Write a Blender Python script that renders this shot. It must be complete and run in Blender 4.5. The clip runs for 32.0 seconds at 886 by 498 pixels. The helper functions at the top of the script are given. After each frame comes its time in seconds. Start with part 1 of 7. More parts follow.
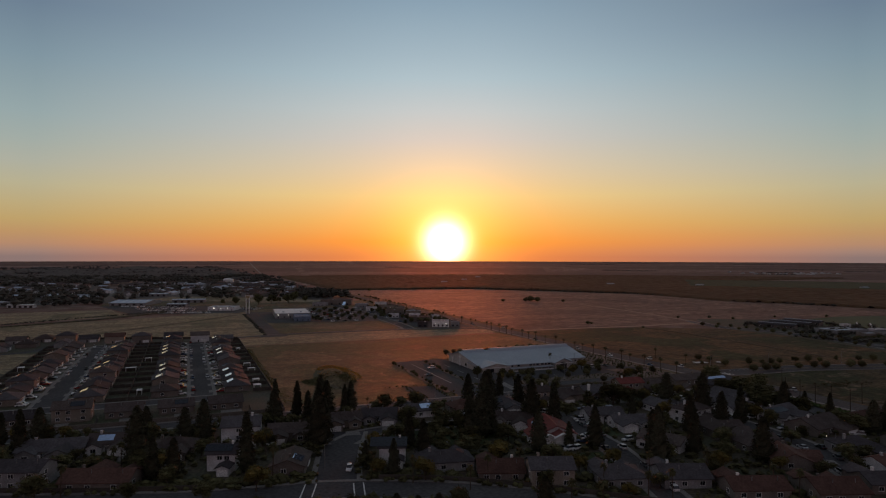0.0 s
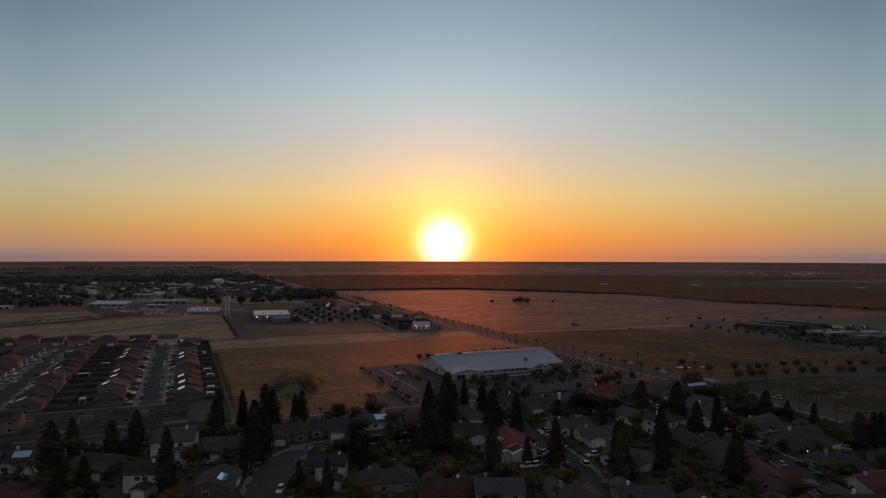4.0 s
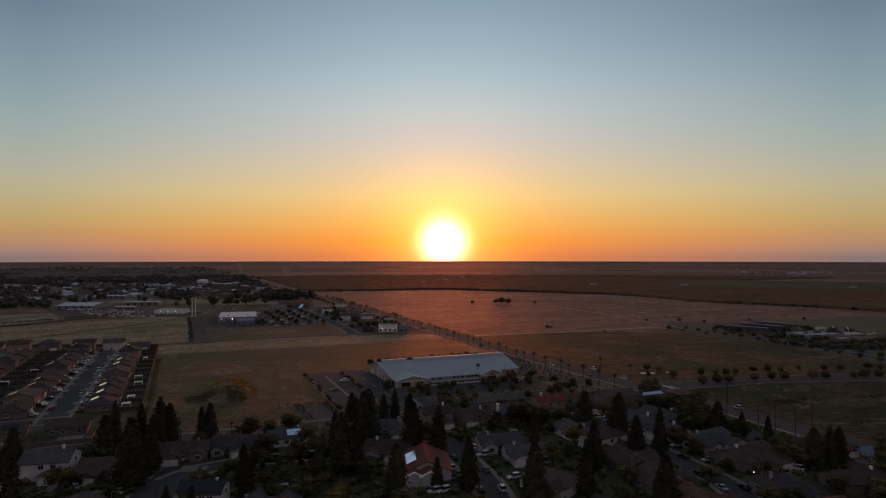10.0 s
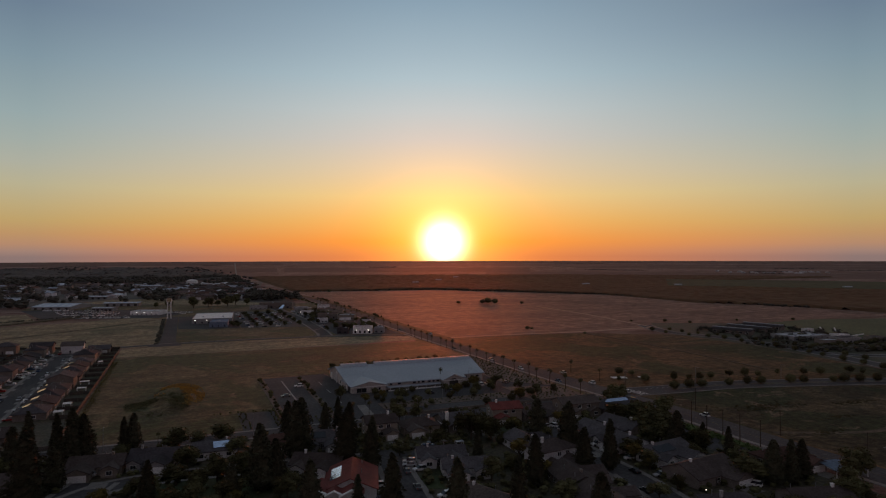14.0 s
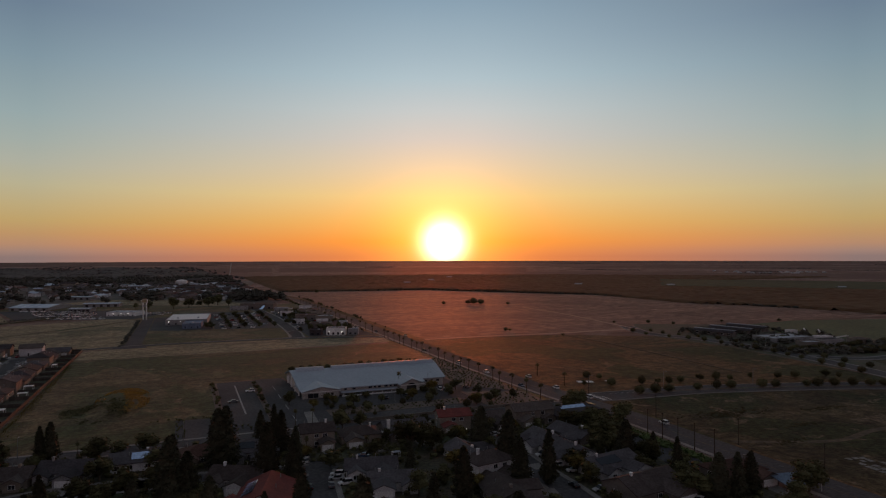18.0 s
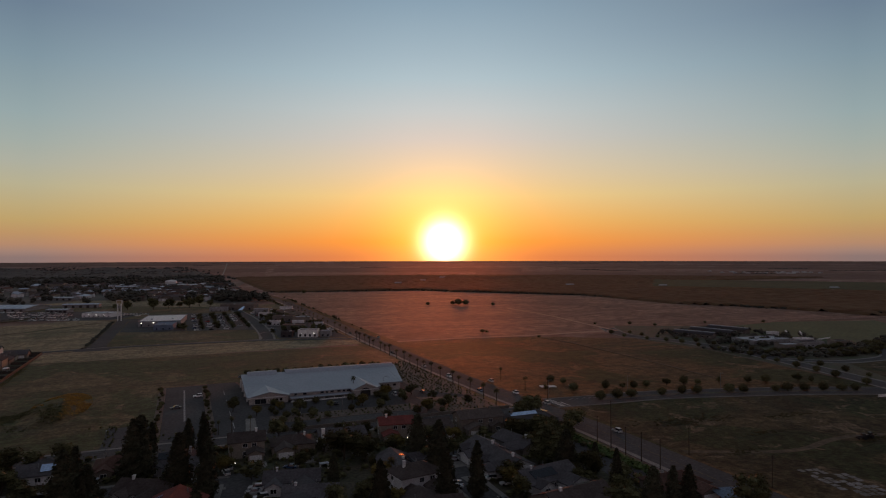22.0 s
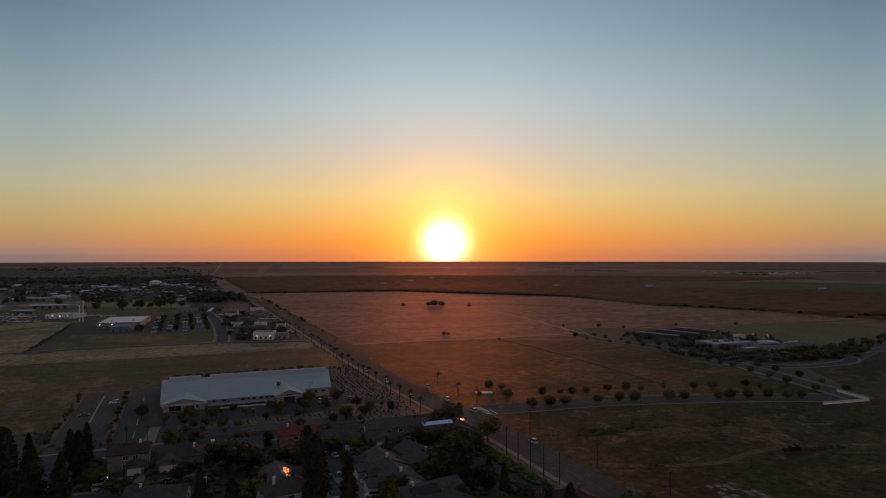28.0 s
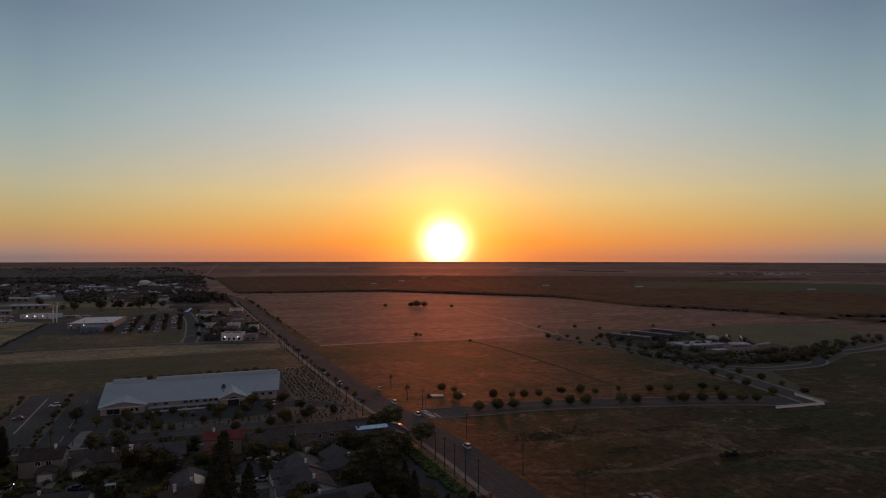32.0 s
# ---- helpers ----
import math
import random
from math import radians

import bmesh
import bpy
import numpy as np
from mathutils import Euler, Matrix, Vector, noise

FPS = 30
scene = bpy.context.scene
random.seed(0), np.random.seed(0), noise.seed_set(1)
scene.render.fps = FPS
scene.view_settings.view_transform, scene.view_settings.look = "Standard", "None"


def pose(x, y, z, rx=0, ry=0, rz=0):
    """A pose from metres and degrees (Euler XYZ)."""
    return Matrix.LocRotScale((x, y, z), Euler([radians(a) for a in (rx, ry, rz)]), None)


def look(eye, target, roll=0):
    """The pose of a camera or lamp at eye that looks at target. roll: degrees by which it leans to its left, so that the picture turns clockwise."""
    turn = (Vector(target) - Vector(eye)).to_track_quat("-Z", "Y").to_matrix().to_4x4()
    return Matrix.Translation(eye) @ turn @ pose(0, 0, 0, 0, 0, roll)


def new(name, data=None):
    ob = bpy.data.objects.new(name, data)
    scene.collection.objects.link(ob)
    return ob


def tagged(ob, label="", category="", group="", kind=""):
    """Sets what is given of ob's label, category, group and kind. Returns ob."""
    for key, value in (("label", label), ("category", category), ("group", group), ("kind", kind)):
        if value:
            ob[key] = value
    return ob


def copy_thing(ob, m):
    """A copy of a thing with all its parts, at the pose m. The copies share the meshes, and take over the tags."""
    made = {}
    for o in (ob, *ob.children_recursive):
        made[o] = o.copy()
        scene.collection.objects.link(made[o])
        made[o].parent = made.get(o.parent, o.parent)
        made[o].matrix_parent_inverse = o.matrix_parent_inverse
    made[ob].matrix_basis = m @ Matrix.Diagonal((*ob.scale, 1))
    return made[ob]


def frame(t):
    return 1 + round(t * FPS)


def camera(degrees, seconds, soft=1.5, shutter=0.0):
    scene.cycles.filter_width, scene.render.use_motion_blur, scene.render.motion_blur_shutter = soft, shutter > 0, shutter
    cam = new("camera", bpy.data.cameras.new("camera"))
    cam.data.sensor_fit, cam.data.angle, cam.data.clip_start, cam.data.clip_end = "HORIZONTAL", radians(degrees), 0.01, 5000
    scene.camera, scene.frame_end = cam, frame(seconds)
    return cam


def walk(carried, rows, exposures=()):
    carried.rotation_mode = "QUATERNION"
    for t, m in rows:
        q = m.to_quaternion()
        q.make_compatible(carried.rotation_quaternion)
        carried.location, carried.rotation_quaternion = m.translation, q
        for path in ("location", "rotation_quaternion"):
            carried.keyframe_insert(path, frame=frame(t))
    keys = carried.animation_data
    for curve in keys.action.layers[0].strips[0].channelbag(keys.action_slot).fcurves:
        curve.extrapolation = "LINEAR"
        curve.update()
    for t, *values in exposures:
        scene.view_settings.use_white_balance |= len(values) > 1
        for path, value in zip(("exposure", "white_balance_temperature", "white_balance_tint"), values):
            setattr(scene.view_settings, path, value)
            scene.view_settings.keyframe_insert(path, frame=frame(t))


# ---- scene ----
cam = camera(70.0, 32.0, soft=1.15)


def leaned(degrees):
    """A slight roll of the craft; positive lets the horizon sink to the right."""
    return Matrix.Rotation(radians(degrees), 4, "Z")


PATH = [
    (0, pose(0.00, 0.00, 70.19, 90.711, 0, -22.195) @ leaned(0.11)),
    (2, pose(11.72, 5.96, 70.22, 90.714, 0, -22.238) @ leaned(0.11)),
    (4, pose(23.32, 10.87, 70.25, 90.717, 0, -22.281) @ leaned(0.11)),
    (6, pose(34.83, 14.15, 70.27, 90.720, 0, -22.323) @ leaned(0.11)),
    (8, pose(46.90, 17.07, 70.22, 90.714, 0, -22.340) @ leaned(0.05)),
    (10, pose(60.02, 20.86, 70.12, 90.704, 0, -22.349) @ leaned(0.00)),
    (12, pose(73.43, 24.64, 69.99, 90.691, 0, -22.349) @ leaned(-0.07)),
    (14, pose(86.30, 27.33, 69.91, 90.683, 0, -22.340) @ leaned(-0.09)),
    (16, pose(98.97, 29.15, 69.88, 90.679, 0, -22.323) @ leaned(-0.11)),
    (18, pose(111.85, 30.55, 69.85, 90.676, 0, -22.306) @ leaned(-0.11)),
    (20, pose(124.66, 31.64, 69.88, 90.679, 0, -22.298) @ leaned(-0.10)),
    (22, pose(137.10, 32.42, 69.97, 90.689, 0, -22.298) @ leaned(-0.10)),
    (24, pose(149.43, 32.65, 70.07, 90.698, 0, -22.287) @ leaned(-0.09)),
    (26, pose(161.99, 32.11, 70.17, 90.709, 0, -22.267) @ leaned(-0.06)),
    (28, pose(174.71, 30.76, 70.27, 90.720, 0, -22.247) @ leaned(-0.03)),
    (30, pose(187.44, 28.69, 70.36, 90.729, 0, -22.234) @ leaned(0.00)),
    (32, pose(200.17, 26.22, 70.45, 90.738, 0, -22.221) @ leaned(0.03)),
]
walk(cam, PATH)

# ---- sky, sun ----
SUN_HEADING = radians(22.4)          # clockwise from +y
SUN_HEIGHT = radians(1.33)
SUN_WAY = Vector((math.sin(SUN_HEADING) * math.cos(SUN_HEIGHT), math.cos(SUN_HEADING) * math.cos(SUN_HEIGHT), math.sin(SUN_HEIGHT)))


def lin(r, g, b):
    """Linear colour from 0-255 display values."""
    return tuple((v / 255 / 12.92) if v < 10.3 else ((v / 255 + 0.055) / 1.055) ** 2.4 for v in (r, g, b)) + (1.0,)


def link_nodes(tree):
    def add(kind, **values):
        n = tree.nodes.new(kind)
        for key, value in values.items():
            if key in n.inputs:
                n.inputs[key].default_value = value
        return n
    return add, tree.links.new


def maths(add, link, op, a, b=None):
    n = add("ShaderNodeMath")
    n.operation = op
    for k, v in enumerate((a, b)):
        if v is None:
            continue
        if isinstance(v, (int, float)):
            n.inputs[k].default_value = v
        else:
            link(v, n.inputs[k])
    return n.outputs[0]


def ramp(add, link, source, stops):
    n = add("ShaderNodeValToRGB")
    e = n.color_ramp.elements
    while len(e) < len(stops):
        e.new(0.5)
    for k, (at, colour) in enumerate(stops):
        e[k].position, e[k].color = at, colour
    link(source, n.inputs[0])
    return n.outputs[0]


def mix_colour(add, link, fac, a, b, blend="MIX"):
    n = add("ShaderNodeMix")
    n.data_type, n.blend_type = "RGBA", blend
    for socket, v in ((n.inputs["Factor"], fac), (n.inputs[6], a), (n.inputs[7], b)):
        if isinstance(v, (int, float, tuple)):
            socket.default_value = v
        else:
            link(v, socket)
    return n.outputs[2]


def make_sky():
    world = bpy.data.worlds.new("dusk_sky")
    scene.world = world
    world.use_nodes = True
    world.node_tree.nodes.clear()
    add, link = link_nodes(world.node_tree)
    coords = add("ShaderNodeTexCoord").outputs["Generated"]
    xyz = add("ShaderNodeSeparateXYZ")
    link(coords, xyz.inputs[0])
    up = maths(add, link, "MULTIPLY", maths(add, link, "MAXIMUM", xyz.outputs["Z"], 0.0), 2.0)
    dot = add("ShaderNodeVectorMath")
    dot.operation = "DOT_PRODUCT"
    link(coords, dot.inputs[0])
    dot.inputs[1].default_value = SUN_WAY
    angle = maths(add, link, "MULTIPLY", maths(add, link, "ARCCOSINE", maths(add, link, "MINIMUM", dot.outputs["Value"], 1.0)), 180 / math.pi)
    level = add("ShaderNodeVectorMath")
    level.operation = "MULTIPLY"
    link(coords, level.inputs[0])
    level.inputs[1].default_value = (1, 1, 0)
    unit = add("ShaderNodeVectorMath")
    unit.operation = "NORMALIZE"
    link(level.outputs[0], unit.inputs[0])
    turn = add("ShaderNodeVectorMath")
    turn.operation = "DOT_PRODUCT"
    link(unit.outputs[0], turn.inputs[0])
    turn.inputs[1].default_value = (math.sin(SUN_HEADING), math.cos(SUN_HEADING), 0)
    heading = maths(add, link, "MULTIPLY", maths(add, link, "ARCCOSINE", maths(add, link, "MINIMUM", turn.outputs["Value"], 1.0)), 180 / math.pi)
    toward = [(0.0, lin(226, 128, 66)), (0.046, lin(250, 150, 56)), (0.118, lin(246, 182, 96)), (0.188, lin(242, 203, 132)), (0.276, lin(225, 203, 168)), (0.362, lin(208, 201, 191)),
              (0.446, lin(194, 201, 201)), (0.543, lin(174, 193, 201)), (0.606, lin(163, 183, 194)), (0.754, lin(137, 160, 177)), (1.0, lin(111, 121, 130))]
    aside = [(0.0, lin(138, 116, 112)), (0.015, lin(158, 128, 116)), (0.035, lin(178, 136, 108)), (0.065, lin(187, 146, 102)), (0.10, lin(189, 160, 107)), (0.14, lin(188, 168, 123)), (0.195, lin(183, 175, 144)),
             (0.25, lin(173, 174, 159)), (0.31, lin(161, 171, 165)), (0.38, lin(149, 166, 168)), (0.52, lin(127, 148, 160)), (0.65, lin(107, 126, 145)), (1.0, lin(87, 95, 106))]
    behind = [(0.0, lin(138, 108, 114)), (0.2, lin(162, 128, 132)), (0.5, lin(140, 127, 136)), (1.0, lin(101, 102, 112))]
    c_to, c_side, c_back = (ramp(add, link, up, s) for s in (toward, aside, behind))
    eased = maths(add, link, "SUBTRACT", maths(add, link, "SQRT", maths(add, link, "ADD", maths(add, link, "MULTIPLY", heading, heading), 64.0)), 8.0)
    f1 = add("ShaderNodeMapRange", **{"From Min": 0.4, "From Max": 26.0})
    link(eased, f1.inputs[0])
    f2 = add("ShaderNodeMapRange", **{"From Min": 36.0, "From Max": 120.0})
    f2.interpolation_type = "SMOOTHSTEP"
    link(heading, f2.inputs[0])
    colour = mix_colour(add, link, f1.outputs[0], c_to, c_side)
    colour = mix_colour(add, link, f2.outputs[0], colour, c_back)
    for width, strength, tint in ((1.55, 4.2, (1.0, 0.92, 0.60, 1)), (4.7, 0.60, (1.0, 0.60, 0.10, 1)), (8.4, 0.26, (1.0, 0.22, 0.0, 1))):
        fall = maths(add, link, "MULTIPLY", maths(add, link, "POWER", maths(add, link, "DIVIDE", angle, width), 2.0), -1.0)
        glow = maths(add, link, "MULTIPLY", maths(add, link, "EXPONENT", fall), strength)
        halo = add("ShaderNodeMix")
        halo.data_type, halo.blend_type = "RGBA", "MULTIPLY"
        halo.inputs["Factor"].default_value = 1.0
        link(glow, halo.inputs[6])
        halo.inputs[7].default_value = tint
        colour = mix_colour(add, link, 1.0, colour, halo.outputs[2], "ADD")
    air = add("ShaderNodeTexSky")
    air.sky_type, air.sun_disc = "NISHITA", False
    air.sun_elevation, air.sun_rotation = SUN_HEIGHT, SUN_HEADING
    colour = mix_colour(add, link, 0.003, colour, air.outputs[0], "ADD")
    back = add("ShaderNodeBackground", Strength=1.0)
    link(colour, back.inputs["Color"])
    link(back.outputs[0], add("ShaderNodeOutputWorld").inputs["Surface"])


make_sky()
sun = new("sun", bpy.data.lights.new("sun", "SUN"))
sun.data.energy, sun.data.angle, sun.data.color = 1.4, radians(12.0), (1.0, 0.20, 0.05)
sun.matrix_world = look((0, 0, 400), Vector((0, 0, 400)) - SUN_WAY)
scene.view_settings.exposure = 0.0


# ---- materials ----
def red_glare(add, link, bsdf, share, rough=0.58):
    """Mixes in a red-tinted gloss that imitates the low sun's glare on grass, leaves and roofs."""
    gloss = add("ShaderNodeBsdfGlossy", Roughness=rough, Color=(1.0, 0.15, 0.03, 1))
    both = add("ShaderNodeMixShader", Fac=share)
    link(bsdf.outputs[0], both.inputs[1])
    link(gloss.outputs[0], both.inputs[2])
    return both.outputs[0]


def mat(name, c1, c2=None, rough=0.85, big=0.15, fine=2.0, bump=0.15, spec=0.25, metal=0.0, vary=0.0, third=None, contrast=0.28, relief=0.1, gloss_tint=None, glint=0.0, island=0.0):
    """A surface of two colours in large patches with a fine grain; vary: change from object to object; island: from piece to piece."""
    m = bpy.data.materials.new(name)
    m.use_nodes = True
    m.node_tree.nodes.clear()
    add, link = link_nodes(m.node_tree)
    geometry = add("ShaderNodeNewGeometry")
    place = geometry.outputs["Position"]
    n1 = add("ShaderNodeTexNoise", Scale=big, Detail=4.0)
    n2 = add("ShaderNodeTexNoise", Scale=fine, Detail=3.0)
    link(place, n1.inputs["Vector"])
    link(place, n2.inputs["Vector"])
    c2 = c2 or tuple(v * 0.75 for v in c1)
    spread = add("ShaderNodeMapRange", **{"From Min": 0.35, "From Max": 0.65})
    link(n1.outputs[0], spread.inputs[0])
    colour = mix_colour(add, link, spread.outputs[0], (*c1, 1), (*c2, 1))
    if third:
        n3 = add("ShaderNodeTexNoise", Scale=big * 0.37, Detail=5.0)
        link(place, n3.inputs["Vector"])
        s3 = add("ShaderNodeMapRange", **{"From Min": 0.5, "From Max": 0.68})
        link(n3.outputs[0], s3.inputs[0])
        colour = mix_colour(add, link, s3.outputs[0], colour, (*third, 1))
    grain = add("ShaderNodeMapRange", **{"From Min": 0.3, "From Max": 0.7, "To Min": 1 - contrast, "To Max": 1 + contrast})
    link(n2.outputs[0], grain.inputs[0])
    value = grain.outputs[0]
    if vary:
        info = add("ShaderNodeObjectInfo")
        v = add("ShaderNodeMapRange", **{"To Min": 1 - vary, "To Max": 1 + vary})
        link(info.outputs["Random"], v.inputs[0])
        value = maths(add, link, "MULTIPLY", value, v.outputs[0])
    if island:
        v = add("ShaderNodeMapRange", **{"To Min": 1 - island, "To Max": 1 + island})
        link(geometry.outputs["Random Per Island"], v.inputs[0])
        value = maths(add, link, "MULTIPLY", value, v.outputs[0])
    hsv = add("ShaderNodeHueSaturation")
    link(colour, hsv.inputs["Color"])
    link(value, hsv.inputs["Value"])
    bsdf = add("ShaderNodeBsdfPrincipled", Roughness=rough, Metallic=metal)
    bsdf.inputs["Specular IOR Level"].default_value = spec
    link(hsv.outputs[0], bsdf.inputs["Base Color"])
    if gloss_tint:
        bsdf.inputs["Specular Tint"].default_value = (*gloss_tint, 1)
    if bump:
        b = add("ShaderNodeBump", Strength=bump, Distance=relief)
        link(n2.outputs[0], b.inputs["Height"])
        link(b.outputs[0], bsdf.inputs["Normal"])
    link(red_glare(add, link, bsdf, glint) if glint else bsdf.outputs[0], add("ShaderNodeOutputMaterial").inputs["Surface"])
    return m


def glow_mat(name, colour, strength):
    m = bpy.data.materials.new(name)
    m.use_nodes = True
    b = m.node_tree.nodes["Principled BSDF"]
    b.inputs["Base Color"].default_value = (*colour, 1)
    b.inputs["Emission Color"].default_value = (*colour, 1)
    b.inputs["Emission Strength"].default_value = strength
    return m


def field_mat(name, dry, dark, green, bare, size=0.02, green_at=0.52, bare_at=0.60, lines=0.0, glint=0.05, spec=0.08):
    """Dry grassland: soft drifts of dry, dark and green growth, bare spots and faint mowing lines."""
    m = bpy.data.materials.new(name)
    m.use_nodes = True
    m.node_tree.nodes.clear()
    add, link = link_nodes(m.node_tree)
    place = add("ShaderNodeNewGeometry").outputs["Position"]

    def soft(scale, low, high, detail=5.0, stretch=None, out=(0.0, 1.0), bent=0.0):
        n = add("ShaderNodeTexNoise", Scale=scale, Detail=detail, Roughness=0.62, Distortion=bent)
        if stretch:
            q = add("ShaderNodeMapping")
            q.inputs["Scale"].default_value = stretch
            q.inputs["Rotation"].default_value = (0, 0, 0.12)
            link(place, q.inputs[0])
            link(q.outputs[0], n.inputs["Vector"])
        else:
            link(place, n.inputs["Vector"])
        r = add("ShaderNodeMapRange", **{"From Min": low, "From Max": high, "To Min": out[0], "To Max": out[1]})
        r.interpolation_type = "SMOOTHSTEP"
        link(n.outputs[0], r.inputs[0])
        return r.outputs[0], n.outputs[0]

    colour = mix_colour(add, link, soft(size, 0.43, 0.57)[0], (*dry, 1), (*dark, 1))
    colour = mix_colour(add, link, soft(size * 0.38, green_at, green_at + 0.08, bent=0.6)[0], colour, (*green, 1))
    colour = mix_colour(add, link, soft(size * 1.7, bare_at, bare_at + 0.07, bent=1.0)[0], colour, (*bare, 1))
    value = maths(add, link, "MULTIPLY", soft(size * 7, 0.4, 0.6, out=(0.7, 1.3))[0], soft(0.05, 0.4, 0.6, stretch=(0.12, 1.0, 1.0), out=(0.87 - lines, 1.13 + lines))[0])
    fine, height = soft(0.7, 0.38, 0.62, 3.0, out=(0.7, 1.3))
    value = maths(add, link, "MULTIPLY", value, fine)
    hsv = add("ShaderNodeHueSaturation")
    link(colour, hsv.inputs["Color"])
    link(value, hsv.inputs["Value"])
    bsdf = add("ShaderNodeBsdfPrincipled", Roughness=0.7)
    bsdf.inputs["Specular IOR Level"].default_value = spec
    link(hsv.outputs[0], bsdf.inputs["Base Color"])
    b = add("ShaderNodeBump", Strength=0.7, Distance=0.4)
    link(height, b.inputs["Height"])
    link(b.outputs[0], bsdf.inputs["Normal"])
    link(red_glare(add, link, bsdf, glint), add("ShaderNodeOutputMaterial").inputs["Surface"])
    return m


# M_EARTH is lightened and greyed to imitate distance haze on the plain
# glint: share of red gloss imitating sun glare over ground and plants
M_EARTH = field_mat("dry_earth_hazed", (0.145, 0.122, 0.105), (0.115, 0.100, 0.088), (0.088, 0.088, 0.070), (0.175, 0.145, 0.122), 0.004, 0.5, 0.58, lines=0.1, glint=0.06, spec=0.04)
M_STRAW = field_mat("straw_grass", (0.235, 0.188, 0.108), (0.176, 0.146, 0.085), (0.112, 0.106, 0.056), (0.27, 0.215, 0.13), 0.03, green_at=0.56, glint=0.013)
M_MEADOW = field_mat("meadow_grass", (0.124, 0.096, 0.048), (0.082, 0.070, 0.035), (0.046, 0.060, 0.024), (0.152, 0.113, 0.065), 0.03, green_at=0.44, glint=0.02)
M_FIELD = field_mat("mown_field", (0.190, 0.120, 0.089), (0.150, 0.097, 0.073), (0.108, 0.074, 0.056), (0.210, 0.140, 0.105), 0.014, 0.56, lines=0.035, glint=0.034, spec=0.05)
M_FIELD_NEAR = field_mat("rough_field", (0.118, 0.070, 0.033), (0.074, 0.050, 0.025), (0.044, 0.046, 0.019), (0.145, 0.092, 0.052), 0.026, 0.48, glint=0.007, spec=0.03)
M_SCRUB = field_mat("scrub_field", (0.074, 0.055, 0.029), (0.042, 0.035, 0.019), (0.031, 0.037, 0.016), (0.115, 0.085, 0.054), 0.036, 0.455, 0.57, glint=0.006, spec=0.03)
# far crops and soils: distance haze is mixed into their base colours
M_FAR_DARK = mat("far_dark_crops_hazed", (0.100, 0.094, 0.084), (0.082, 0.078, 0.070), big=0.004, fine=0.03, bump=0.0, spec=0.03, rough=0.75, glint=0.055)
M_FAR_PALE = mat("far_pale_stubble_hazed", (0.195, 0.166, 0.146), (0.16, 0.138, 0.122), big=0.004, fine=0.03, bump=0.0, spec=0.03, rough=0.75, glint=0.06)
M_FAR_MID = mat("far_brown_soil_hazed", (0.135, 0.116, 0.102), (0.112, 0.098, 0.088), big=0.004, fine=0.03, bump=0.0, spec=0.03, rough=0.75, glint=0.06)
M_VINES = mat("green_vine_rows", (0.060, 0.070, 0.036), (0.050, 0.060, 0.031), big=0.006, fine=0.05, bump=0.0, spec=0.04, rough=0.8, glint=0.006)
M_SCRUB_PALE = mat("trodden_scrub", (0.10, 0.07, 0.042), (0.06, 0.045, 0.028), big=0.15, fine=0.5, bump=0.5, contrast=0.5)
M_WEED = mat("dry_weeds", (0.068, 0.052, 0.024), (0.042, 0.036, 0.016), big=0.1, fine=1.0, bump=0.0, spec=0.05)
# dry weeds with the low sun's highlight mixed into their gold
M_GOLDWEED = mat("golden_weeds", (0.48, 0.27, 0.055), (0.34, 0.20, 0.05), big=0.2, fine=1.0, bump=0.0, spec=0.1, island=0.35, glint=0.02)
# town soil lightened, with distance haze put into its colour
M_TOWNGROUND = mat("town_ground_hazed", (0.095, 0.080, 0.069), (0.076, 0.067, 0.058), big=0.008, fine=0.06, bump=0.0, contrast=0.3, third=(0.14, 0.115, 0.095))
M_TURF = mat("sports_turf", (0.070, 0.090, 0.036), (0.052, 0.070, 0.028), big=0.02, fine=0.3, bump=0.4, third=(0.082, 0.084, 0.04), contrast=0.45)
M_YARD = mat("yard_soil", (0.082, 0.066, 0.046), (0.056, 0.054, 0.032), big=0.12, fine=0.8, bump=0.4, third=(0.046, 0.058, 0.026), contrast=0.5)
M_LAWN = mat("lawn", (0.056, 0.074, 0.028), (0.042, 0.058, 0.023), big=0.3, fine=3.0, bump=0.5)
M_MULCH = mat("bark_mulch", (0.150, 0.112, 0.088), (0.112, 0.086, 0.070), big=0.3, fine=1.5, bump=0.5, contrast=0.4)
M_ASPHALT = mat("asphalt", (0.082, 0.079, 0.080), (0.066, 0.064, 0.066), big=0.05, fine=0.8, bump=0.15, rough=0.9, spec=0.06, third=(0.098, 0.094, 0.092))
M_CONCRETE = mat("concrete", (0.22, 0.205, 0.19), (0.17, 0.16, 0.148), big=0.2, fine=3.0, bump=0.15)
M_OLDSLAB = mat("weathered_slab", (0.25, 0.24, 0.235), (0.17, 0.165, 0.16), big=0.25, fine=2.0, bump=0.2, third=(0.10, 0.095, 0.08), contrast=0.4)
M_TARP = mat("blue_grey_roof_sheet", (0.16, 0.21, 0.28), (0.12, 0.16, 0.22), big=0.4, fine=2.0, bump=0.2)
M_DIRT = mat("dirt_track", (0.27, 0.20, 0.13), (0.2, 0.15, 0.1), big=0.08, fine=1.5, bump=0.4)
M_TRACK = mat("trodden_pale_earth", (0.40, 0.29, 0.225), (0.33, 0.24, 0.185), big=0.1, fine=1.0, bump=0.1, spec=0.05, glint=0.03)
M_PAINT = mat("road_paint", (0.75, 0.75, 0.72), (0.55, 0.55, 0.52), big=0.5, fine=4.0, bump=0.05)
M_FADED = mat("faded_paint", (0.34, 0.34, 0.33), (0.2, 0.2, 0.195), big=0.5, fine=3.0, bump=0.05)
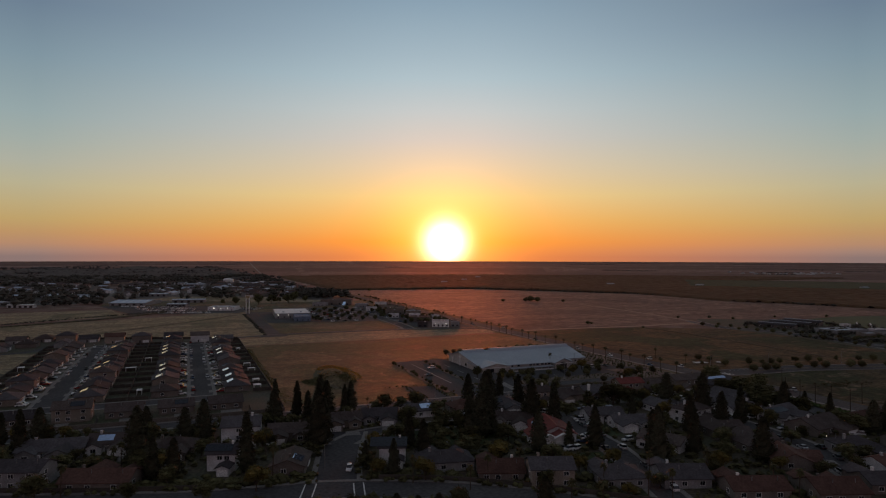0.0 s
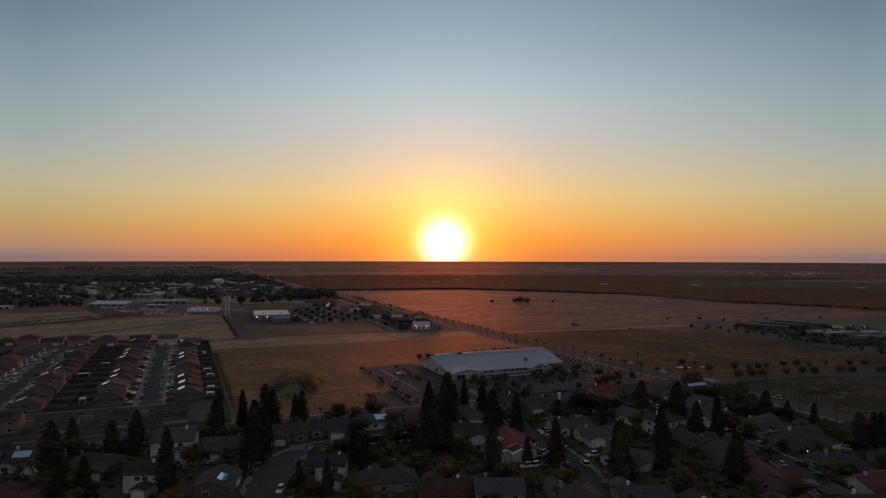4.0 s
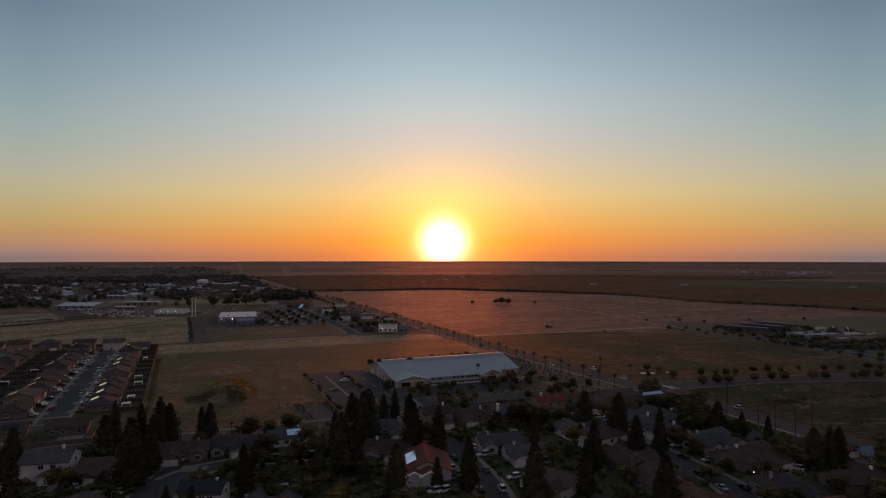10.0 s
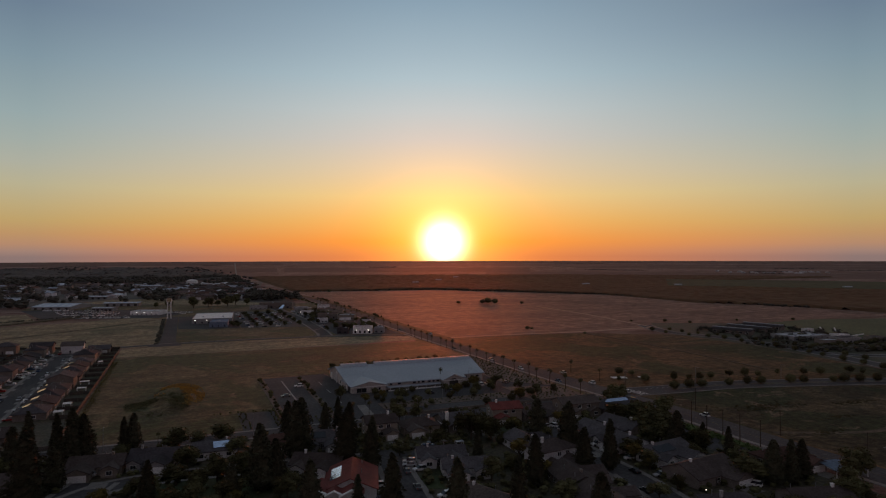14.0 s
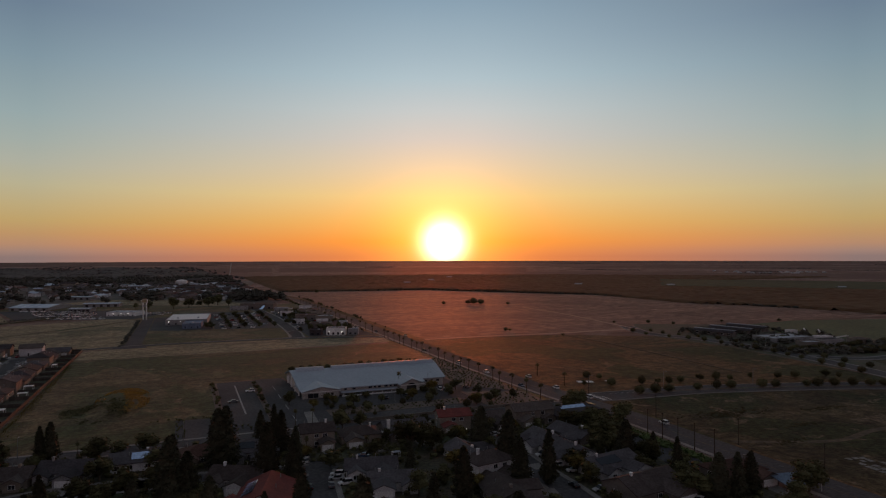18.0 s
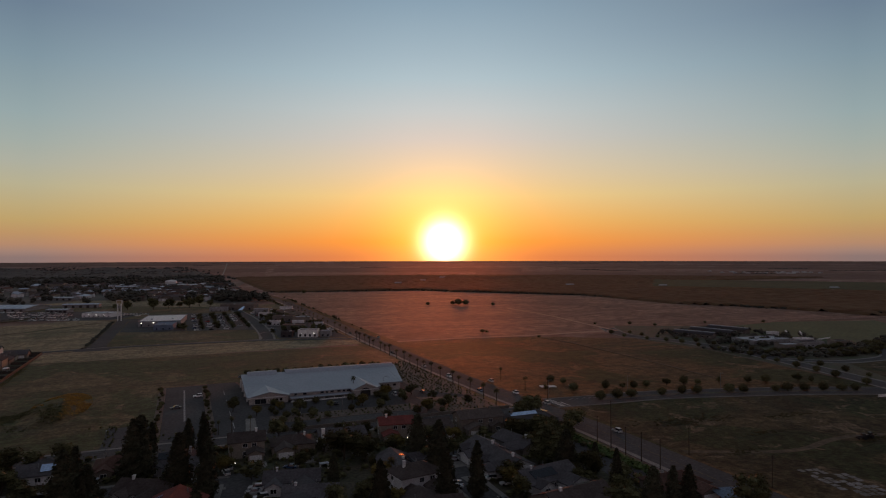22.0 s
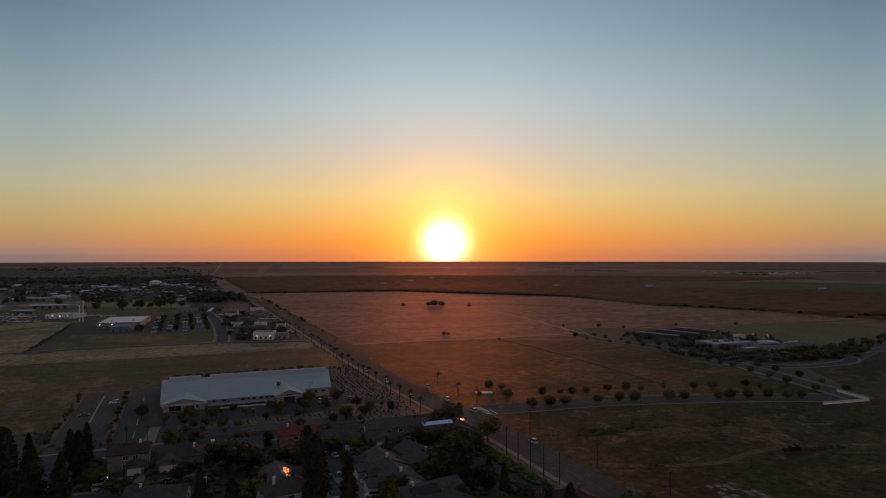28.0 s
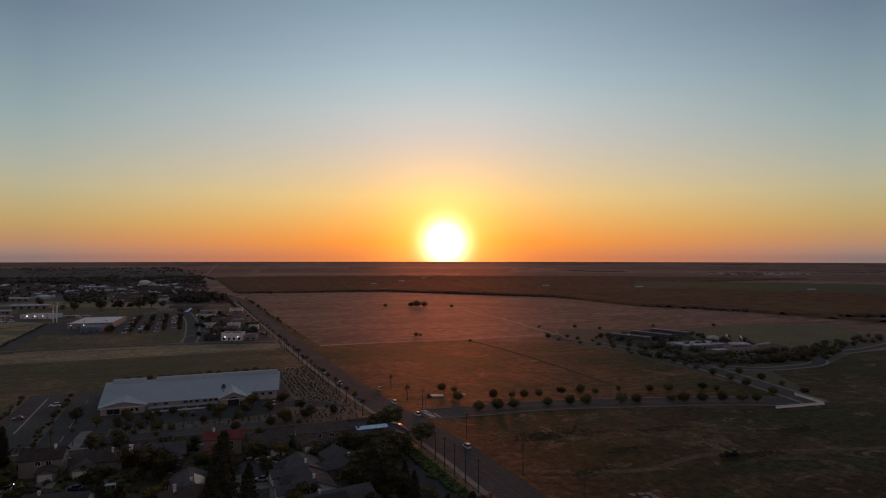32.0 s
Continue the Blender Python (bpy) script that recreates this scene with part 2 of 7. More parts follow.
M_WORN = mat("worn_road_paint", (0.17, 0.17, 0.165), (0.11, 0.11, 0.108), big=0.5, fine=4.0, bump=0.05)
M_FENCE = mat("fence_wood", (0.082, 0.070, 0.058), (0.060, 0.052, 0.044), big=0.3, fine=4.0, vary=0.2)
M_OLDFENCE = mat("dark_old_fence", (0.050, 0.046, 0.042), (0.038, 0.035, 0.032), big=0.3, fine=4.0)
M_HEDGE = mat("hedge_leaves", (0.085, 0.118, 0.042), (0.062, 0.088, 0.032), big=0.3, fine=1.5, bump=0.0, spec=0.05, island=0.35)
M_WEEDY = field_mat("weedy_meadow", (0.088, 0.074, 0.035), (0.062, 0.058, 0.027), (0.040, 0.054, 0.020), (0.120, 0.090, 0.050), 0.03, green_at=0.42, glint=0.018)
M_BLOCK = mat("block_wall", (0.17, 0.148, 0.124), (0.13, 0.114, 0.096), big=0.3, fine=3.0)
WALLS = [mat("stucco_" + n, c, rough=0.9, big=0.3, fine=4.0, vary=0.08) for n, c in
         (("cream", (0.30, 0.26, 0.215)), ("tan", (0.185, 0.162, 0.142)), ("white", (0.66, 0.66, 0.66)), ("grey", (0.30, 0.30, 0.30)), ("sand", (0.24, 0.208, 0.172)))]
ROOFS = [mat("roof_" + n, c, rough=0.9, big=0.25, fine=1.6, bump=0.4, vary=0.22, spec=0.1, glint=0.006) for n, c in
         (("brown", (0.082, 0.070, 0.065)), ("grey", (0.088, 0.087, 0.092)), ("dark", (0.058, 0.056, 0.060)), ("tan", (0.098, 0.084, 0.075)), ("clay", (0.105, 0.062, 0.050)))]
M_REDROOF = mat("roof_red", (0.19, 0.050, 0.042), (0.14, 0.040, 0.034), rough=0.85, big=0.3, fine=2.5, bump=0.4)
M_WHITE = mat("white_paint", (0.74, 0.74, 0.72), (0.66, 0.66, 0.64), big=0.4, fine=4.0, bump=0.05, rough=0.6)
M_METALROOF = mat("pale_metal_roof", (0.315, 0.345, 0.39), (0.275, 0.31, 0.355), big=0.06, fine=0.8, bump=0.05, rough=0.5, spec=0.5, contrast=0.1)
M_TRIM = mat("dark_trim", (0.05, 0.047, 0.045), bump=0.05, rough=0.6)
M_SOLAR = mat("solar_panel", (0.012, 0.013, 0.020), (0.016, 0.017, 0.027), rough=0.25, bump=0.0, spec=0.3)
M_SKYPANEL = mat("glossy_panel", (0.56, 0.66, 0.88), (0.50, 0.60, 0.80), rough=0.12, bump=0.0, spec=1.0, metal=0.9)
M_GLASS = mat("window_glass", (0.02, 0.024, 0.03), rough=0.08, bump=0.0, spec=0.7)
M_BARK = mat("bark", (0.085, 0.06, 0.042), (0.06, 0.045, 0.03), big=0.6, fine=5.0, bump=0.6)
M_NEEDLE = mat("conifer_needles", (0.050, 0.056, 0.036), (0.040, 0.045, 0.029), big=0.3, fine=2.0, bump=0.0, spec=0.05, rough=0.8, vary=0.25, island=0.3, glint=0.01)
M_LEAF = mat("broad_leaves", (0.088, 0.094, 0.044), (0.064, 0.070, 0.034), big=0.25, fine=1.5, bump=0.0, spec=0.05, rough=0.7, vary=0.45, island=0.4, glint=0.012)
M_LEAF_GOLD = mat("yellowing_leaves", (0.15, 0.115, 0.035), (0.105, 0.09, 0.03), big=0.3, fine=1.5, bump=0.0, spec=0.05, rough=0.7, vary=0.2)
M_FROND = mat("palm_fronds", (0.065, 0.065, 0.03), (0.075, 0.065, 0.032), big=0.5, fine=2.0, bump=0.0, spec=0.05, rough=0.65, vary=0.2)
# both far foliage colours are lifted toward grey as painted distance haze
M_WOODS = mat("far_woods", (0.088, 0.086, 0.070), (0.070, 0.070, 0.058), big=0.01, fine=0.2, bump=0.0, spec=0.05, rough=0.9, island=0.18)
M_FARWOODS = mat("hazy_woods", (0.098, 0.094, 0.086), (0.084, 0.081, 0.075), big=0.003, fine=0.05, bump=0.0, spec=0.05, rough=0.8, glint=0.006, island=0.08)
M_ORCHARD = mat("orchard_leaves", (0.066, 0.066, 0.039), (0.053, 0.056, 0.033), big=0.004, fine=0.04, bump=0.0, spec=0.02, rough=0.8, contrast=0.35, third=(0.050, 0.070, 0.035), glint=0.062, island=0.2)
M_TYRE = mat("tyre_rubber", (0.02, 0.02, 0.02), bump=0.0)
M_STEEL = mat("galvanised_steel", (0.30, 0.30, 0.30), rough=0.5, metal=0.6, bump=0.05)
M_POLE = mat("pole_wood", (0.07, 0.05, 0.038), (0.05, 0.038, 0.03), big=0.5, fine=5.0)
CARS = [mat("car_paint_" + n, c, rough=0.38, bump=0.0, spec=0.25) for n, c in
        (("white", (0.78, 0.78, 0.77)), ("silver", (0.42, 0.43, 0.44)), ("black", (0.02, 0.02, 0.022)), ("red", (0.28, 0.03, 0.025)), ("blue", (0.04, 0.07, 0.14)), ("grey", (0.12, 0.125, 0.13)))]
M_HALLWALL = mat("pale_hall_stucco", (0.46, 0.43, 0.40), (0.40, 0.375, 0.35), big=0.2, fine=3.0)
M_GARDENLAMP = glow_mat("garden_lamp_glass", (1.0, 0.9, 0.75), 2.5)
M_LAMP = glow_mat("lit_lamp", (1.0, 0.93, 0.8), 4.0)
M_WARM = glow_mat("warm_bulb", (1.0, 0.26, 0.05), 1.0)


# ---- shape helpers ----
def mesh_of(name, bm, material):
    me = bpy.data.meshes.new(name)
    bm.to_mesh(me)
    bm.free()
    me.materials.append(material)
    return me


def part(name, bm, material, parent=None, label=""):
    ob = new(name, mesh_of(name, bm, material) if isinstance(bm, bmesh.types.BMesh) else bm)
    if parent:
        ob.parent = parent
    if label:
        tagged(ob, label)
    return ob


def thing(name, label, category, m=None, group="", kind=""):
    ob = new(name)
    ob.empty_display_size = 0.5
    if m is not None:
        ob.matrix_basis = m
    return tagged(ob, label, category, group, kind)


def setting(name, bm, material, label, category="ground"):
    return tagged(part(name, bm, material), label, category, kind="structure")


def box(bm, x0, x1, y0, y1, z0, z1):
    v = [bm.verts.new(p) for p in ((x0, y0, z0), (x1, y0, z0), (x1, y1, z0), (x0, y1, z0), (x0, y0, z1), (x1, y0, z1), (x1, y1, z1), (x0, y1, z1))]
    for f in ((3, 2, 1, 0), (4, 5, 6, 7), (0, 1, 5, 4), (1, 2, 6, 5), (2, 3, 7, 6), (3, 0, 4, 7)):
        bm.faces.new([v[k] for k in f])
    return bm


def boxes(*rows):
    bm = bmesh.new()
    for r in rows:
        box(bm, *r)
    return bm


def faces(points, polys):
    bm = bmesh.new()
    v = [bm.verts.new(p) for p in points]
    for f in polys:
        bm.faces.new([v[k] for k in f])
    return bm


def slab(outline, z0, z1):
    """An upright prism over a counter-clockwise outline."""
    n = len(outline)
    pts = [(x, y, z0) for x, y in outline] + [(x, y, z1) for x, y in outline]
    return faces(pts, [list(range(n - 1, -1, -1)), list(range(n, 2 * n))] + [(k, (k + 1) % n, n + (k + 1) % n, n + k) for k in range(n)])


def tube(bm, path, radii, n=7):
    rings = []
    for (x, y, z), r in zip(path, radii):
        rings.append([bm.verts.new((x + r * math.cos(2 * math.pi * k / n), y + r * math.sin(2 * math.pi * k / n), z)) for k in range(n)])
    for a, b in zip(rings, rings[1:]):
        for k in range(n):
            bm.faces.new((a[k], a[(k + 1) % n], b[(k + 1) % n], b[k]))
    bm.faces.new(rings[-1])
    bm.faces.new(rings[0][::-1])
    return bm


def offset_line(points, d):
    out = []
    for k, p in enumerate(points):
        a, b = Vector(points[max(k - 1, 0)]), Vector(points[min(k + 1, len(points) - 1)])
        way = (b - a).normalized()
        out.append((p[0] - way.y * d, p[1] + way.x * d))
    return out


def smooth_line(points, steps=6):
    pts = [Vector(p) for p in points]
    out = []
    for k in range(len(pts) - 1):
        p0, p1, p2, p3 = pts[max(k - 1, 0)], pts[k], pts[k + 1], pts[min(k + 2, len(pts) - 1)]
        for s in range(steps):
            t = s / steps
            q = 0.5 * ((2 * p1) + (p2 - p0) * t + (2 * p0 - 5 * p1 + 4 * p2 - p3) * t * t + (3 * p1 - p0 - 3 * p2 + p3) * t ** 3)
            out.append((q.x, q.y))
    return out + [tuple(pts[-1])]


def ribbon(points, d0, d1, z0, z1):
    """A strip that follows a line, from d0 to d1 to its left, with thickness."""
    a, b = offset_line(points, d0), offset_line(points, d1)
    bm = bmesh.new()
    rows = [[bm.verts.new((*p, z)) for p, z in ((pa, z0), (pa, z1), (pb, z1), (pb, z0))] for pa, pb in zip(a, b)]
    for r, s in zip(rows, rows[1:]):
        for k in range(3):
            bm.faces.new((r[k], s[k], s[k + 1], r[k + 1]))
    bm.faces.new(rows[0])
    bm.faces.new(rows[-1][::-1])
    bmesh.ops.recalc_face_normals(bm, faces=bm.faces)
    return bm


# ---- ground and roads ----
def make_ground():
    """One sheet out to the horizon; the far plain rises very gently."""
    radii = [0, 120, 240, 400, 600, 850, 1150, 1500, 1900, 2300, 2700, 3100, 3500, 3900, 4250, 4550, 4760]
    n, bm = 96, bmesh.new()
    rings = []
    for r in radii:
        z = 36.0 * (max(0.0, r - 1900) / 2860) ** 1.6
        rings.append([bm.verts.new((100 + r * math.sin(2 * math.pi * k / n), 30 + r * math.cos(2 * math.pi * k / n), z)) for k in range(n if r else 1)])
    for a, b in zip(rings, rings[1:]):
        for k in range(n):
            j = (k + 1) % n
            bm.faces.new((a[0], b[k], b[j]) if len(a) == 1 else (a[k], b[k], b[j], a[j]))
    bmesh.ops.recalc_face_normals(bm, faces=bm.faces)
    bmesh.ops.reverse_faces(bm, faces=bm.faces) if bm.faces[:][0].normal.z < 0 else None
    setting("ground", bm, M_EARTH, "flat dry valley floor reaching the horizon")


def rise(x, y):
    r = math.hypot(x - 100, y - 30)
    return 36.0 * (max(0.0, r - 1900) / 2860) ** 1.6


def far_patch(name, way0, way1, r0, r1, lift, material, label, slant=0.0):
    """A field on the far plain between two headings and two distances, following the rise of the ground."""
    n, bm = 24, bmesh.new()
    rows = []
    for j in range(7):
        row = []
        for k in range(n + 1):
            a = radians(way0 + (way1 - way0) * k / n)
            r = (r0 + (r1 - r0) * j / 6) * (1 + slant * (k / n - 0.5))
            x, y = 100 + r * math.sin(a), 30 + r * math.cos(a)
            row.append(bm.verts.new((x, y, rise(x, y) + lift)))
        rows.append(row)
    for p, q in zip(rows, rows[1:]):
        for k in range(n):
            bm.faces.new((p[k], p[k + 1], q[k + 1], q[k]))
    bmesh.ops.recalc_face_normals(bm, faces=bm.faces)
    if bm.faces[:][0].normal.z < 0:
        bmesh.ops.reverse_faces(bm, faces=bm.faces)
    return setting(name, bm, material, label)


def sheet(name, outline, z, material, label):
    return setting(name, slab(outline, -0.2, z), material, label)


make_ground()
sheet("field_1", [(43.4, 294), (150, 294), (128.5, 326), (128.5, 402.5), (149, 404.5), (165, 404.5), (167, 389), (249, 388), (253, 430), (268, 430), (268, 520), (150, 519), (43.4, 519)], 0.03, M_MEADOW, "dry meadow with greenish patches beside the fence")
def rough_outline(points, jitter, seed):
    """A closed outline with an uneven edge."""
    r = random.Random(seed)
    out = []
    for (ax, ay), (bx, by) in zip(points, points[1:] + points[:1]):
        n = max(2, int(math.hypot(bx - ax, by - ay) / 9))
        out += [(ax + (bx - ax) * k / n + r.uniform(-jitter, jitter), ay + (by - ay) * k / n + r.uniform(-jitter, jitter)) for k in range(n)]
    return out


sheet("field_13", rough_outline([(56, 478), (110, 462), (165, 424), (262, 432), (263, 514), (150, 513), (60, 512)], 3.0, 5), 0.045, M_WEEDY, "dark weedy strip of the meadow behind the long hall")
sheet("field_14", rough_outline([(52, 300), (100, 300), (104, 330), (92, 352), (60, 350)], 3.0, 6), 0.045, M_WEEDY, "greener damp corner of the meadow")
sheet("field_2", [(43.4, 519.5), (150, 519.5), (270, 530), (272, 556), (200, 574), (100, 578), (43.4, 563)], 0.04, M_STRAW, "pale mown straw strip")
sheet("field_3", [(-330, 640), (-170, 619), (-57, 604), (43, 568), (66, 571), (66, 800), (40, 838), (-20, 800), (-170, 748), (-330, 722)], 0.03, M_STRAW, "pale mown straw field")
sheet("field_4", [(303, 303.5), (326, 301), (361, 297.5), (407, 285.5), (442, 274.5), (483, 258), (488, 312), (500, 395), (492, 470), (420, 515), (333, 528), (301, 530)], 0.03, M_FIELD_NEAR, "rough brown field of dry grass")
sheet("field_5", [(300, 538), (337, 536), (500, 506), (540, 560), (600, 530), (640, 512), (760, 522), (930, 515), (850, 660), (795, 975), (580, 1262), (352, 1291), (296, 1280)], 0.03, M_FIELD, "wide mown field of dry grass")
sheet("field_6", [(300.5, 80), (900, 80), (900, 330), (660, 346), (590, 316), (540, 316), (505, 262), (494, 230), (478, 234.5), (436, 251.5), (402, 263), (359, 275), (325, 278.5), (302, 281)], 0.03, M_SCRUB, "dark scrubby field with bare patches")
sheet("field_7", [(606, 440), (625, 395), (650, 372), (760, 400), (830, 490), (720, 520), (640, 510)], 0.05, M_TURF, "green sports turf of a school")
sheet("school_grounds", [(489, 262), (505, 263), (540, 317), (590, 317), (660, 347), (760, 373), (760, 399), (650, 371), (625, 394), (605, 440), (639, 511), (600, 529), (540, 559), (501, 505), (493, 470), (501, 395), (489, 312)], 0.022, M_YARD, "dark grounds of the school between trees")
sheet("field_8", [(92, 590), (200, 588), (200, 612), (148, 640), (95, 690)], 0.05, M_MEADOW, "weedy grass plot beside a store")
sheet("field_9", [(-330, 755), (-170, 775), (-60, 830), (-90, 930), (-330, 900)], 0.03, M_STRAW, "pale mown straw field")
sheet("orchard_floor", [(306, 1296), (356, 1300), (584, 1272), (800, 985), (856, 668), (945, 524), (1200, 420), (1500, 330), (2300, 330), (2300, 1300), (1800, 2000), (1200, 2250), (330, 2250), (310, 1800)], 0.03, M_ORCHARD, "dark green floor of the orchards")
sheet("town_floor", [(-1300, 960), (-330, 1005), (-120, 1075), (60, 1050), (215, 1010), (258, 1060), (232, 1400), (300, 1900), (200, 2250), (-1500, 2250)], 0.03, M_TOWNGROUND, "dark built-up ground of the far town")
sheet("field_11", [(66, 571.5), (270, 562), (275, 1000), (190, 978), (110, 998), (20, 1070), (-110, 1105), (-110, 1002), (-60, 850), (40, 836), (66.5, 800)], 0.025, M_MEADOW, "rough grass between the shops and car parks")
sheet("field_10", [(-60, 1108), (20, 1075), (110, 1000), (190, 980), (206, 1010), (150, 1120), (60, 1180), (-20, 1190)], 0.06, M_STRAW, "pale rough grass between the town and the shops")
for k, (a, b, r0, r1, m, slant) in enumerate(((-20, 7, 3480, 3700, M_FAR_MID, 0.02), (1.5, 7.4, 2300, 2700, M_FAR_MID, 0.0), (1.5, 7.4, 2760, 3300, M_FAR_DARK, 0.0), (-16, 4, 3700, 3860, M_FAR_PALE, 0.03), (-20, 8, 3860, 4240, M_FAR_DARK, 0.0), (-20, 12, 4330, 4750, M_FAR_DARK, 0.0),
                                              (8, 24, 2290, 2480, M_FAR_MID, 0.03), (7.5, 17, 2500, 2620, M_FAR_PALE, 0.02), (8, 30, 2700, 3300, M_FAR_DARK, -0.03), (14, 32, 3380, 3500, M_FAR_PALE, 0.04),
                                              (10, 40, 3640, 4100, M_FAR_MID, 0.0), (13, 62, 4200, 4750, M_FAR_DARK, 0.0), (26, 44, 2310, 2700, M_FAR_DARK, 0.02), (30, 62, 2740, 2880, M_FAR_MID, 0.05),
                                              (44, 66, 2240, 2680, M_FAR_DARK, 0.02), (44, 66, 3000, 3140, M_FAR_PALE, 0.0), (34, 64, 3250, 3560, M_FAR_DARK, 0.03), (40, 66, 3700, 3900, M_FAR_DARK, 0.02))):
    far_patch("far_field_%d" % (k + 1), a, b, r0, r1, 0.5 + 0.05 * (k % 5), m, {"far_dark_crops_hazed": "dark crops on the far plain", "far_pale_stubble_hazed": "pale stubble strip on the far plain", "far_brown_soil_hazed": "brown tilled soil on the far plain"}[m.name], slant)
far_patch("wood_floor", -22, 1.5, 2030, 3470, 0.4, M_FAR_DARK, "dark ground under the trees behind the town")
far_patch("vineyard", 41.5, 75, 1520, 1960, 3.4, M_VINES, "paler green vineyard beyond the orchard", 0.02)
setting("road_far", ribbon(smooth_line([(240, 1400), (247, 1800), (251, 2200)]), -5, 5, -0.2, 0.3), M_ASPHALT, "straight road leaving the town over the plain", "road")
far_patch("road_far_end", 3.9, 4.0, 2180, 4300, 1.0, M_CONCRETE, "pale straight road on the far plain")
sheet("yard_ground_1", [(-150, 110), (276, 80), (276, 284), (-150, 284)], 0.02, M_YARD, "dark garden soil and lawns between the houses")
sheet("yard_ground_2", [(-190, 294.5), (42.4, 294.5), (42.4, 566), (-57, 603), (-170, 618), (-190, 620)], 0.02, M_YARD, "dark backyards of a housing tract")


def road(name, line, half, label, kerbs=(1, 1), walk_width=1.8, z=0.06):
    setting(name, ribbon(line, -half, half, -0.2, z), M_ASPHALT, label, "road")
    for side, wanted in zip((-1, 1), kerbs):
        if wanted:
            a, b = sorted((side * (half + 0.01), side * (half + walk_width)))
            setting("pavement", ribbon(line, a, b, -0.2, z + 0.13), M_CONCRETE, "pale concrete pavement along the road", "pavement")


def stripes(name, line, d, width, material=M_PAINT, dash=0.0, gap=0.0, z=0.07):
    """Painted line at the offset d from a line, whole or in dashes."""
    if not dash:
        setting(name, ribbon(line, d - width / 2, d + width / 2, z - 0.03, z), material, "white painted road line", "marking")
        return
    bm = bmesh.new()
    pts = offset_line(line, d)
    carry = 0.0
    for a, b in zip(pts, pts[1:]):
        a, b = Vector(a), Vector(b)
        length, way = (b - a).length, (b - a).normalized()
        side = Vector((-way.y, way.x)) * width / 2
        s = carry
        while s + dash < length:
            p, q = a + way * s, a + way * (s + dash)
            bm.faces.new([bm.verts.new((*v, z)) for v in (p - side, q - side, q + side, p + side)])
            s += dash + gap
        carry = max(0.0, s - length)
    setting(name, bm, material, "dashed white road line", "marking")


MAIN = [(292, 60), (292, 190), (292, 252), (287, 320), (284.5, 400), (283.5, 560), (283, 800), (282, 1000), (268, 1200), (240, 1400)]
MAIN_LINE = smooth_line(MAIN)
road("road_main", MAIN_LINE, 7.4, "wide asphalt avenue with palms", kerbs=(0, 1), walk_width=2.2)
for d in (-3.6, 3.6):
    stripes("lane_line", MAIN_LINE[:40], d, 0.18, M_WORN, dash=3.0, gap=7.0)
stripes("centre_line", MAIN_LINE[:30], 0.25, 0.14, mat("worn_yellow_paint", (0.20, 0.15, 0.06)))
CROSS_LINE = smooth_line([(299, 293), (325, 290), (360, 287), (405, 275), (440, 264), (482, 246)])
road("road_cross", CROSS_LINE, 8.5, "curved asphalt side road, newly built", z=0.05, walk_width=0.9)
median = [p for p in CROSS_LINE if 320 < p[0] < 464]
setting("median", ribbon(median, -1.3, 1.3, -0.1, 0.16), M_YARD, "dark soil median of the curved road", "median")
for side in (-1.45, 1.3):
    setting("median_kerb", ribbon(median, side, side + 0.15, -0.1, 0.2), M_CONCRETE, "pale kerb of the median", "kerb")
stripes("lane_line", CROSS_LINE, -4.8, 0.16, M_WORN, dash=3.0, gap=7.0)
stripes("lane_line", CROSS_LINE, 4.8, 0.16, M_WORN, dash=3.0, gap=7.0)
for a, b, m in ((-16, -9.42, M_SCRUB), (9.42, 16, M_FIELD_NEAR)):
    setting("verge_4", ribbon(CROSS_LINE, a, b, -0.2, 0.018), m, "dry verge of the curved road")
sheet("verge_5", [(466, 228), (520, 214), (560, 316), (512, 330), (500, 262), (486, 262), (488, 240), (470, 236)], 0.012, M_SCRUB, "dark scrubby ground round the road's end")
SCHOOL_LINE = smooth_line([(484, 243), (497, 290), (509, 340), (516, 385), (514, 440), (500, 490), (520, 545)])
road("road_school", SCHOOL_LINE, 6.0, "asphalt road to the school", z=0.045)
road("road_loop", smooth_line([(512, 345), (535, 322), (560, 318), (590, 322), (625, 346), (680, 352), (760, 372)]), 4.0, "curving service road round the school", z=0.04)
FRONT_LINE = [(-220, 286.5), (43, 286.5), (160, 286.5), (279, 286.5)]
road("road_front", FRONT_LINE, 4.5, "asphalt road between the meadow and the houses", z=0.05)
for name, line, half in (("road_tract_1", [(-60, 329), (-60, 556)], 5.2), ("road_tract_2", [(8.6, 329), (8.6, 548)], 5.2),
                         ("road_tract_3", [(-150, 334.5), (15, 334.5)], 5.2), ("road_tract_4", [(-66, 556), (14, 548)], 4.6)):
    road(name, line, half, "asphalt street of a housing tract", z=0.04 if name[-1] in "34" else 0.055)
STREET_A = smooth_line([(44, 195), (48, 211), (53, 228), (61, 250)])
road("road_court_1", STREET_A, 6.3, "asphalt residential street", z=0.055)
STREET_B = smooth_line([(56, 236), (67, 245), (84, 247), (104, 245.5), (126, 244), (150, 240)])
road("road_court_4", STREET_B, 4.2, "curving asphalt residential street", z=0.05)
COURT_2 = smooth_line([(130, 140), (139, 168), (147, 196), (150, 219), (153, 238)])
COURT_3 = smooth_line([(196, 132), (207, 152), (215, 168), (218, 190), (219, 215), (222, 240)])
road("road_court_2", COURT_2, 4.2, "asphalt cul-de-sac street", z=0.055)
road("road_court_3", COURT_3, 4.4, "asphalt cul-de-sac street", z=0.055)
BOULEVARD = smooth_line([(-150, 258), (-54, 216), (-7, 199), (18, 193.5), (40, 190), (68, 179), (92, 163), (125, 134)])
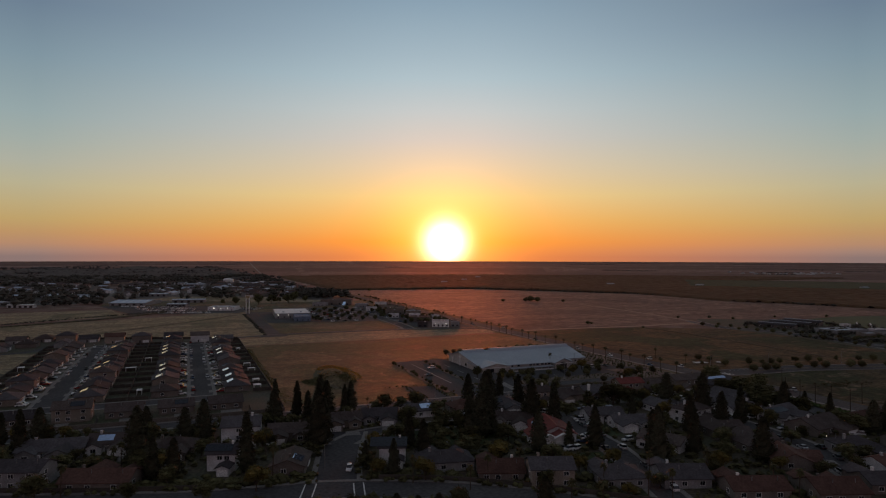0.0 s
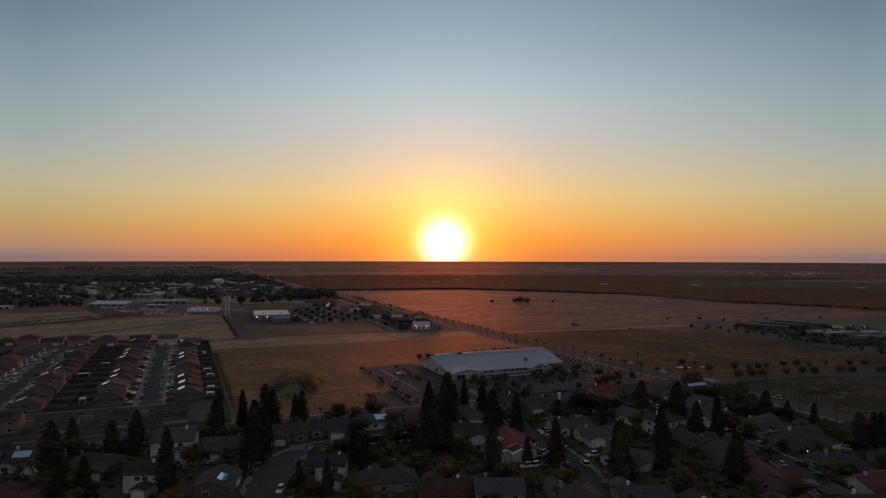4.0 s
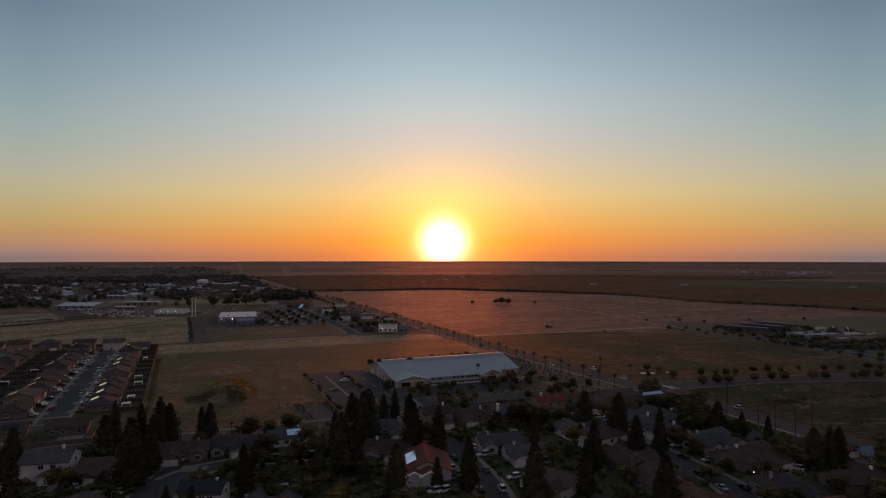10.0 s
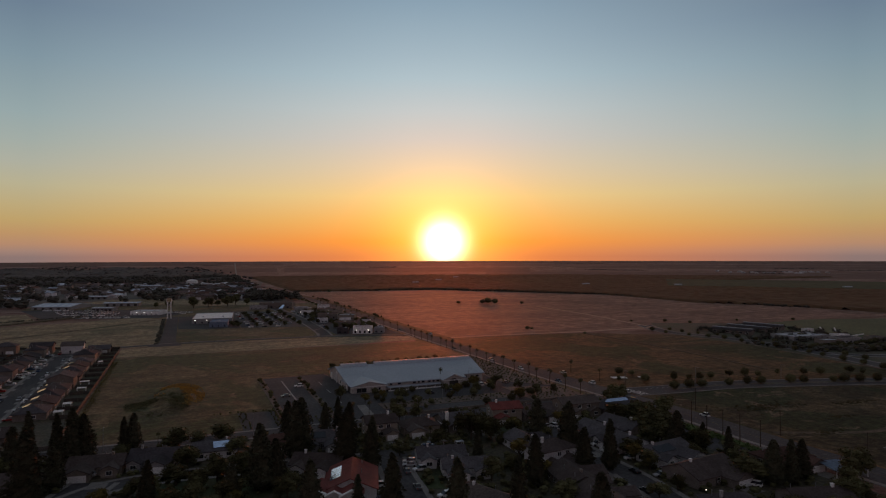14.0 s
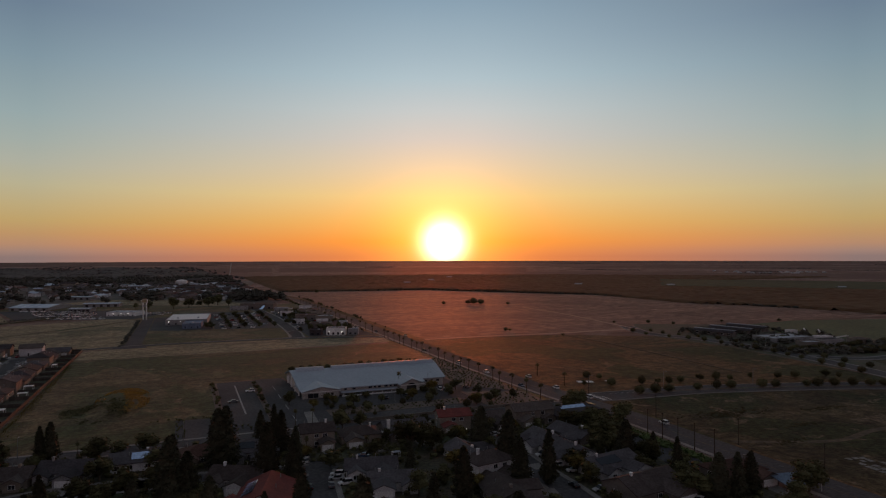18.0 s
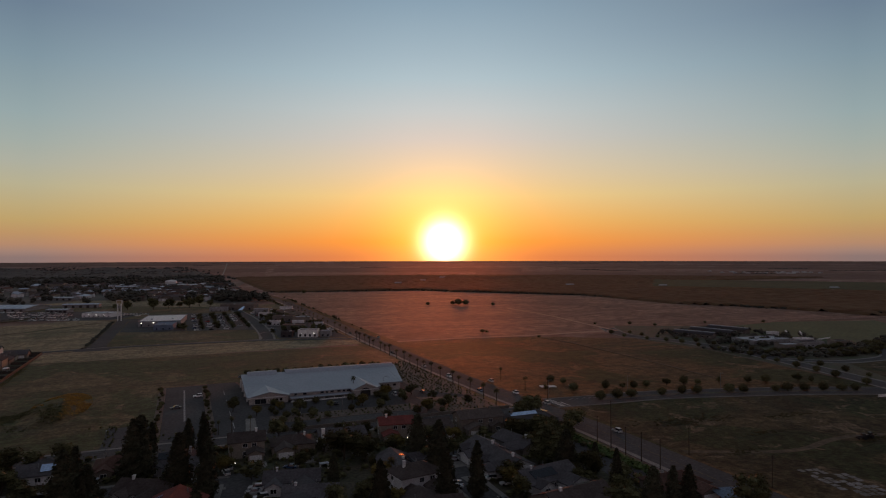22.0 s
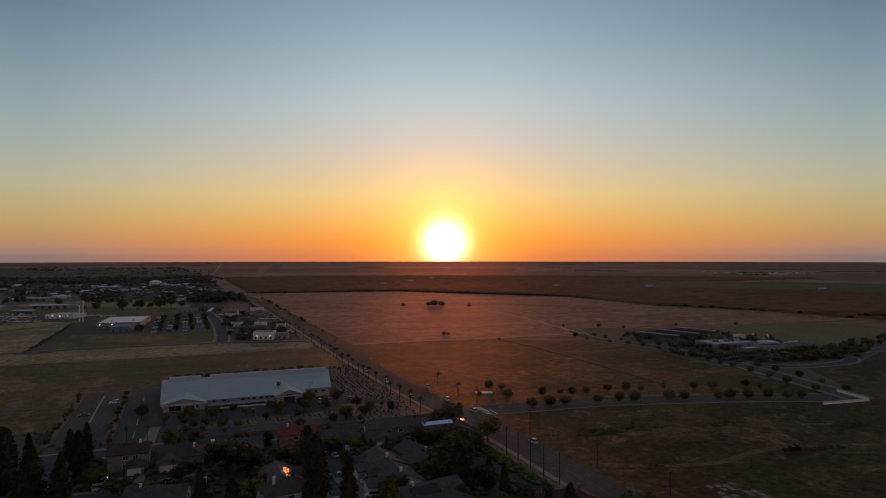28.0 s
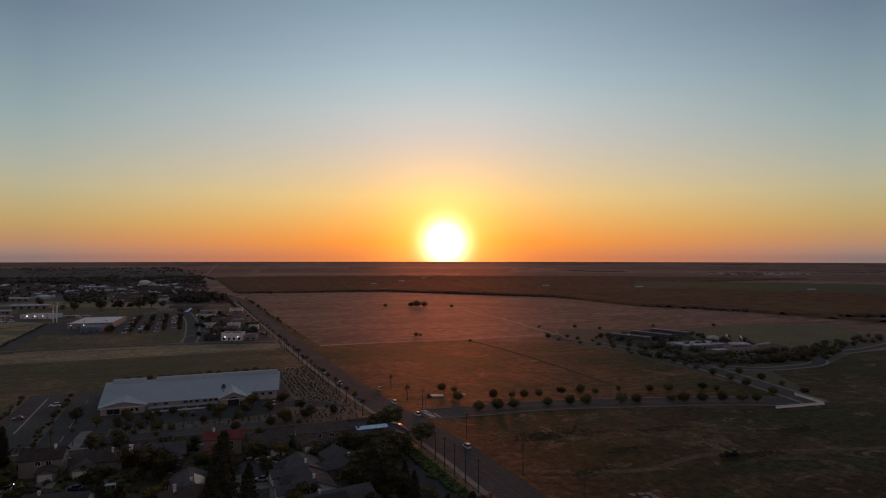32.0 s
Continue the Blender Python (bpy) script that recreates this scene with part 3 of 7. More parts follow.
road("road_boulevard", BOULEVARD, 6.5, "wide asphalt street with a crossing", z=0.045)
for c, r in (((57, 238), 9), ((152, 240), 8), ((168, 238), 7), ((222, 246), 9)):
    setting("turning_circle", slab([(c[0] + r * math.cos(k * math.pi / 10), c[1] + r * math.sin(k * math.pi / 10)) for k in range(20)], -0.2, 0.075), M_ASPHALT, "round asphalt end of a cul-de-sac", "road")
for x, y, turn in ((33.0, 191.5, 72), (36.2, 190.5, 72), (47.5, 186.5, 78), (50.5, 186, 78)):
    ob = setting("crossing_line", boxes((-6.2, 6.2, -0.2, 0.2, 0.02, 0.09)), M_PAINT, "white painted crossing line", "marking")
    ob.matrix_basis = pose(x, y, 0, 0, 0, turn)
setting("road_entry", slab([(60, 568), (86, 568), (81, 597), (81.5, 830), (70, 830), (69, 597)], -0.2, 0.05), M_ASPHALT, "asphalt entry road beside the pylon sign", "road")
road("road_north", smooth_line([(40, 574), (100, 583), (190, 581), (240, 572), (276, 560)]), 3.0, "narrow asphalt road behind the straw strip", z=0.045, kerbs=(0, 1))
road("road_connect", smooth_line([(203, 584), (207, 640), (208, 760), (204, 850), (195, 1000)]), 5.0, "asphalt street to the town", z=0.05)
setting("verge_2", ribbon(MAIN_LINE, -18, -7.42, -0.2, 0.02), M_FIELD_NEAR, "dry grass verge of the avenue")
setting("verge_3", ribbon(MAIN_LINE[10:], 9.62, 18, -0.2, 0.016), M_MEADOW, "dry grass verge of the avenue")
setting("field_edge", ribbon([(44, 519), (100, 519.2), (150, 519.4), (210, 524.5), (268, 529)], -0.7, 0.7, -0.2, 0.07), M_DIRT, "pale bare edge between the straw strip and the meadow", "track")
setting("mown_band", ribbon(smooth_line([(-140, 600), (-79, 644), (-29, 694), (12, 738), (56, 795)]), -4.0, 4.0, -0.2, 0.045), M_MEADOW, "darker grass band across the straw field", "track")
setting("lane_bank", ribbon(smooth_line([(-250, 700), (-110, 778), (-45, 842), (-20, 880)]), -6.0, 6.0, -0.2, 0.5), M_SCRUB, "dark weedy bank along a farm lane", "bank")
setting("footpath_avenue", ribbon(smooth_line([(270, 566), (272.5, 545), (273.5, 520), (274.3, 496), (274.6, 460), (274.8, 420)]), -0.9, 0.9, -0.2, 0.24), M_CONCRETE, "pale footpath along the avenue", "pavement")
setting("dirt_track", ribbon(smooth_line([(300, 529), (364, 528), (418, 523), (477, 524), (516, 523)]), -2.8, 2.8, -0.2, 0.09), M_TRACK, "pale dirt farm track", "track")
setting("dirt_track", ribbon(smooth_line([(515, 521), (523, 583), (539, 690), (543, 795)]), -1.6, 1.6, -0.2, 0.09), M_TRACK, "pale dirt farm track", "track")
setting("dirt_track", ribbon(smooth_line([(303, 210), (340, 196), (380, 200), (460, 180), (600, 190)]), -1.6, 1.6, -0.2, 0.05), M_SCRUB_PALE, "faint dirt track over the scrub", "track")
setting("ditch_bank", ribbon(smooth_line([(424, 505), (427, 462), (426.5, 420), (424, 366), (420, 313)]), -0.9, 0.9, -0.2, 0.25), M_SCRUB_PALE, "dark weedy ditch bank across the field", "bank")
# car park of the long hall
setting("car_park", slab([(128.8, 293), (149, 293), (149, 402), (128.8, 402)], -0.2, 0.045), M_ASPHALT, "asphalt overflow car park", "car park")
setting("car_park", slab([(109, 293), (124, 293), (124.5, 322), (109, 324)], -0.2, 0.05), M_ASPHALT, "small asphalt lot at the meadow's edge", "car park")
setting("car_park", slab([(149.2, 293), (272, 293), (272, 342), (250, 372), (250, 386), (166, 388), (164, 404), (149.2, 404)], -0.2, 0.035), M_ASPHALT, "asphalt car park in front of the long hall", "car park")
setting("planting_bed", slab([(250, 345), (274, 320), (273, 430), (262, 440), (252, 430)], -0.2, 0.12), M_MULCH, "mulched bed with rows of low shrubs", "bed")
setting("planting_bed", slab([(172, 306), (238, 306), (238, 318), (172, 318)], -0.2, 0.13), M_MULCH, "mulched bed with rows of low shrubs", "bed")
setting("planting_bed", slab([(146.3, 300), (149.4, 300), (149.4, 392), (146.3, 396)], -0.2, 0.14), M_MULCH, "mulched strip between two lots", "bed")
setting("planting_bed", slab([(125.5, 303), (128.6, 303), (128.6, 402), (125.5, 402)], -0.2, 0.13), M_MULCH, "mulched strip beside the meadow", "bed")
setting("planting_bed", slab([(244, 296), (274, 296), (274, 319), (244, 330)], -0.2, 0.125), M_MULCH, "mulched corner bed with shrubs", "bed")
setting("lot_line", boxes((137.3, 138.1, 324, 392, 0.0, 0.06)), M_FADED, "long faded white lot line", "marking")
for y0 in (304, 326, 350, 372):
    setting("lot_line", boxes((156.4, 156.8, y0, y0 + 10, 0.0, 0.05)), M_FADED, "faded white lane line", "marking")
setting("footpath", slab([(160, 293), (164.5, 293), (166, 318), (162, 318)], -0.2, 0.14), M_CONCRETE, "pale concrete footpath", "pavement")
setting("wall_front", boxes((168, 276, 291.3, 291.7, -0.2, 1.5)), M_BLOCK, "low pale block wall along the road", "wall")
setting("wall_tract", boxes((42.6, 42.75, 300, 566, -0.2, 1.5)), M_OLDFENCE, "brown wooden boundary fence of the tract", "wall")
setting("wall_tract_north", slab([(-170, 618), (-57, 603), (42.4, 566.3), (42.4, 566.8), (-57, 603.5), (-170, 618.5)], -0.2, 1.6), M_FENCE, "brown wooden boundary fence of the tract", "wall")
setting("wall_tract_south", boxes((-150, 42.4, 293.4, 293.8, -0.2, 1.8)), M_BLOCK, "pale block wall behind the tract", "wall")
setting("car_park", slab([(262, 196), (277, 194), (277, 234), (270, 237), (266, 214)], -0.2, 0.06), M_ASPHALT, "dark asphalt yard behind the roadside hedge", "car park")
sheet("lawn_1", [(70, 226), (104, 214), (116, 226), (112, 250), (82, 252)], 0.05, M_LAWN, "dark green lawn between the houses")
sheet("lawn_2", [(155, 206), (160, 204), (161, 216), (156, 217)], 0.09, M_LAWN, "small front lawn")
sheet("lawn_3", [(128, 176), (137, 174), (141, 190), (130, 192)], 0.05, M_LAWN, "small front lawn")
sheet("verge_1", [(275.5, 194), (281, 193), (282.6, 240), (280, 246), (276, 240)], 0.07, M_TURF, "green planted verge along the avenue")


# ---- plants ----
rng = random.Random(7)


def soup(name, verts, tris, material):
    me = bpy.data.meshes.new(name)
    me.from_pydata(verts, [], tris)
    me.materials.append(material)
    return me


def clump(verts, tris, p, size, r):
    """A tuft: three crossing leaf blades round p."""
    for _ in range(3):
        a = Vector((r.uniform(-1, 1), r.uniform(-1, 1), r.uniform(-0.8, 0.8))) * size
        b = Vector((r.uniform(-1, 1), r.uniform(-1, 1), r.uniform(-0.8, 0.8))) * size
        k = len(verts)
        verts += [tuple(p + a), tuple(p + b), tuple(p - (a + b) * 0.5)]
        tris.append((k, k + 1, k + 2))


def blob(verts, tris, c, rx, rz, r, n=6):
    """An uneven closed lump that fills a crown's inside."""
    k0 = len(verts)
    verts.append((c.x, c.y, c.z - rz))
    for level in (-0.45, 0.35):
        s = math.sqrt(1 - level * level)
        for j in range(n):
            q = r.uniform(0.75, 1.1) * s * rx
            verts.append((c.x + q * math.cos(2 * math.pi * (j + level) / n), c.y + q * math.sin(2 * math.pi * (j + level) / n), c.z + level * rz * r.uniform(0.8, 1.2)))
    verts.append((c.x, c.y, c.z + rz))
    top = len(verts) - 1
    for j in range(n):
        i = (j + 1) % n
        a, b, d, e = k0 + 1 + j, k0 + 1 + i, k0 + 1 + n + j, k0 + 1 + n + i
        tris += [(k0, b, a), (a, b, e), (a, e, d), (d, e, top)]


def conifer_meshes(seed, slim):
    """Unit height 1; an uneven full cone of drooping branches round a solid core."""
    r = random.Random(seed)
    verts, tris = [], []

    def reach(h, a):
        lumps = noise.noise((1.7 * math.cos(a) + seed * 3.1, 1.7 * math.sin(a), h * 7.0)) * 0.34 + noise.noise((4 * math.cos(a), 4 * math.sin(a) + seed, h * 16.0)) * 0.2
        full = min(1.0, (h + 0.05) / 0.16) * (1 - h) ** 0.62 + 0.02
        return slim * full * (1 + lumps)

    rings = []
    for j in range(14):
        h = j / 13
        rings.append(range(len(verts), len(verts) + 9))
        for k in range(9):
            a = 2 * math.pi * (k + 0.5 * (j % 2)) / 9
            q = reach(h, a) * 0.8
            verts.append((q * math.cos(a), q * math.sin(a), 0.05 + 0.92 * h - 0.02 * r.random()))
    for p, q in zip(rings, rings[1:]):
        for k in range(9):
            i = (k + 1) % 9
            tris += [(p[k], p[i], q[i]), (p[k], q[i], q[k])]
    for _ in range(780):
        h = r.random() ** 1.1
        a = r.uniform(0, 2 * math.pi)
        rad = reach(h, a) * r.uniform(0.82, 1.14)
        clump(verts, tris, Vector((rad * math.cos(a), rad * math.sin(a), 0.04 + 0.94 * h - 0.02 * r.random())), r.uniform(0.016, 0.036), r)
    trunk = tube(bmesh.new(), [(0, 0, 0), (0.003, 0, 0.5), (0, 0, 0.95)], (0.016, 0.010, 0.003))
    return soup("crown", verts, tris, M_NEEDLE), mesh_of("trunk", trunk, M_BARK)


def round_meshes(seed, material):
    """Unit height 1; a low dense rounded crown, lumpy all over, on a short stem."""
    r = random.Random(seed)
    verts, tris = [], []
    trunk = tube(bmesh.new(), [(0, 0, 0), (0.01, 0.0, 0.2), (0.0, 0.01, 0.6)], (0.04, 0.03, 0.01))

    def skin(w):
        lumps = noise.noise(tuple(w * 2.1 + Vector((seed, 0, 0)))) * 0.34 + noise.noise(tuple(w * 5.0 + Vector((0, seed, 0)))) * 0.16
        q = 1 + lumps
        return Vector((w.x * 0.47 * q, w.y * 0.47 * q, 0.54 + w.z * 0.44 * q))

    ball = bmesh.new()
    bmesh.ops.create_icosphere(ball, subdivisions=2, radius=1.0)
    verts += [tuple(skin(v.co.normalized()) * 0.9 + Vector((0, 0, 0.05))) for v in ball.verts]
    ball.verts.index_update()
    tris += [tuple(v.index for v in q.verts) for q in ball.faces]
    ball.free()
    for _ in range(430):
        w = Vector((r.gauss(0, 1), r.gauss(0, 1), r.gauss(0.1, 1))).normalized()
        p = skin(w)
        clump(verts, tris, p * r.uniform(0.95, 1.05) if p.z > 0.15 else p, r.uniform(0.03, 0.06), r)
    for k in range(4):
        a = r.uniform(0, 6.3)
        tube(trunk, [(0, 0, 0.1), (0.12 * math.cos(a), 0.12 * math.sin(a), 0.3), (0.28 * math.cos(a), 0.28 * math.sin(a), 0.55)], (0.02, 0.014, 0.004), 5)
    return soup("crown", verts, tris, material), mesh_of("trunk", trunk, M_BARK)


def broad_meshes(seed, material, spread=0.42, low=0.24):
    """Unit height 1, crown of several lobes on forked limbs."""
    r = random.Random(seed)
    verts, tris = [], []
    trunk = tube(bmesh.new(), [(0, 0, 0), (0.01, 0.01, 0.18), (0.0, 0.02, 0.42), (0.01, 0.0, 0.7)], (0.034, 0.026, 0.018, 0.006))
    for k in range(9):
        a = 2 * math.pi * k / 9 + r.uniform(-0.4, 0.4)
        d = spread * r.uniform(0.35, 0.72) if k else 0
        c = Vector((d * math.cos(a), d * math.sin(a), r.uniform(low + 0.12, 0.76) if k else 0.74))
        lobe = r.uniform(0.19, 0.27)
        tube(trunk, [(0, 0, 0.22), tuple(c * 0.6 + Vector((0, 0, 0.1))), tuple(c)], (0.016, 0.01, 0.003), 5)
        blob(verts, tris, c, lobe * 0.8, lobe * 0.62, r)
        for _ in range(85):
            w = Vector((r.gauss(0, 1), r.gauss(0, 1), r.gauss(0.15, 1))).normalized()
            clump(verts, tris, c + Vector((w.x * lobe, w.y * lobe, w.z * lobe * 0.8)) * r.uniform(0.8, 1.12), 0.04, r)
    return soup("crown", verts, tris, material), mesh_of("trunk", trunk, M_BARK)


def palm_meshes(seed):
    r = random.Random(seed)
    bend = r.uniform(-0.02, 0.02)
    trunk = tube(bmesh.new(), [(0, 0, 0), (bend * 0.3, 0, 0.3), (bend, 0.01, 0.62), (bend * 1.4, 0, 0.9)], (0.022, 0.016, 0.014, 0.016))
    verts, tris = [], []
    top = Vector((bend * 1.4, 0, 0.9))
    for k in range(46):
        a, lift = r.uniform(0, 2 * math.pi), r.uniform(-0.9, 1.15)
        way, side = Vector((math.cos(a), math.sin(a), 0)), Vector((-math.sin(a), math.cos(a), 0))
        length = r.uniform(0.13, 0.18)
        pts = [top + way * (length * s * math.cos(lift * (1 - 0.3 * s))) + Vector((0, 0, length * (s * math.sin(lift) - 0.55 * s * s))) for s in (0, 0.35, 0.7, 1.0)]
        wide = (0.012, 0.034, 0.028, 0.002)
        k0 = len(verts)
        for p, w in zip(pts, wide):
            verts += [tuple(p - side * w), tuple(p + side * w)]
        for s in range(3):
            b = k0 + 2 * s
            tris += [(b, b + 1, b + 3), (b, b + 3, b + 2)]
    return soup("crown", verts, tris, M_FROND), mesh_of("trunk", trunk, M_BARK)


CONIFERS = [conifer_meshes(k, s) for k, s in ((1, 0.15), (2, 0.19), (3, 0.13), (4, 0.22))]
BROADS = [broad_meshes(10 + k, M_LEAF, s) for k, s in enumerate((0.42, 0.5, 0.36, 0.55))]
GOLDS = [broad_meshes(20 + k, M_LEAF_GOLD, s) for k, s in enumerate((0.42, 0.5))]
BUSHY = [round_meshes(40 + k, M_LEAF) for k in range(4)]
PALMS = [palm_meshes(30 + k) for k in range(3)]


HOMES = []


def plant(name, kind, x, y, height, label, group, wide=1.0, z=0.0):
    crown, trunk = kind[rng.randrange(len(kind))]
    if any(math.hypot(x - a, y - b) < 6.0 for a, b in HOMES):
        return None
    ob = thing(name, label, "tree", pose(x, y, z, 0, 0, rng.uniform(0, 360)) @ Matrix.Diagonal((height * wide, height * wide, height, 1)), group)
    part("crown", crown, None, ob)
    part("trunk", trunk, None, ob)
    return ob


def conifer(x, y, h=15.0, wide=1.0):
    return plant("conifer", CONIFERS, x, y, h, "tall dark green conifer with a pointed crown among the houses", "conifers between the houses", wide)


def broadleaf(x, y, h=7.5, wide=1.0, label="dark green leafy garden tree with a rounded crown"):
    return plant("garden_tree", BROADS, x, y, h, label, "leafy garden trees", wide)


def street_tree(x, y, h=5.0, wide=1.0, label="round street tree with a low dense crown"):
    return plant("street_tree", BUSHY, x, y, h, label, "street trees", wide)


def gold(x, y, h=6.5):
    return plant("garden_tree", GOLDS, x, y, h, "yellowing garden tree with an open crown", "yellowing garden trees")


def palm(x, y, h=11.0, wide=1.0):
    return plant("palm", PALMS, x, y, h, "tall fan palm with a thin bare trunk", "fan palms along the streets", wide)


def stuff(name, me, label, category):
    return tagged(new(name, me), label, category, kind="stuff")


def scatter_trees(name, places, low, high, material, label, tufts=14, flat=0.55):
    """Many small uneven far crowns in one mesh."""
    r = random.Random(len(places))
    verts, tris = [], []
    for x, y in places:
        h = r.uniform(low, high)
        w, z0 = h * flat * r.uniform(0.75, 1.2), rise(x, y) - 0.3
        blob(verts, tris, Vector((x, y, z0 + h * 0.52)), w * 0.85, h * 0.45, r, 5)
        for _ in range(tufts):
            v = Vector((r.gauss(0, 1), r.gauss(0, 1), r.gauss(0.3, 0.9))).normalized()
            clump(verts, tris, Vector((x + v.x * w, y + v.y * w, z0 + h * 0.55 + v.z * h * 0.42)), h * 0.17, r)
    return stuff(name, soup(name, verts, tris, material), label, "trees")


# ---- buildings ----
def gable_roof(w, d, z, pitch, eave=0.6, thick=0.25, along_x=True):
    """Closed gable roof over a w x d plan centred at the origin."""
    a, b = (w / 2 + eave, d / 2 + eave) if along_x else (d / 2 + eave, w / 2 + eave)
    top = z + b * pitch
    low = z - eave * pitch * 0.0
    pts = [(-a, -b, low), (a, -b, low), (a, b, low), (-a, b, low), (-a, 0, top), (a, 0, top)]
    pts += [(x, y, q + thick) for x, y, q in pts]
    polys = [(6, 7, 11, 10), (8, 9, 10, 11), (1, 0, 4, 5), (3, 2, 5, 4), (0, 1, 7, 6), (2, 3, 9, 8), (0, 6, 10, 4), (4, 10, 9, 3), (1, 5, 11, 7), (5, 2, 8, 11)]
    if not along_x:
        pts = [(-y, x, q) for x, y, q in pts]
    return faces(pts, polys), top + thick


def hip_roof(w, d, z, pitch, eave=0.6, thick=0.2):
    a, b = w / 2 + eave, d / 2 + eave
    run = min(a, b)
    top = z + run * pitch
    if a >= b:
        r1, r2 = (-(a - b) - 0.01, 0, top), (a - b + 0.01, 0, top)
    else:
        r1, r2 = (0, -(b - a) - 0.01, top), (0, b - a + 0.01, top)
    pts = [(-a, -b, z), (a, -b, z), (a, b, z), (-a, b, z), (-a, -b, z + thick), (a, -b, z + thick), (a, b, z + thick), (-a, b, z + thick), (r1[0], r1[1], top + thick), (r2[0], r2[1], top + thick)]
    if a >= b:
        polys = [(4, 5, 9, 8), (5, 6, 9), (6, 7, 8, 9), (7, 4, 8)]
    else:
        polys = [(4, 5, 8), (5, 6, 9, 8), (6, 7, 9), (7, 4, 8, 9)]
    return faces(pts, polys + [(3, 2, 1, 0), (0, 1, 5, 4), (1, 2, 6, 5), (2, 3, 7, 6), (3, 0, 4, 7)]), top + thick


def gable_walls(w, d, h, pitch, along_x=True):
    """Walls with the gable triangles, butting up under the roof."""
    a, b = (w / 2, d / 2) if along_x else (d / 2, w / 2)
    top = h + b * pitch
    pts = [(-a, -b, 0), (a, -b, 0), (a, b, 0), (-a, b, 0), (-a, -b, h), (a, -b, h), (a, b, h), (-a, b, h), (-a, 0, top), (a, 0, top)]
    polys = [(0, 1, 5, 4), (2, 3, 7, 6), (1, 2, 6, 9, 5), (3, 0, 4, 8, 7), (4, 5, 9, 8), (6, 7, 8, 9), (3, 2, 1, 0)]
    if not along_x:
        pts = [(-y, x, q) for x, y, q in pts]
    return faces(pts, polys)


def window_on(parent, x, y, z, w, h, side, frame_material=None):
    """A framed window on a wall; side: 0 front, 1 right, 2 back, 3 left."""
    ob = part("window", boxes((-w / 2 - 0.1, w / 2 + 0.1, -0.06, 0.05, -0.1, 0.0), (-w / 2 - 0.1, w / 2 + 0.1, -0.06, 0.05, h, h + 0.1), (-w / 2 - 0.1, -w / 2, -0.06, 0.05, 0, h),
                              (w / 2, w / 2 + 0.1, -0.06, 0.05, 0, h), (-0.03, 0.03, -0.05, 0.05, 0, h)), frame_material or M_WHITE, parent)
    ob.matrix_basis = pose(x, y, z, 0, 0, (0, 90, 180, 270)[side])
    part("pane", boxes((-w / 2, w / 2, -0.02, 0.04, 0, h)), M_GLASS, ob, "dark reflecting pane")


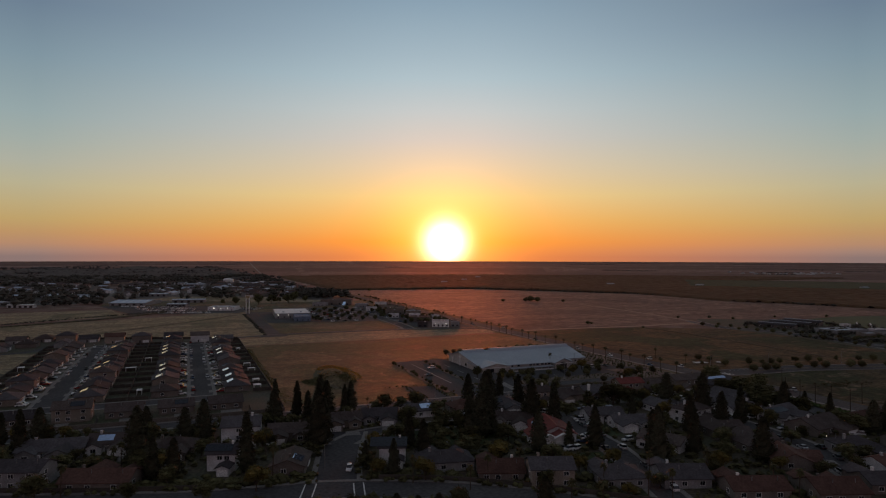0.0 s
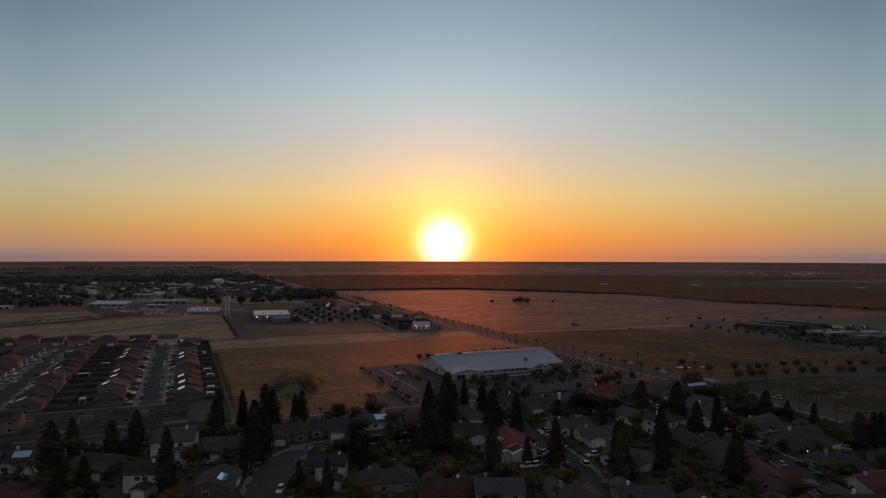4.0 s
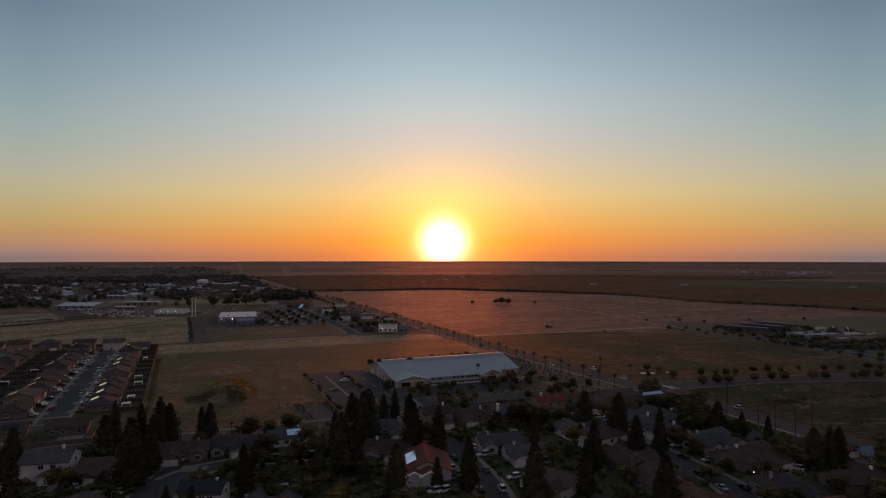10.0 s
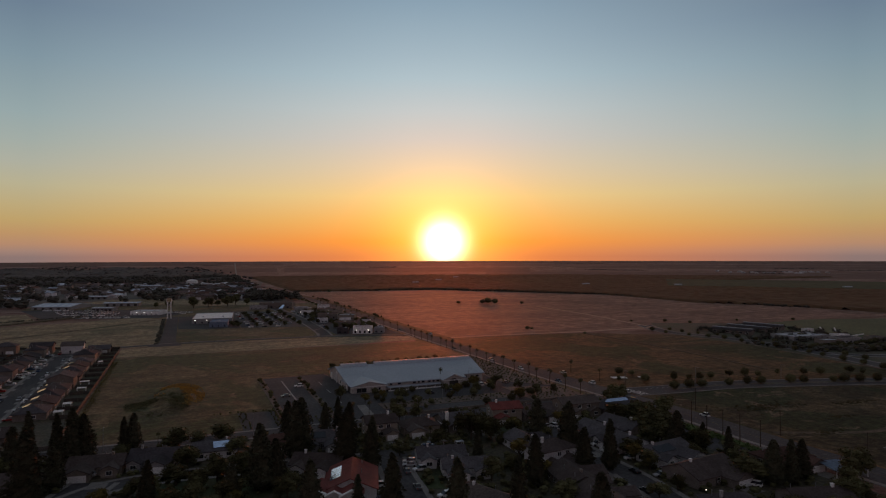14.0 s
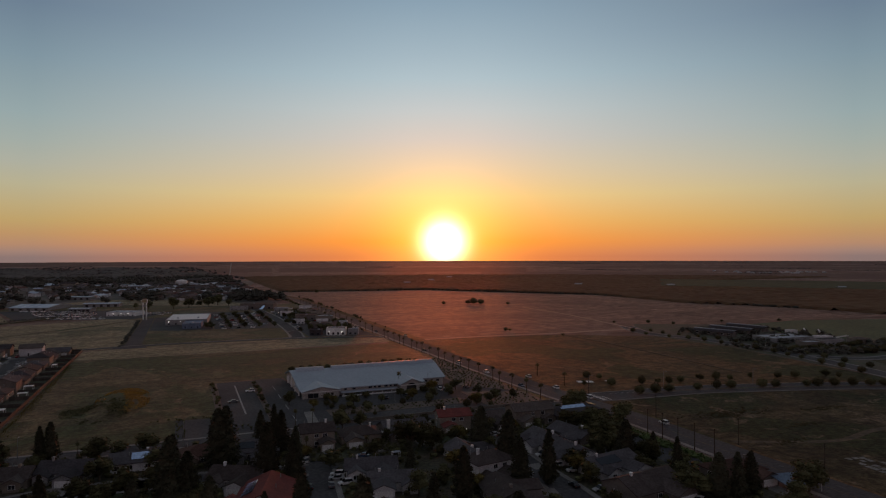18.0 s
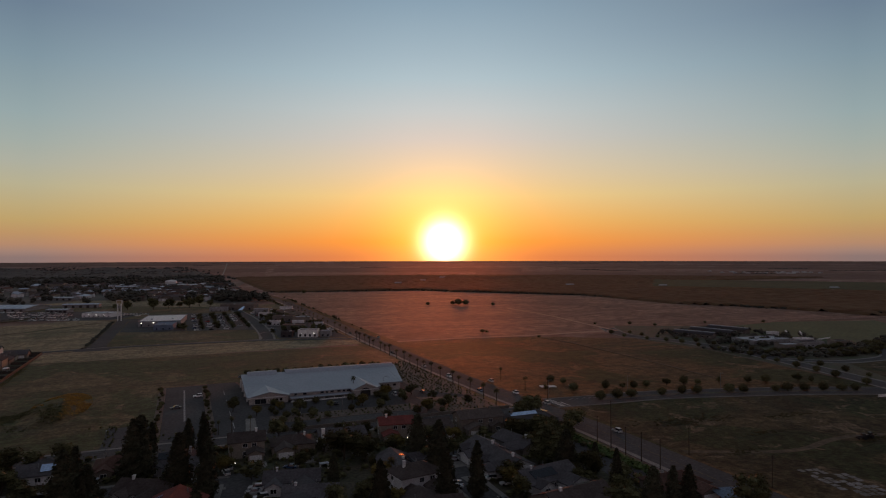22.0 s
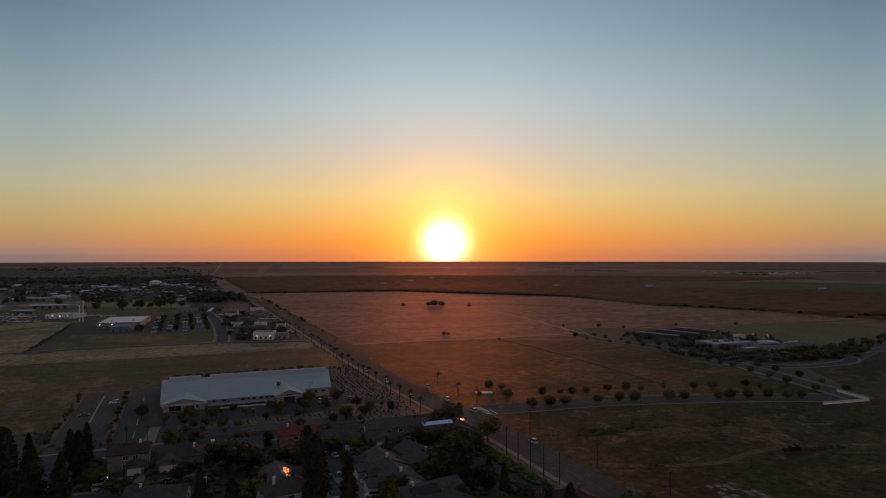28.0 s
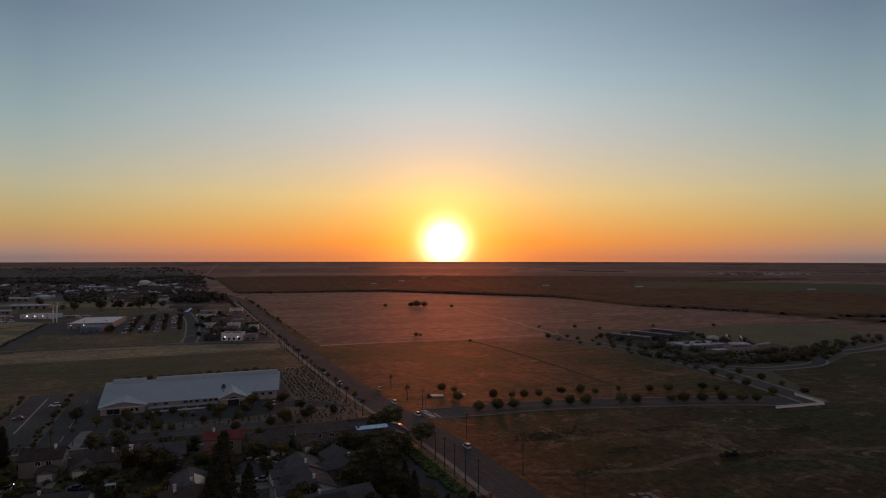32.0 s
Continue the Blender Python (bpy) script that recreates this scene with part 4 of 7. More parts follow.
def house(x, y, turn, w=15.0, d=11.0, h=3.0, wall=0, roof=0, hip=False, wing=True, chimney=True, panels="", label="", group="houses of the neighbourhood", roof_mat=None, detail=True, pitch=0.42, side=True, mirror=False):
    """A dwelling whose front looks to its own -y."""
    wall_m, roof_m = WALLS[wall], roof_mat or ROOFS[roof]
    root = thing("house", label, "house", pose(x, y, 0, 0, 0, turn), group)
    if hip:
        part("wall", boxes((-w / 2, w / 2, -d / 2, d / 2, -0.2, h)), wall_m, root)
        bm, top = hip_roof(w, d, h - 0.05, pitch)
    else:
        part("wall", gable_walls(w, d, h, pitch), wall_m, root)
        bm, top = gable_roof(w, d, h + 0.02 - 0.6 * pitch, pitch)
    main = part("roof", bm, roof_m, root)
    gx = w * (-0.22 if mirror else 0.22)
    if wing:
        gw, gd = w * 0.42, 6.0
        g = part("garage_wing", gable_walls(gw, gd, 2.8, pitch, False), wall_m, root)
        g.matrix_basis = pose(gx, -d / 2 - gd / 2 + 0.6, 0)
        gb, _ = gable_roof(gw, gd + 4.0, 2.82 - 0.6 * pitch, pitch, 0.6, 0.2, False)
        gr = part("wing_roof", gb, roof_m, root)
        gr.matrix_basis = pose(gx, -d / 2 - gd / 2 + 2.6, 0)
        fy = -d / 2 - gd + 0.6
    else:
        gw, fy = w * 0.42, -d / 2
    if wing and side and w > 12 and int(x + y) % 3:
        sw, sx = w * 0.3, w * (0.31 if mirror else -0.31)
        part("front_gable", gable_walls(sw, 5.0, 2.75, pitch + 0.08, False), wall_m, root).matrix_basis = pose(sx, -d / 2 - 0.2, 0)
        sb, _ = gable_roof(sw, 8.4, 2.77 - 0.5 * pitch, pitch + 0.08, 0.5, 0.18, False)
        part("gable_roof", sb, roof_m, root).matrix_basis = pose(sx, -d / 2 + 1.2, 0)
        window_on(root, sx, -d / 2 - 2.72, 0.95, 1.7, 1.25, 0)
    door = part("garage_door", boxes((gx - gw * 0.4, gx + gw * 0.4, fy - 0.05, fy + 0.06, 0.02, 2.2), *[(gx - gw * 0.39, gx + gw * 0.39, fy - 0.075, fy, z, z + 0.46) for z in (0.06, 0.6, 1.14, 1.68)]), M_WHITE, root, "pale panelled garage door")
    part("front_door", boxes((-w * 0.12, -w * 0.12 + 1.0, -d / 2 - 0.05, -d / 2 + 0.05, 0.05, 2.1)), M_TRIM, root)
    storeys = (0.95,) if h < 4.2 else (0.95, 3.7)
    if detail:
        for z in storeys:
            spots = [(-w * 0.05, -d / 2, 0)] + ([(w * 0.2, -d / 2, 0)] if z > 2 else []) + [(-w * 0.3, d / 2, 2), (w * 0.08, d / 2, 2), (w * 0.34, d / 2, 2), (-w / 2, d * 0.1, 3), (w / 2, d * 0.12, 1)]
            away = [math.cos(radians(turn + 90 * s)) for s in range(4)]
            for wx, wy, side in spots:
                if away[side] < -0.6 and turn != 180:
                    continue
                window_on(root, wx, wy, z, 1.5, 1.25, side)
    if chimney:
        cx = rng.choice((-1, 1)) * w * 0.28
        cw, up = 0.3 + 0.02 * (int(x * 7) % 6), 0.5 + 0.1 * (int(y * 3) % 5)
        part("chimney", boxes((cx - cw, cx + cw, -0.7, 0.0, h * 0.6, top + up), (cx - cw - 0.08, cx + cw + 0.08, -0.78, 0.08, top + up, top + up + 0.14)), M_WHITE if int(x + y) % 3 == 0 else wall_m, root)
    if panels:
        # sloped arrays on the back or front slope of the main roof
        face = 1 if "b" in panels else -1
        tilt = math.degrees(math.atan(pitch))
        slope = d / 2 * 0.5
        glossy = M_SKYPANEL if "g" in panels else M_SOLAR
        n, deep = (7, 2.5) if "x" in panels else (5, 1.7) if "l" in panels else (3, 1.7)
        arr = part("solar_panel", boxes((-n * 0.9, n * 0.9, -deep, deep, 0.10, 0.16)), glossy, main, "solar array reflecting the pale sky")
        zmid = h - 0.25 + (d / 2 + 0.6 - slope) * pitch + 0.3 if not hip else h - 0.05 + (d / 2 + 0.6 - slope) * pitch + 0.22
        arr.matrix_basis = pose(-w * 0.14, face * slope, zmid, -face * tilt)
    for vx in (-w * 0.36, w * 0.1):
        part("vent_pipe", tube(bmesh.new(), [(vx, d * 0.2, h + 0.8), (vx, d * 0.2, h + d * 0.13 + 1.4)], (0.12, 0.12), 6), M_STEEL, main)
    return root


ROOF_WORDS = ("brown shingle", "grey shingle", "dark shingle", "tan shingle", "clay-coloured tile")
WALL_WORDS = ("cream", "tan", "white", "grey", "sand-coloured")


def dwelling(x, y, turn, wall=None, roof=None, two=None, **more):
    wall = rng.randrange(5) if wall is None else wall
    roof = rng.randrange(5) if roof is None else roof
    two = rng.random() < 0.35 if two is None else two
    hip = more.pop("hip", rng.random() < 0.25)
    text = "%s stucco %s house with %s roof" % (WALL_WORDS[wall], "two-storey" if two else "one-storey", ROOF_WORDS[roof] if "roof_mat" not in more else "bright red tile")
    if more.get("panels"):
        text += " and solar panels"
    w = more.pop("w", rng.uniform(14, 18) if not two else rng.uniform(12.5, 15))
    d = more.pop("d", rng.uniform(10, 12.5))
    return house(x, y, turn, w, d, 5.6 if two else 3.0, wall, roof, hip, label=text, **more)


# ---- the long hall with the pale roof ----
def make_hall():
    root = thing("assembly_hall", "long low hall with a pale metal roof and cream walls", "building")
    x0, x1, y0, ym, y1, e, t, back = 166.0, 247.0, 347.0, 378.0, 396.0, 3.6, 8.2, 3.9
    xs, xf, ys = 230.0, 243.2, 351.0
    plan = [(x0, y0), (xs, y0), (xs, ys), (xf, ys), (x1, ym), (x1, y1), (x0, y1), (x0, ym)]

    def level(y, lift=0.0):
        """Height of the roof's slope above a line at y."""
        return lift + (e + (y - y0) * (t - e) / (ym - y0) if y <= ym else t + (y - ym) * (back - t) / (y1 - ym))
    n = len(plan)
    part("wall", faces([(x, y, -0.2) for x, y in plan] + [(x, y, level(y)) for x, y in plan], [(k, (k + 1) % n, n + (k + 1) % n, n + k) for k in range(n)]), M_HALLWALL, root, "cream stucco wall")
    rim = [(x0 - 1.2, y0 - 1.5), (xs + 0.8, y0 - 1.5), (xs + 0.8, ys - 1.2), (xf + 0.9, ys - 1.2), (x1 + 1.4, ym), (x1 + 1.4, y1 + 0.8), (x0 - 1.2, y1 + 0.8), (x0 - 1.2, ym)]
    bm = faces([(x, y, level(y, 0.05)) for x, y in rim] + [(x, y, level(y, 0.42)) for x, y in rim],
               [(n, n + 1, n + 2, n + 3, n + 4, n + 7), (n + 7, n + 4, n + 5, n + 6), (7, 4, 3, 2, 1, 0), (6, 5, 4, 7)] + [(k, (k + 1) % n, n + (k + 1) % n, n + k) for k in range(n)])
    roof = part("roof", bm, M_METALROOF, root, "pale standing-seam metal roof")
    for k in range(43):
        x = x0 + 0.3 + k * 1.91
        if x > xf:
            break
        low = y0 - 1.45 if x < xs else ys - 1.15
        s = faces([(x + a, y, level(y, b)) for b in (0.41, 0.47) for a, y in ((-0.04, low), (0.04, low), (0.04, ym - 1.2), (-0.04, ym - 1.2))],
                  [(4, 5, 6, 7), (0, 1, 5, 4), (1, 2, 6, 5), (3, 0, 4, 7)])
        part("seam", s, M_METALROOF, roof)
    for a, b in ((168, 183), (187.3, 247)):
        bm = faces([(a, ym - 3.4, t - 0.1), (b, ym - 3.4, t - 0.1), (b, ym - 0.9, t + 1.5), (a, ym - 0.9, t + 1.5), (b, ym + 1.0, t + 1.5), (a, ym + 1.0, t + 1.5), (b, ym + 1.0, t - 0.3), (a, ym + 1.0, t - 0.3)],
                   [(0, 1, 2, 3), (3, 2, 4, 5), (5, 4, 6, 7), (0, 3, 5, 7), (1, 6, 4, 2)])
        part("ridge_screen", bm, M_METALROOF, roof, "pale sloped ridge cap")
    # two gabled entrances
    for cx, w, dep, gh, name in ((175, 18, 3.0, 3.5, "entrance_gable"), (222, 12, 4, 3.6, "porch_gable")):
        g = part(name, gable_walls(w, dep + 6, gh, 0.22 if w > 15 else 0.4, False), M_HALLWALL, root)
        g.matrix_basis = pose(cx, y0 - dep / 2 + 2.5, 0)
        gb, _ = gable_roof(w, dep + 18, gh - 0.1, 0.22 if w > 15 else 0.4, 0.9, 0.3, False)
        gr = part("gable_roof", gb, M_METALROOF, root)
        gr.matrix_basis = pose(cx, y0 - dep / 2 + 8.0, 0)
        part("fascia", boxes((cx - w / 2 - 0.9, cx + w / 2 + 0.9, y0 - dep - 1.55, y0 - dep - 1.35, gh - 0.45, gh - 0.05)), M_WHITE, root)
        yf = y0 - dep / 2 + 2.5 - (dep + 6) / 2
        if w > 15:
            for wx, wide in ((cx - 5.2, 2.3), (cx - 2.6, 2.3), (cx + 3.6, 0.9), (cx + 5.6, 0.9)):
                window_on(root, wx, yf - 0.02, 0.4 if wide > 1 else 1.2, wide, 2.0 if wide > 1 else 1.0, 0, M_TRIM)
    part("walkway_roof", boxes((185, 215, y0 - 5.2, y0 - 0.05, 1.75, 1.95)), M_METALROOF, root, "pale low flat canopy along the front")
    part("walkway_wall", boxes((185, 215, y0 - 5.1, y0 - 4.8, 0, 0.7)), M_WHITE, root, "low white wall along the walkway")
    for k in range(6):
        x = 186 + k * 5
        part("canopy_post", boxes((x - 0.15, x + 0.15, y0 - 5.15, y0 - 4.75, 0, 1.75)), M_WHITE, root)
    for k, wx in enumerate((188, 192.5, 201, 203.5, 206, 209.5, 212, 214.5, 233, 236.5, 240)):
        window_on(root, wx, (ys if wx > xs else y0) - 0.02, 2.3, 1.5 if k % 3 else 1.0, 0.85, 0, M_TRIM)
    arch = [(222 + 2.6 * math.cos(a), 2.2 + 1.9 * math.sin(a)) for a in np.linspace(0, math.pi, 13)]
    rim = [(224.6, 0.05)] + arch + [(219.4, 0.05)]
    # flat arch panel: the recess's shade is put into its dark colour
    part("arched_entrance", faces([(px, y0 - 4.56, pz) for px, pz in rim] + [(px, y0 - 4.4, pz) for px, pz in rim], [list(range(len(rim) - 1, -1, -1))] + [(k, k + 1, len(rim) + k + 1, len(rim) + k) for k in range(len(rim) - 1)]), M_TRIM, root, "flat dark panel standing in for the shaded arched entrance")
    for k in range(2):
        window_on(root, x0 - 0.02, 355 + k * 13, 1.0, 2.2, 1.4, 3, M_TRIM)
    for k in range(4):
        part("buttress", boxes((x0 - 0.7, x0, 352 + 12 * k, 352.8 + 12 * k, 0, 3.8)), M_WHITE, root)
    part("wall_cross", boxes((x0 - 0.25, x0 - 0.02, 376.8, 377.4, 2.2, 6.6), (x0 - 0.25, x0 - 0.02, 375.6, 376.8, 5.0, 5.5), (x0 - 0.25, x0 - 0.02, 377.4, 378.6, 5.0, 5.5)), M_WHITE, root, "plain white cross on the gable wall")


make_hall()

# ---- housing tract ----
def tract_row(x, turn, ys, panels, wall_cycle):
    for k, y in enumerate(ys):
        two = (k + int(abs(x))) % 5 == 0
        dwelling(x + rng.uniform(-0.6, 0.6), y, turn, wall=wall_cycle[k % len(wall_cycle)], roof=(2, 0, 1, 2)[(k + int(abs(x))) % 4], two=two, hip=(k % 3 != 1), w=14.2, d=12.5, wing=False,
                 chimney=False, pitch=0.36, panels=panels if (k * 7 + int(abs(x))) % 5 < 4 else "", group="houses of the tract", detail=y < 420)
        out = 1 if turn < 0 else -1
        drive = setting("driveway", boxes((-4.6, 4.6, -3.0, 3.0, -0.2, 0.1)), M_CONCRETE, "pale concrete driveway of a tract house", "driveway")
        drive.matrix_basis = pose(x - out * 9.4, y - 1.0, 0)


YS = [352 + 17.6 * k for k in range(12)]
tract_row(26, -90, YS, "fg", (1, 4, 1, 0))
tract_row(-9, 90, YS, "bg", (1, 4, 1, 4))
tract_row(-42, -90, YS, "fg", (4, 1, 1))
tract_row(-78, 90, [y + 6 for y in YS], "bg", (4, 4, 1))
for x, two in ((-128, True), (-108, False), (-88, False), (-64, False), (-44, True), (-24, False), (-3, False), (18, False)):
    dwelling(x, 313, 180, wall=(1, 1, 4)[int(abs(x)) % 3], roof=(0, 2, 3)[int(abs(x)) % 3], two=two, w=14.5, d=11.5, wing=False, chimney=False, panels="b" if x in (-88, -3, -44) else "", group="houses of the tract")
for k, x in enumerate((-104, -124, -144)):
    dwelling(x, 372 + 8 * k, 90, two=False, w=14, d=12, wing=False, chimney=False, group="houses of the tract")
for x, y in ((-52, 577), (-32, 573), (-8, 565), (12, 561), (30, 553)):
    dwelling(x, y, 0, two=x < 20, w=14, d=11, wing=False, chimney=False, group="houses of the tract", detail=False)
for x, y, turn, two in ((-124, 600, 0, 0), (-106, 606, 0, 0), (-89, 598, 0, 1), (-72, 592, 0, 0), (-112, 574, 180, 0), (-126, 556, 90, 0), (-86, 566, -90, 0), (-144, 590, 0, 1), (-160, 604, 0, 0), (-150, 560, 90, 0), (-120, 472, 90, 0),
                        (-138, 498, 90, 1), (-140, 452, 90, 0), (-122, 430, 90, 0), (-120, 410, 90, 0), (-142, 425, 90, 0), (-160, 520, 90, 0)):
    dwelling(x, y, turn, two=bool(two), roof=(2, 0, 1)[int(abs(x)) % 3], w=14, d=12, wing=False, chimney=False, group="houses of the tract", detail=False)
sheet("field_12", [(-126, 490), (-99, 446), (-98, 520), (-97, 532), (-122, 538)], 0.05, M_STRAW, "bare pale building lot in the tract")
setting("road_tract_5", ribbon(smooth_line([(-132, 530), (-106, 543), (-98, 560), (-92, 588)]), -3.6, 3.6, -0.2, 0.06), M_ASPHALT, "short asphalt street of a housing tract", "road")


for x, w in ((-126, 7), (-104, 6), (-66, 8), (-47, 5), (-22, 7), (-1, 6), (20, 9)):
    setting("patio", boxes((x - w / 2, x + w / 2, 300.5, 306.0, -0.2, 0.1)), M_CONCRETE, "pale concrete patio behind a tract house", "patio")


def yard_fence(x0, x1, y0, y1, label="brown wooden yard fence"):
    along = x1 - x0 > y1 - y0
    n = max(2, int(max(x1 - x0, y1 - y0) / 2.4))
    rows = []
    for k in range(n):
        a, b = k / n, (k + 0.96) / n
        rows.append((x0 + (x1 - x0) * a, x0 + (x1 - x0) * b, y0, y1, 0, 1.75 + 0.06 * (k % 2)) if along else (x0, x1, y0 + (y1 - y0) * a, y0 + (y1 - y0) * b, 0, 1.75 + 0.06 * (k % 2)))
    return tagged(part("yard_fence", boxes(*rows), M_FENCE), label, "fence", "yard fences of the tract")


for k in range(13):
    y = 343.2 + 17.6 * k
    yard_fence(33.5, 42.3, y, y + 0.12)
    yard_fence(-35.0, -26.0, y, y + 0.12)
    yard_fence(-25.4, -16.2, y, y + 0.12)
    yard_fence(-96, -85.5, y + 6, y + 6.12)
yard_fence(-25.8, -25.6, 343, 556)
yard_fence(-96.3, -96.1, 345, 560)
for x in (-118, -98, -76, -54, -34, -13, 8, 28):
    yard_fence(x, x + 0.12, 294.4, 306)


def shed(x, y, turn, w=4.0, d=3.0, white=True):
    root = thing("garden_shed", "small pale flat-roofed patio cover in a backyard", "shed", pose(x, y, 0, 0, 0, turn), "patio covers")
    part("roof", boxes((-w / 2, w / 2, -d / 2, d / 2, 2.3, 2.45)), M_WHITE if white else M_METALROOF, root)
    for sx in (-1, 1):
        for sy in (-1, 1):
            part("post", boxes((sx * (w / 2 - 0.2) - 0.08, sx * (w / 2 - 0.2) + 0.08, sy * (d / 2 - 0.2) - 0.08, sy * (d / 2 - 0.2) + 0.08, 0, 2.3)), M_WHITE, root)


for x, y in ((37, 365), (38, 402), (37, 421), (-21, 357), (-30, 430), (36, 349), (-22, 466), (-92, 400), (-92, 455), (37, 492)):
    shed(x, y, 90 * rng.randrange(2), rng.uniform(3.5, 6), rng.uniform(2.5, 4))

shed(183.6, 265.5, 0, 3.4, 2.6)
shed(250.3, 229.6, 20, 2.6, 2.2)
for x, y in ((180, 240), (112, 252), (88, 214)):
    shed(x, y, 20 * rng.randrange(4), rng.uniform(2.4, 3.2), rng.uniform(1.8, 2.4), False)

# ---- houses of the near neighbourhood: x, y, turn, wall, roof, two storeys ----
NEAR_1 = [(67, 210, -20, 2, 2, 1), (81, 197, -10, 3, 1, 0), (94, 182, -20, 1, 4, 0), (106, 171, -20, 0, 1, 1), (61, 262, -8, 4, 0, 0), (78, 263, -15, 3, 2, 0), (97, 265, 180, 2, 1, 0), (38, 252, -12, 1, 0, 0),
          (21, 258, -10, 2, 1, 1), (33, 214, 72, 1, 3, 0), (128, 236, -29, 2, 0, 0), (135, 262, -10, 3, 1, 0), (174, 267, -3, 0, 0, 0), (168, 229, -12, 2, 1, 0)]
NEAR_2 = [(119, 264, 0, 4, 4, 0), (158, 268, -3, 0, 0, 1), (171, 215, -14, 2, 1, 0), (202, 230, 90, 2, 1, 0), (202, 213, 10, 2, 0, 1), (228, 268, 0, 1, 0, 0), (248, 266, -3, 4, 3, 1), (236, 233, -85, 2, 1, 0),
          (236, 218, -88, 2, 1, 0), (240, 202, 10, 2, 1, 0), (238, 182, 8, 1, 0, 0), (225, 157, -15, 3, 2, 0), (165, 187, -65, 2, 3, 0)]
NEAR_3 = [(197, 192, 80, 1, 0, 0), (194, 174, 80, 1, 0, 0), (190, 156, 60, 1, 4, 0), (217, 139, 0, 2, 4, 0), (273, 182, 0, 1, 4, 0), (269, 264, 0, 1, 1, 0), (-42, 260, -10, 3, 1, 0), (-23, 261, -10, 2, 0, 0),
          (-3, 247, -15, 1, 0, 0), (-23, 219, -20, 1, 4, 0), (-45, 229, -20, 3, 1, 1), (13, 224, -20, 2, 2, 1), (-66, 240, -20, 0, 0, 0), (-90, 258, -10, 1, 1, 0)]
NEAR_4 = [(126, 163, -15, 3, 1, 0), (144, 156, -20, 3, 1, 0), (157, 140, -20, 1, 4, 0), (177, 130, -20, 1, 4, 0), (250, 152, -15, 1, 0, 0), (199, 128, -20, 1, 1, 0), (-68, 262, -10, 0, 3, 0),
          (192, 268, 0, 1, 1, 0), (250, 236, -80, 1, 1, 0)]
PANELS = {(67, 210): "fx", (33, 214): "fg", (97, 265): "bg", (202, 230): "fl", (13, 224): "fl", (240, 202): "fl", (135, 262): "f", (-23, 261): "fg", (228, 268): "bg"}
WIDE = {(67, 210): (8.8, 9.5), (13, 224): (9.2, 9.5), (240, 202): (19, 12), (238, 182): (20, 14), (158, 268): (12, 10), (168, 229): (16, 10), (171, 215): (15, 9), (236, 233): (15, 11), (236, 218): (15, 11), (192, 268): (17, 12.5), (269, 264): (24, 11), (-42, 260): (21, 12), (174, 267): (15, 10), (-23, 219): (20, 11), (248, 266): (18, 10), (128, 236): (16, 11)}
BACKS = {(81, 197), (94, 182), (106, 171), (126, 163), (144, 156), (157, 140), (177, 130), (199, 128), (-23, 219), (-45, 229), (-66, 240)}
HOMES += [(h[0], h[1]) for h in NEAR_1 + NEAR_2 + NEAR_3 + NEAR_4] + [(133, 210), (212, 269)]
for x, y, turn, wall, roof, two in NEAR_1 + NEAR_2 + NEAR_3 + NEAR_4:
    more = dict(zip("wd", WIDE[(x, y)])) if (x, y) in WIDE else {}
    if (x, y) in ((174, 267), (248, 266), (171, 215), (38, 252), (61, 262)):
        more["mirror"] = True
    if (x, y) in ((236, 233), (236, 218), (240, 202), (168, 229), (171, 215)):
        more["hip"] = False
    if (x, y) == (33, 214):
        more = {"hip": False, "pitch": 0.37, "w": 15, "d": 11, "wing": False}
    turn += 180 if (x, y) in BACKS else 0
    home = dwelling(x, y, turn, wall, roof, bool(two), panels=PANELS.get((x, y), ""), **more)
    if (x, y) == (192, 268):
        part("tall_chimney", boxes((-8.5, -7.4, -7.1, -6.1, -0.1, 7.6), (-8.6, -7.3, -7.2, -6.0, 7.6, 7.85)), M_WHITE, home, "tall white chimney stack")
    if (x, y) == (269, 264):
        part("ridge_panel", boxes((-8.0, 4.5, -1.1, 1.1, 0.05, 0.13)), M_SKYPANEL, home, "pale sky-reflecting solar strip along the ridge").matrix_basis = pose(0, -1.35, 5.1, 22.8)
        part("solar_panel", boxes((-1.9, 1.9, -1.6, 1.6, 0, 0.08)), M_SOLAR, home, "tilted solar array on the roof's end").matrix_basis = pose(8.6, 0, 5.15, 0, 12, 0)
    if y > 150 and (x, y) != (33, 214) and (x, y) not in BACKS:
        dr = setting("driveway", boxes((0.7, 6.1, -17.5, -11.2, -0.2, 0.09)), M_CONCRETE, "pale concrete driveway to a garage", "driveway")
        dr.matrix_basis = pose(x, y, 0, 0, 0, turn)
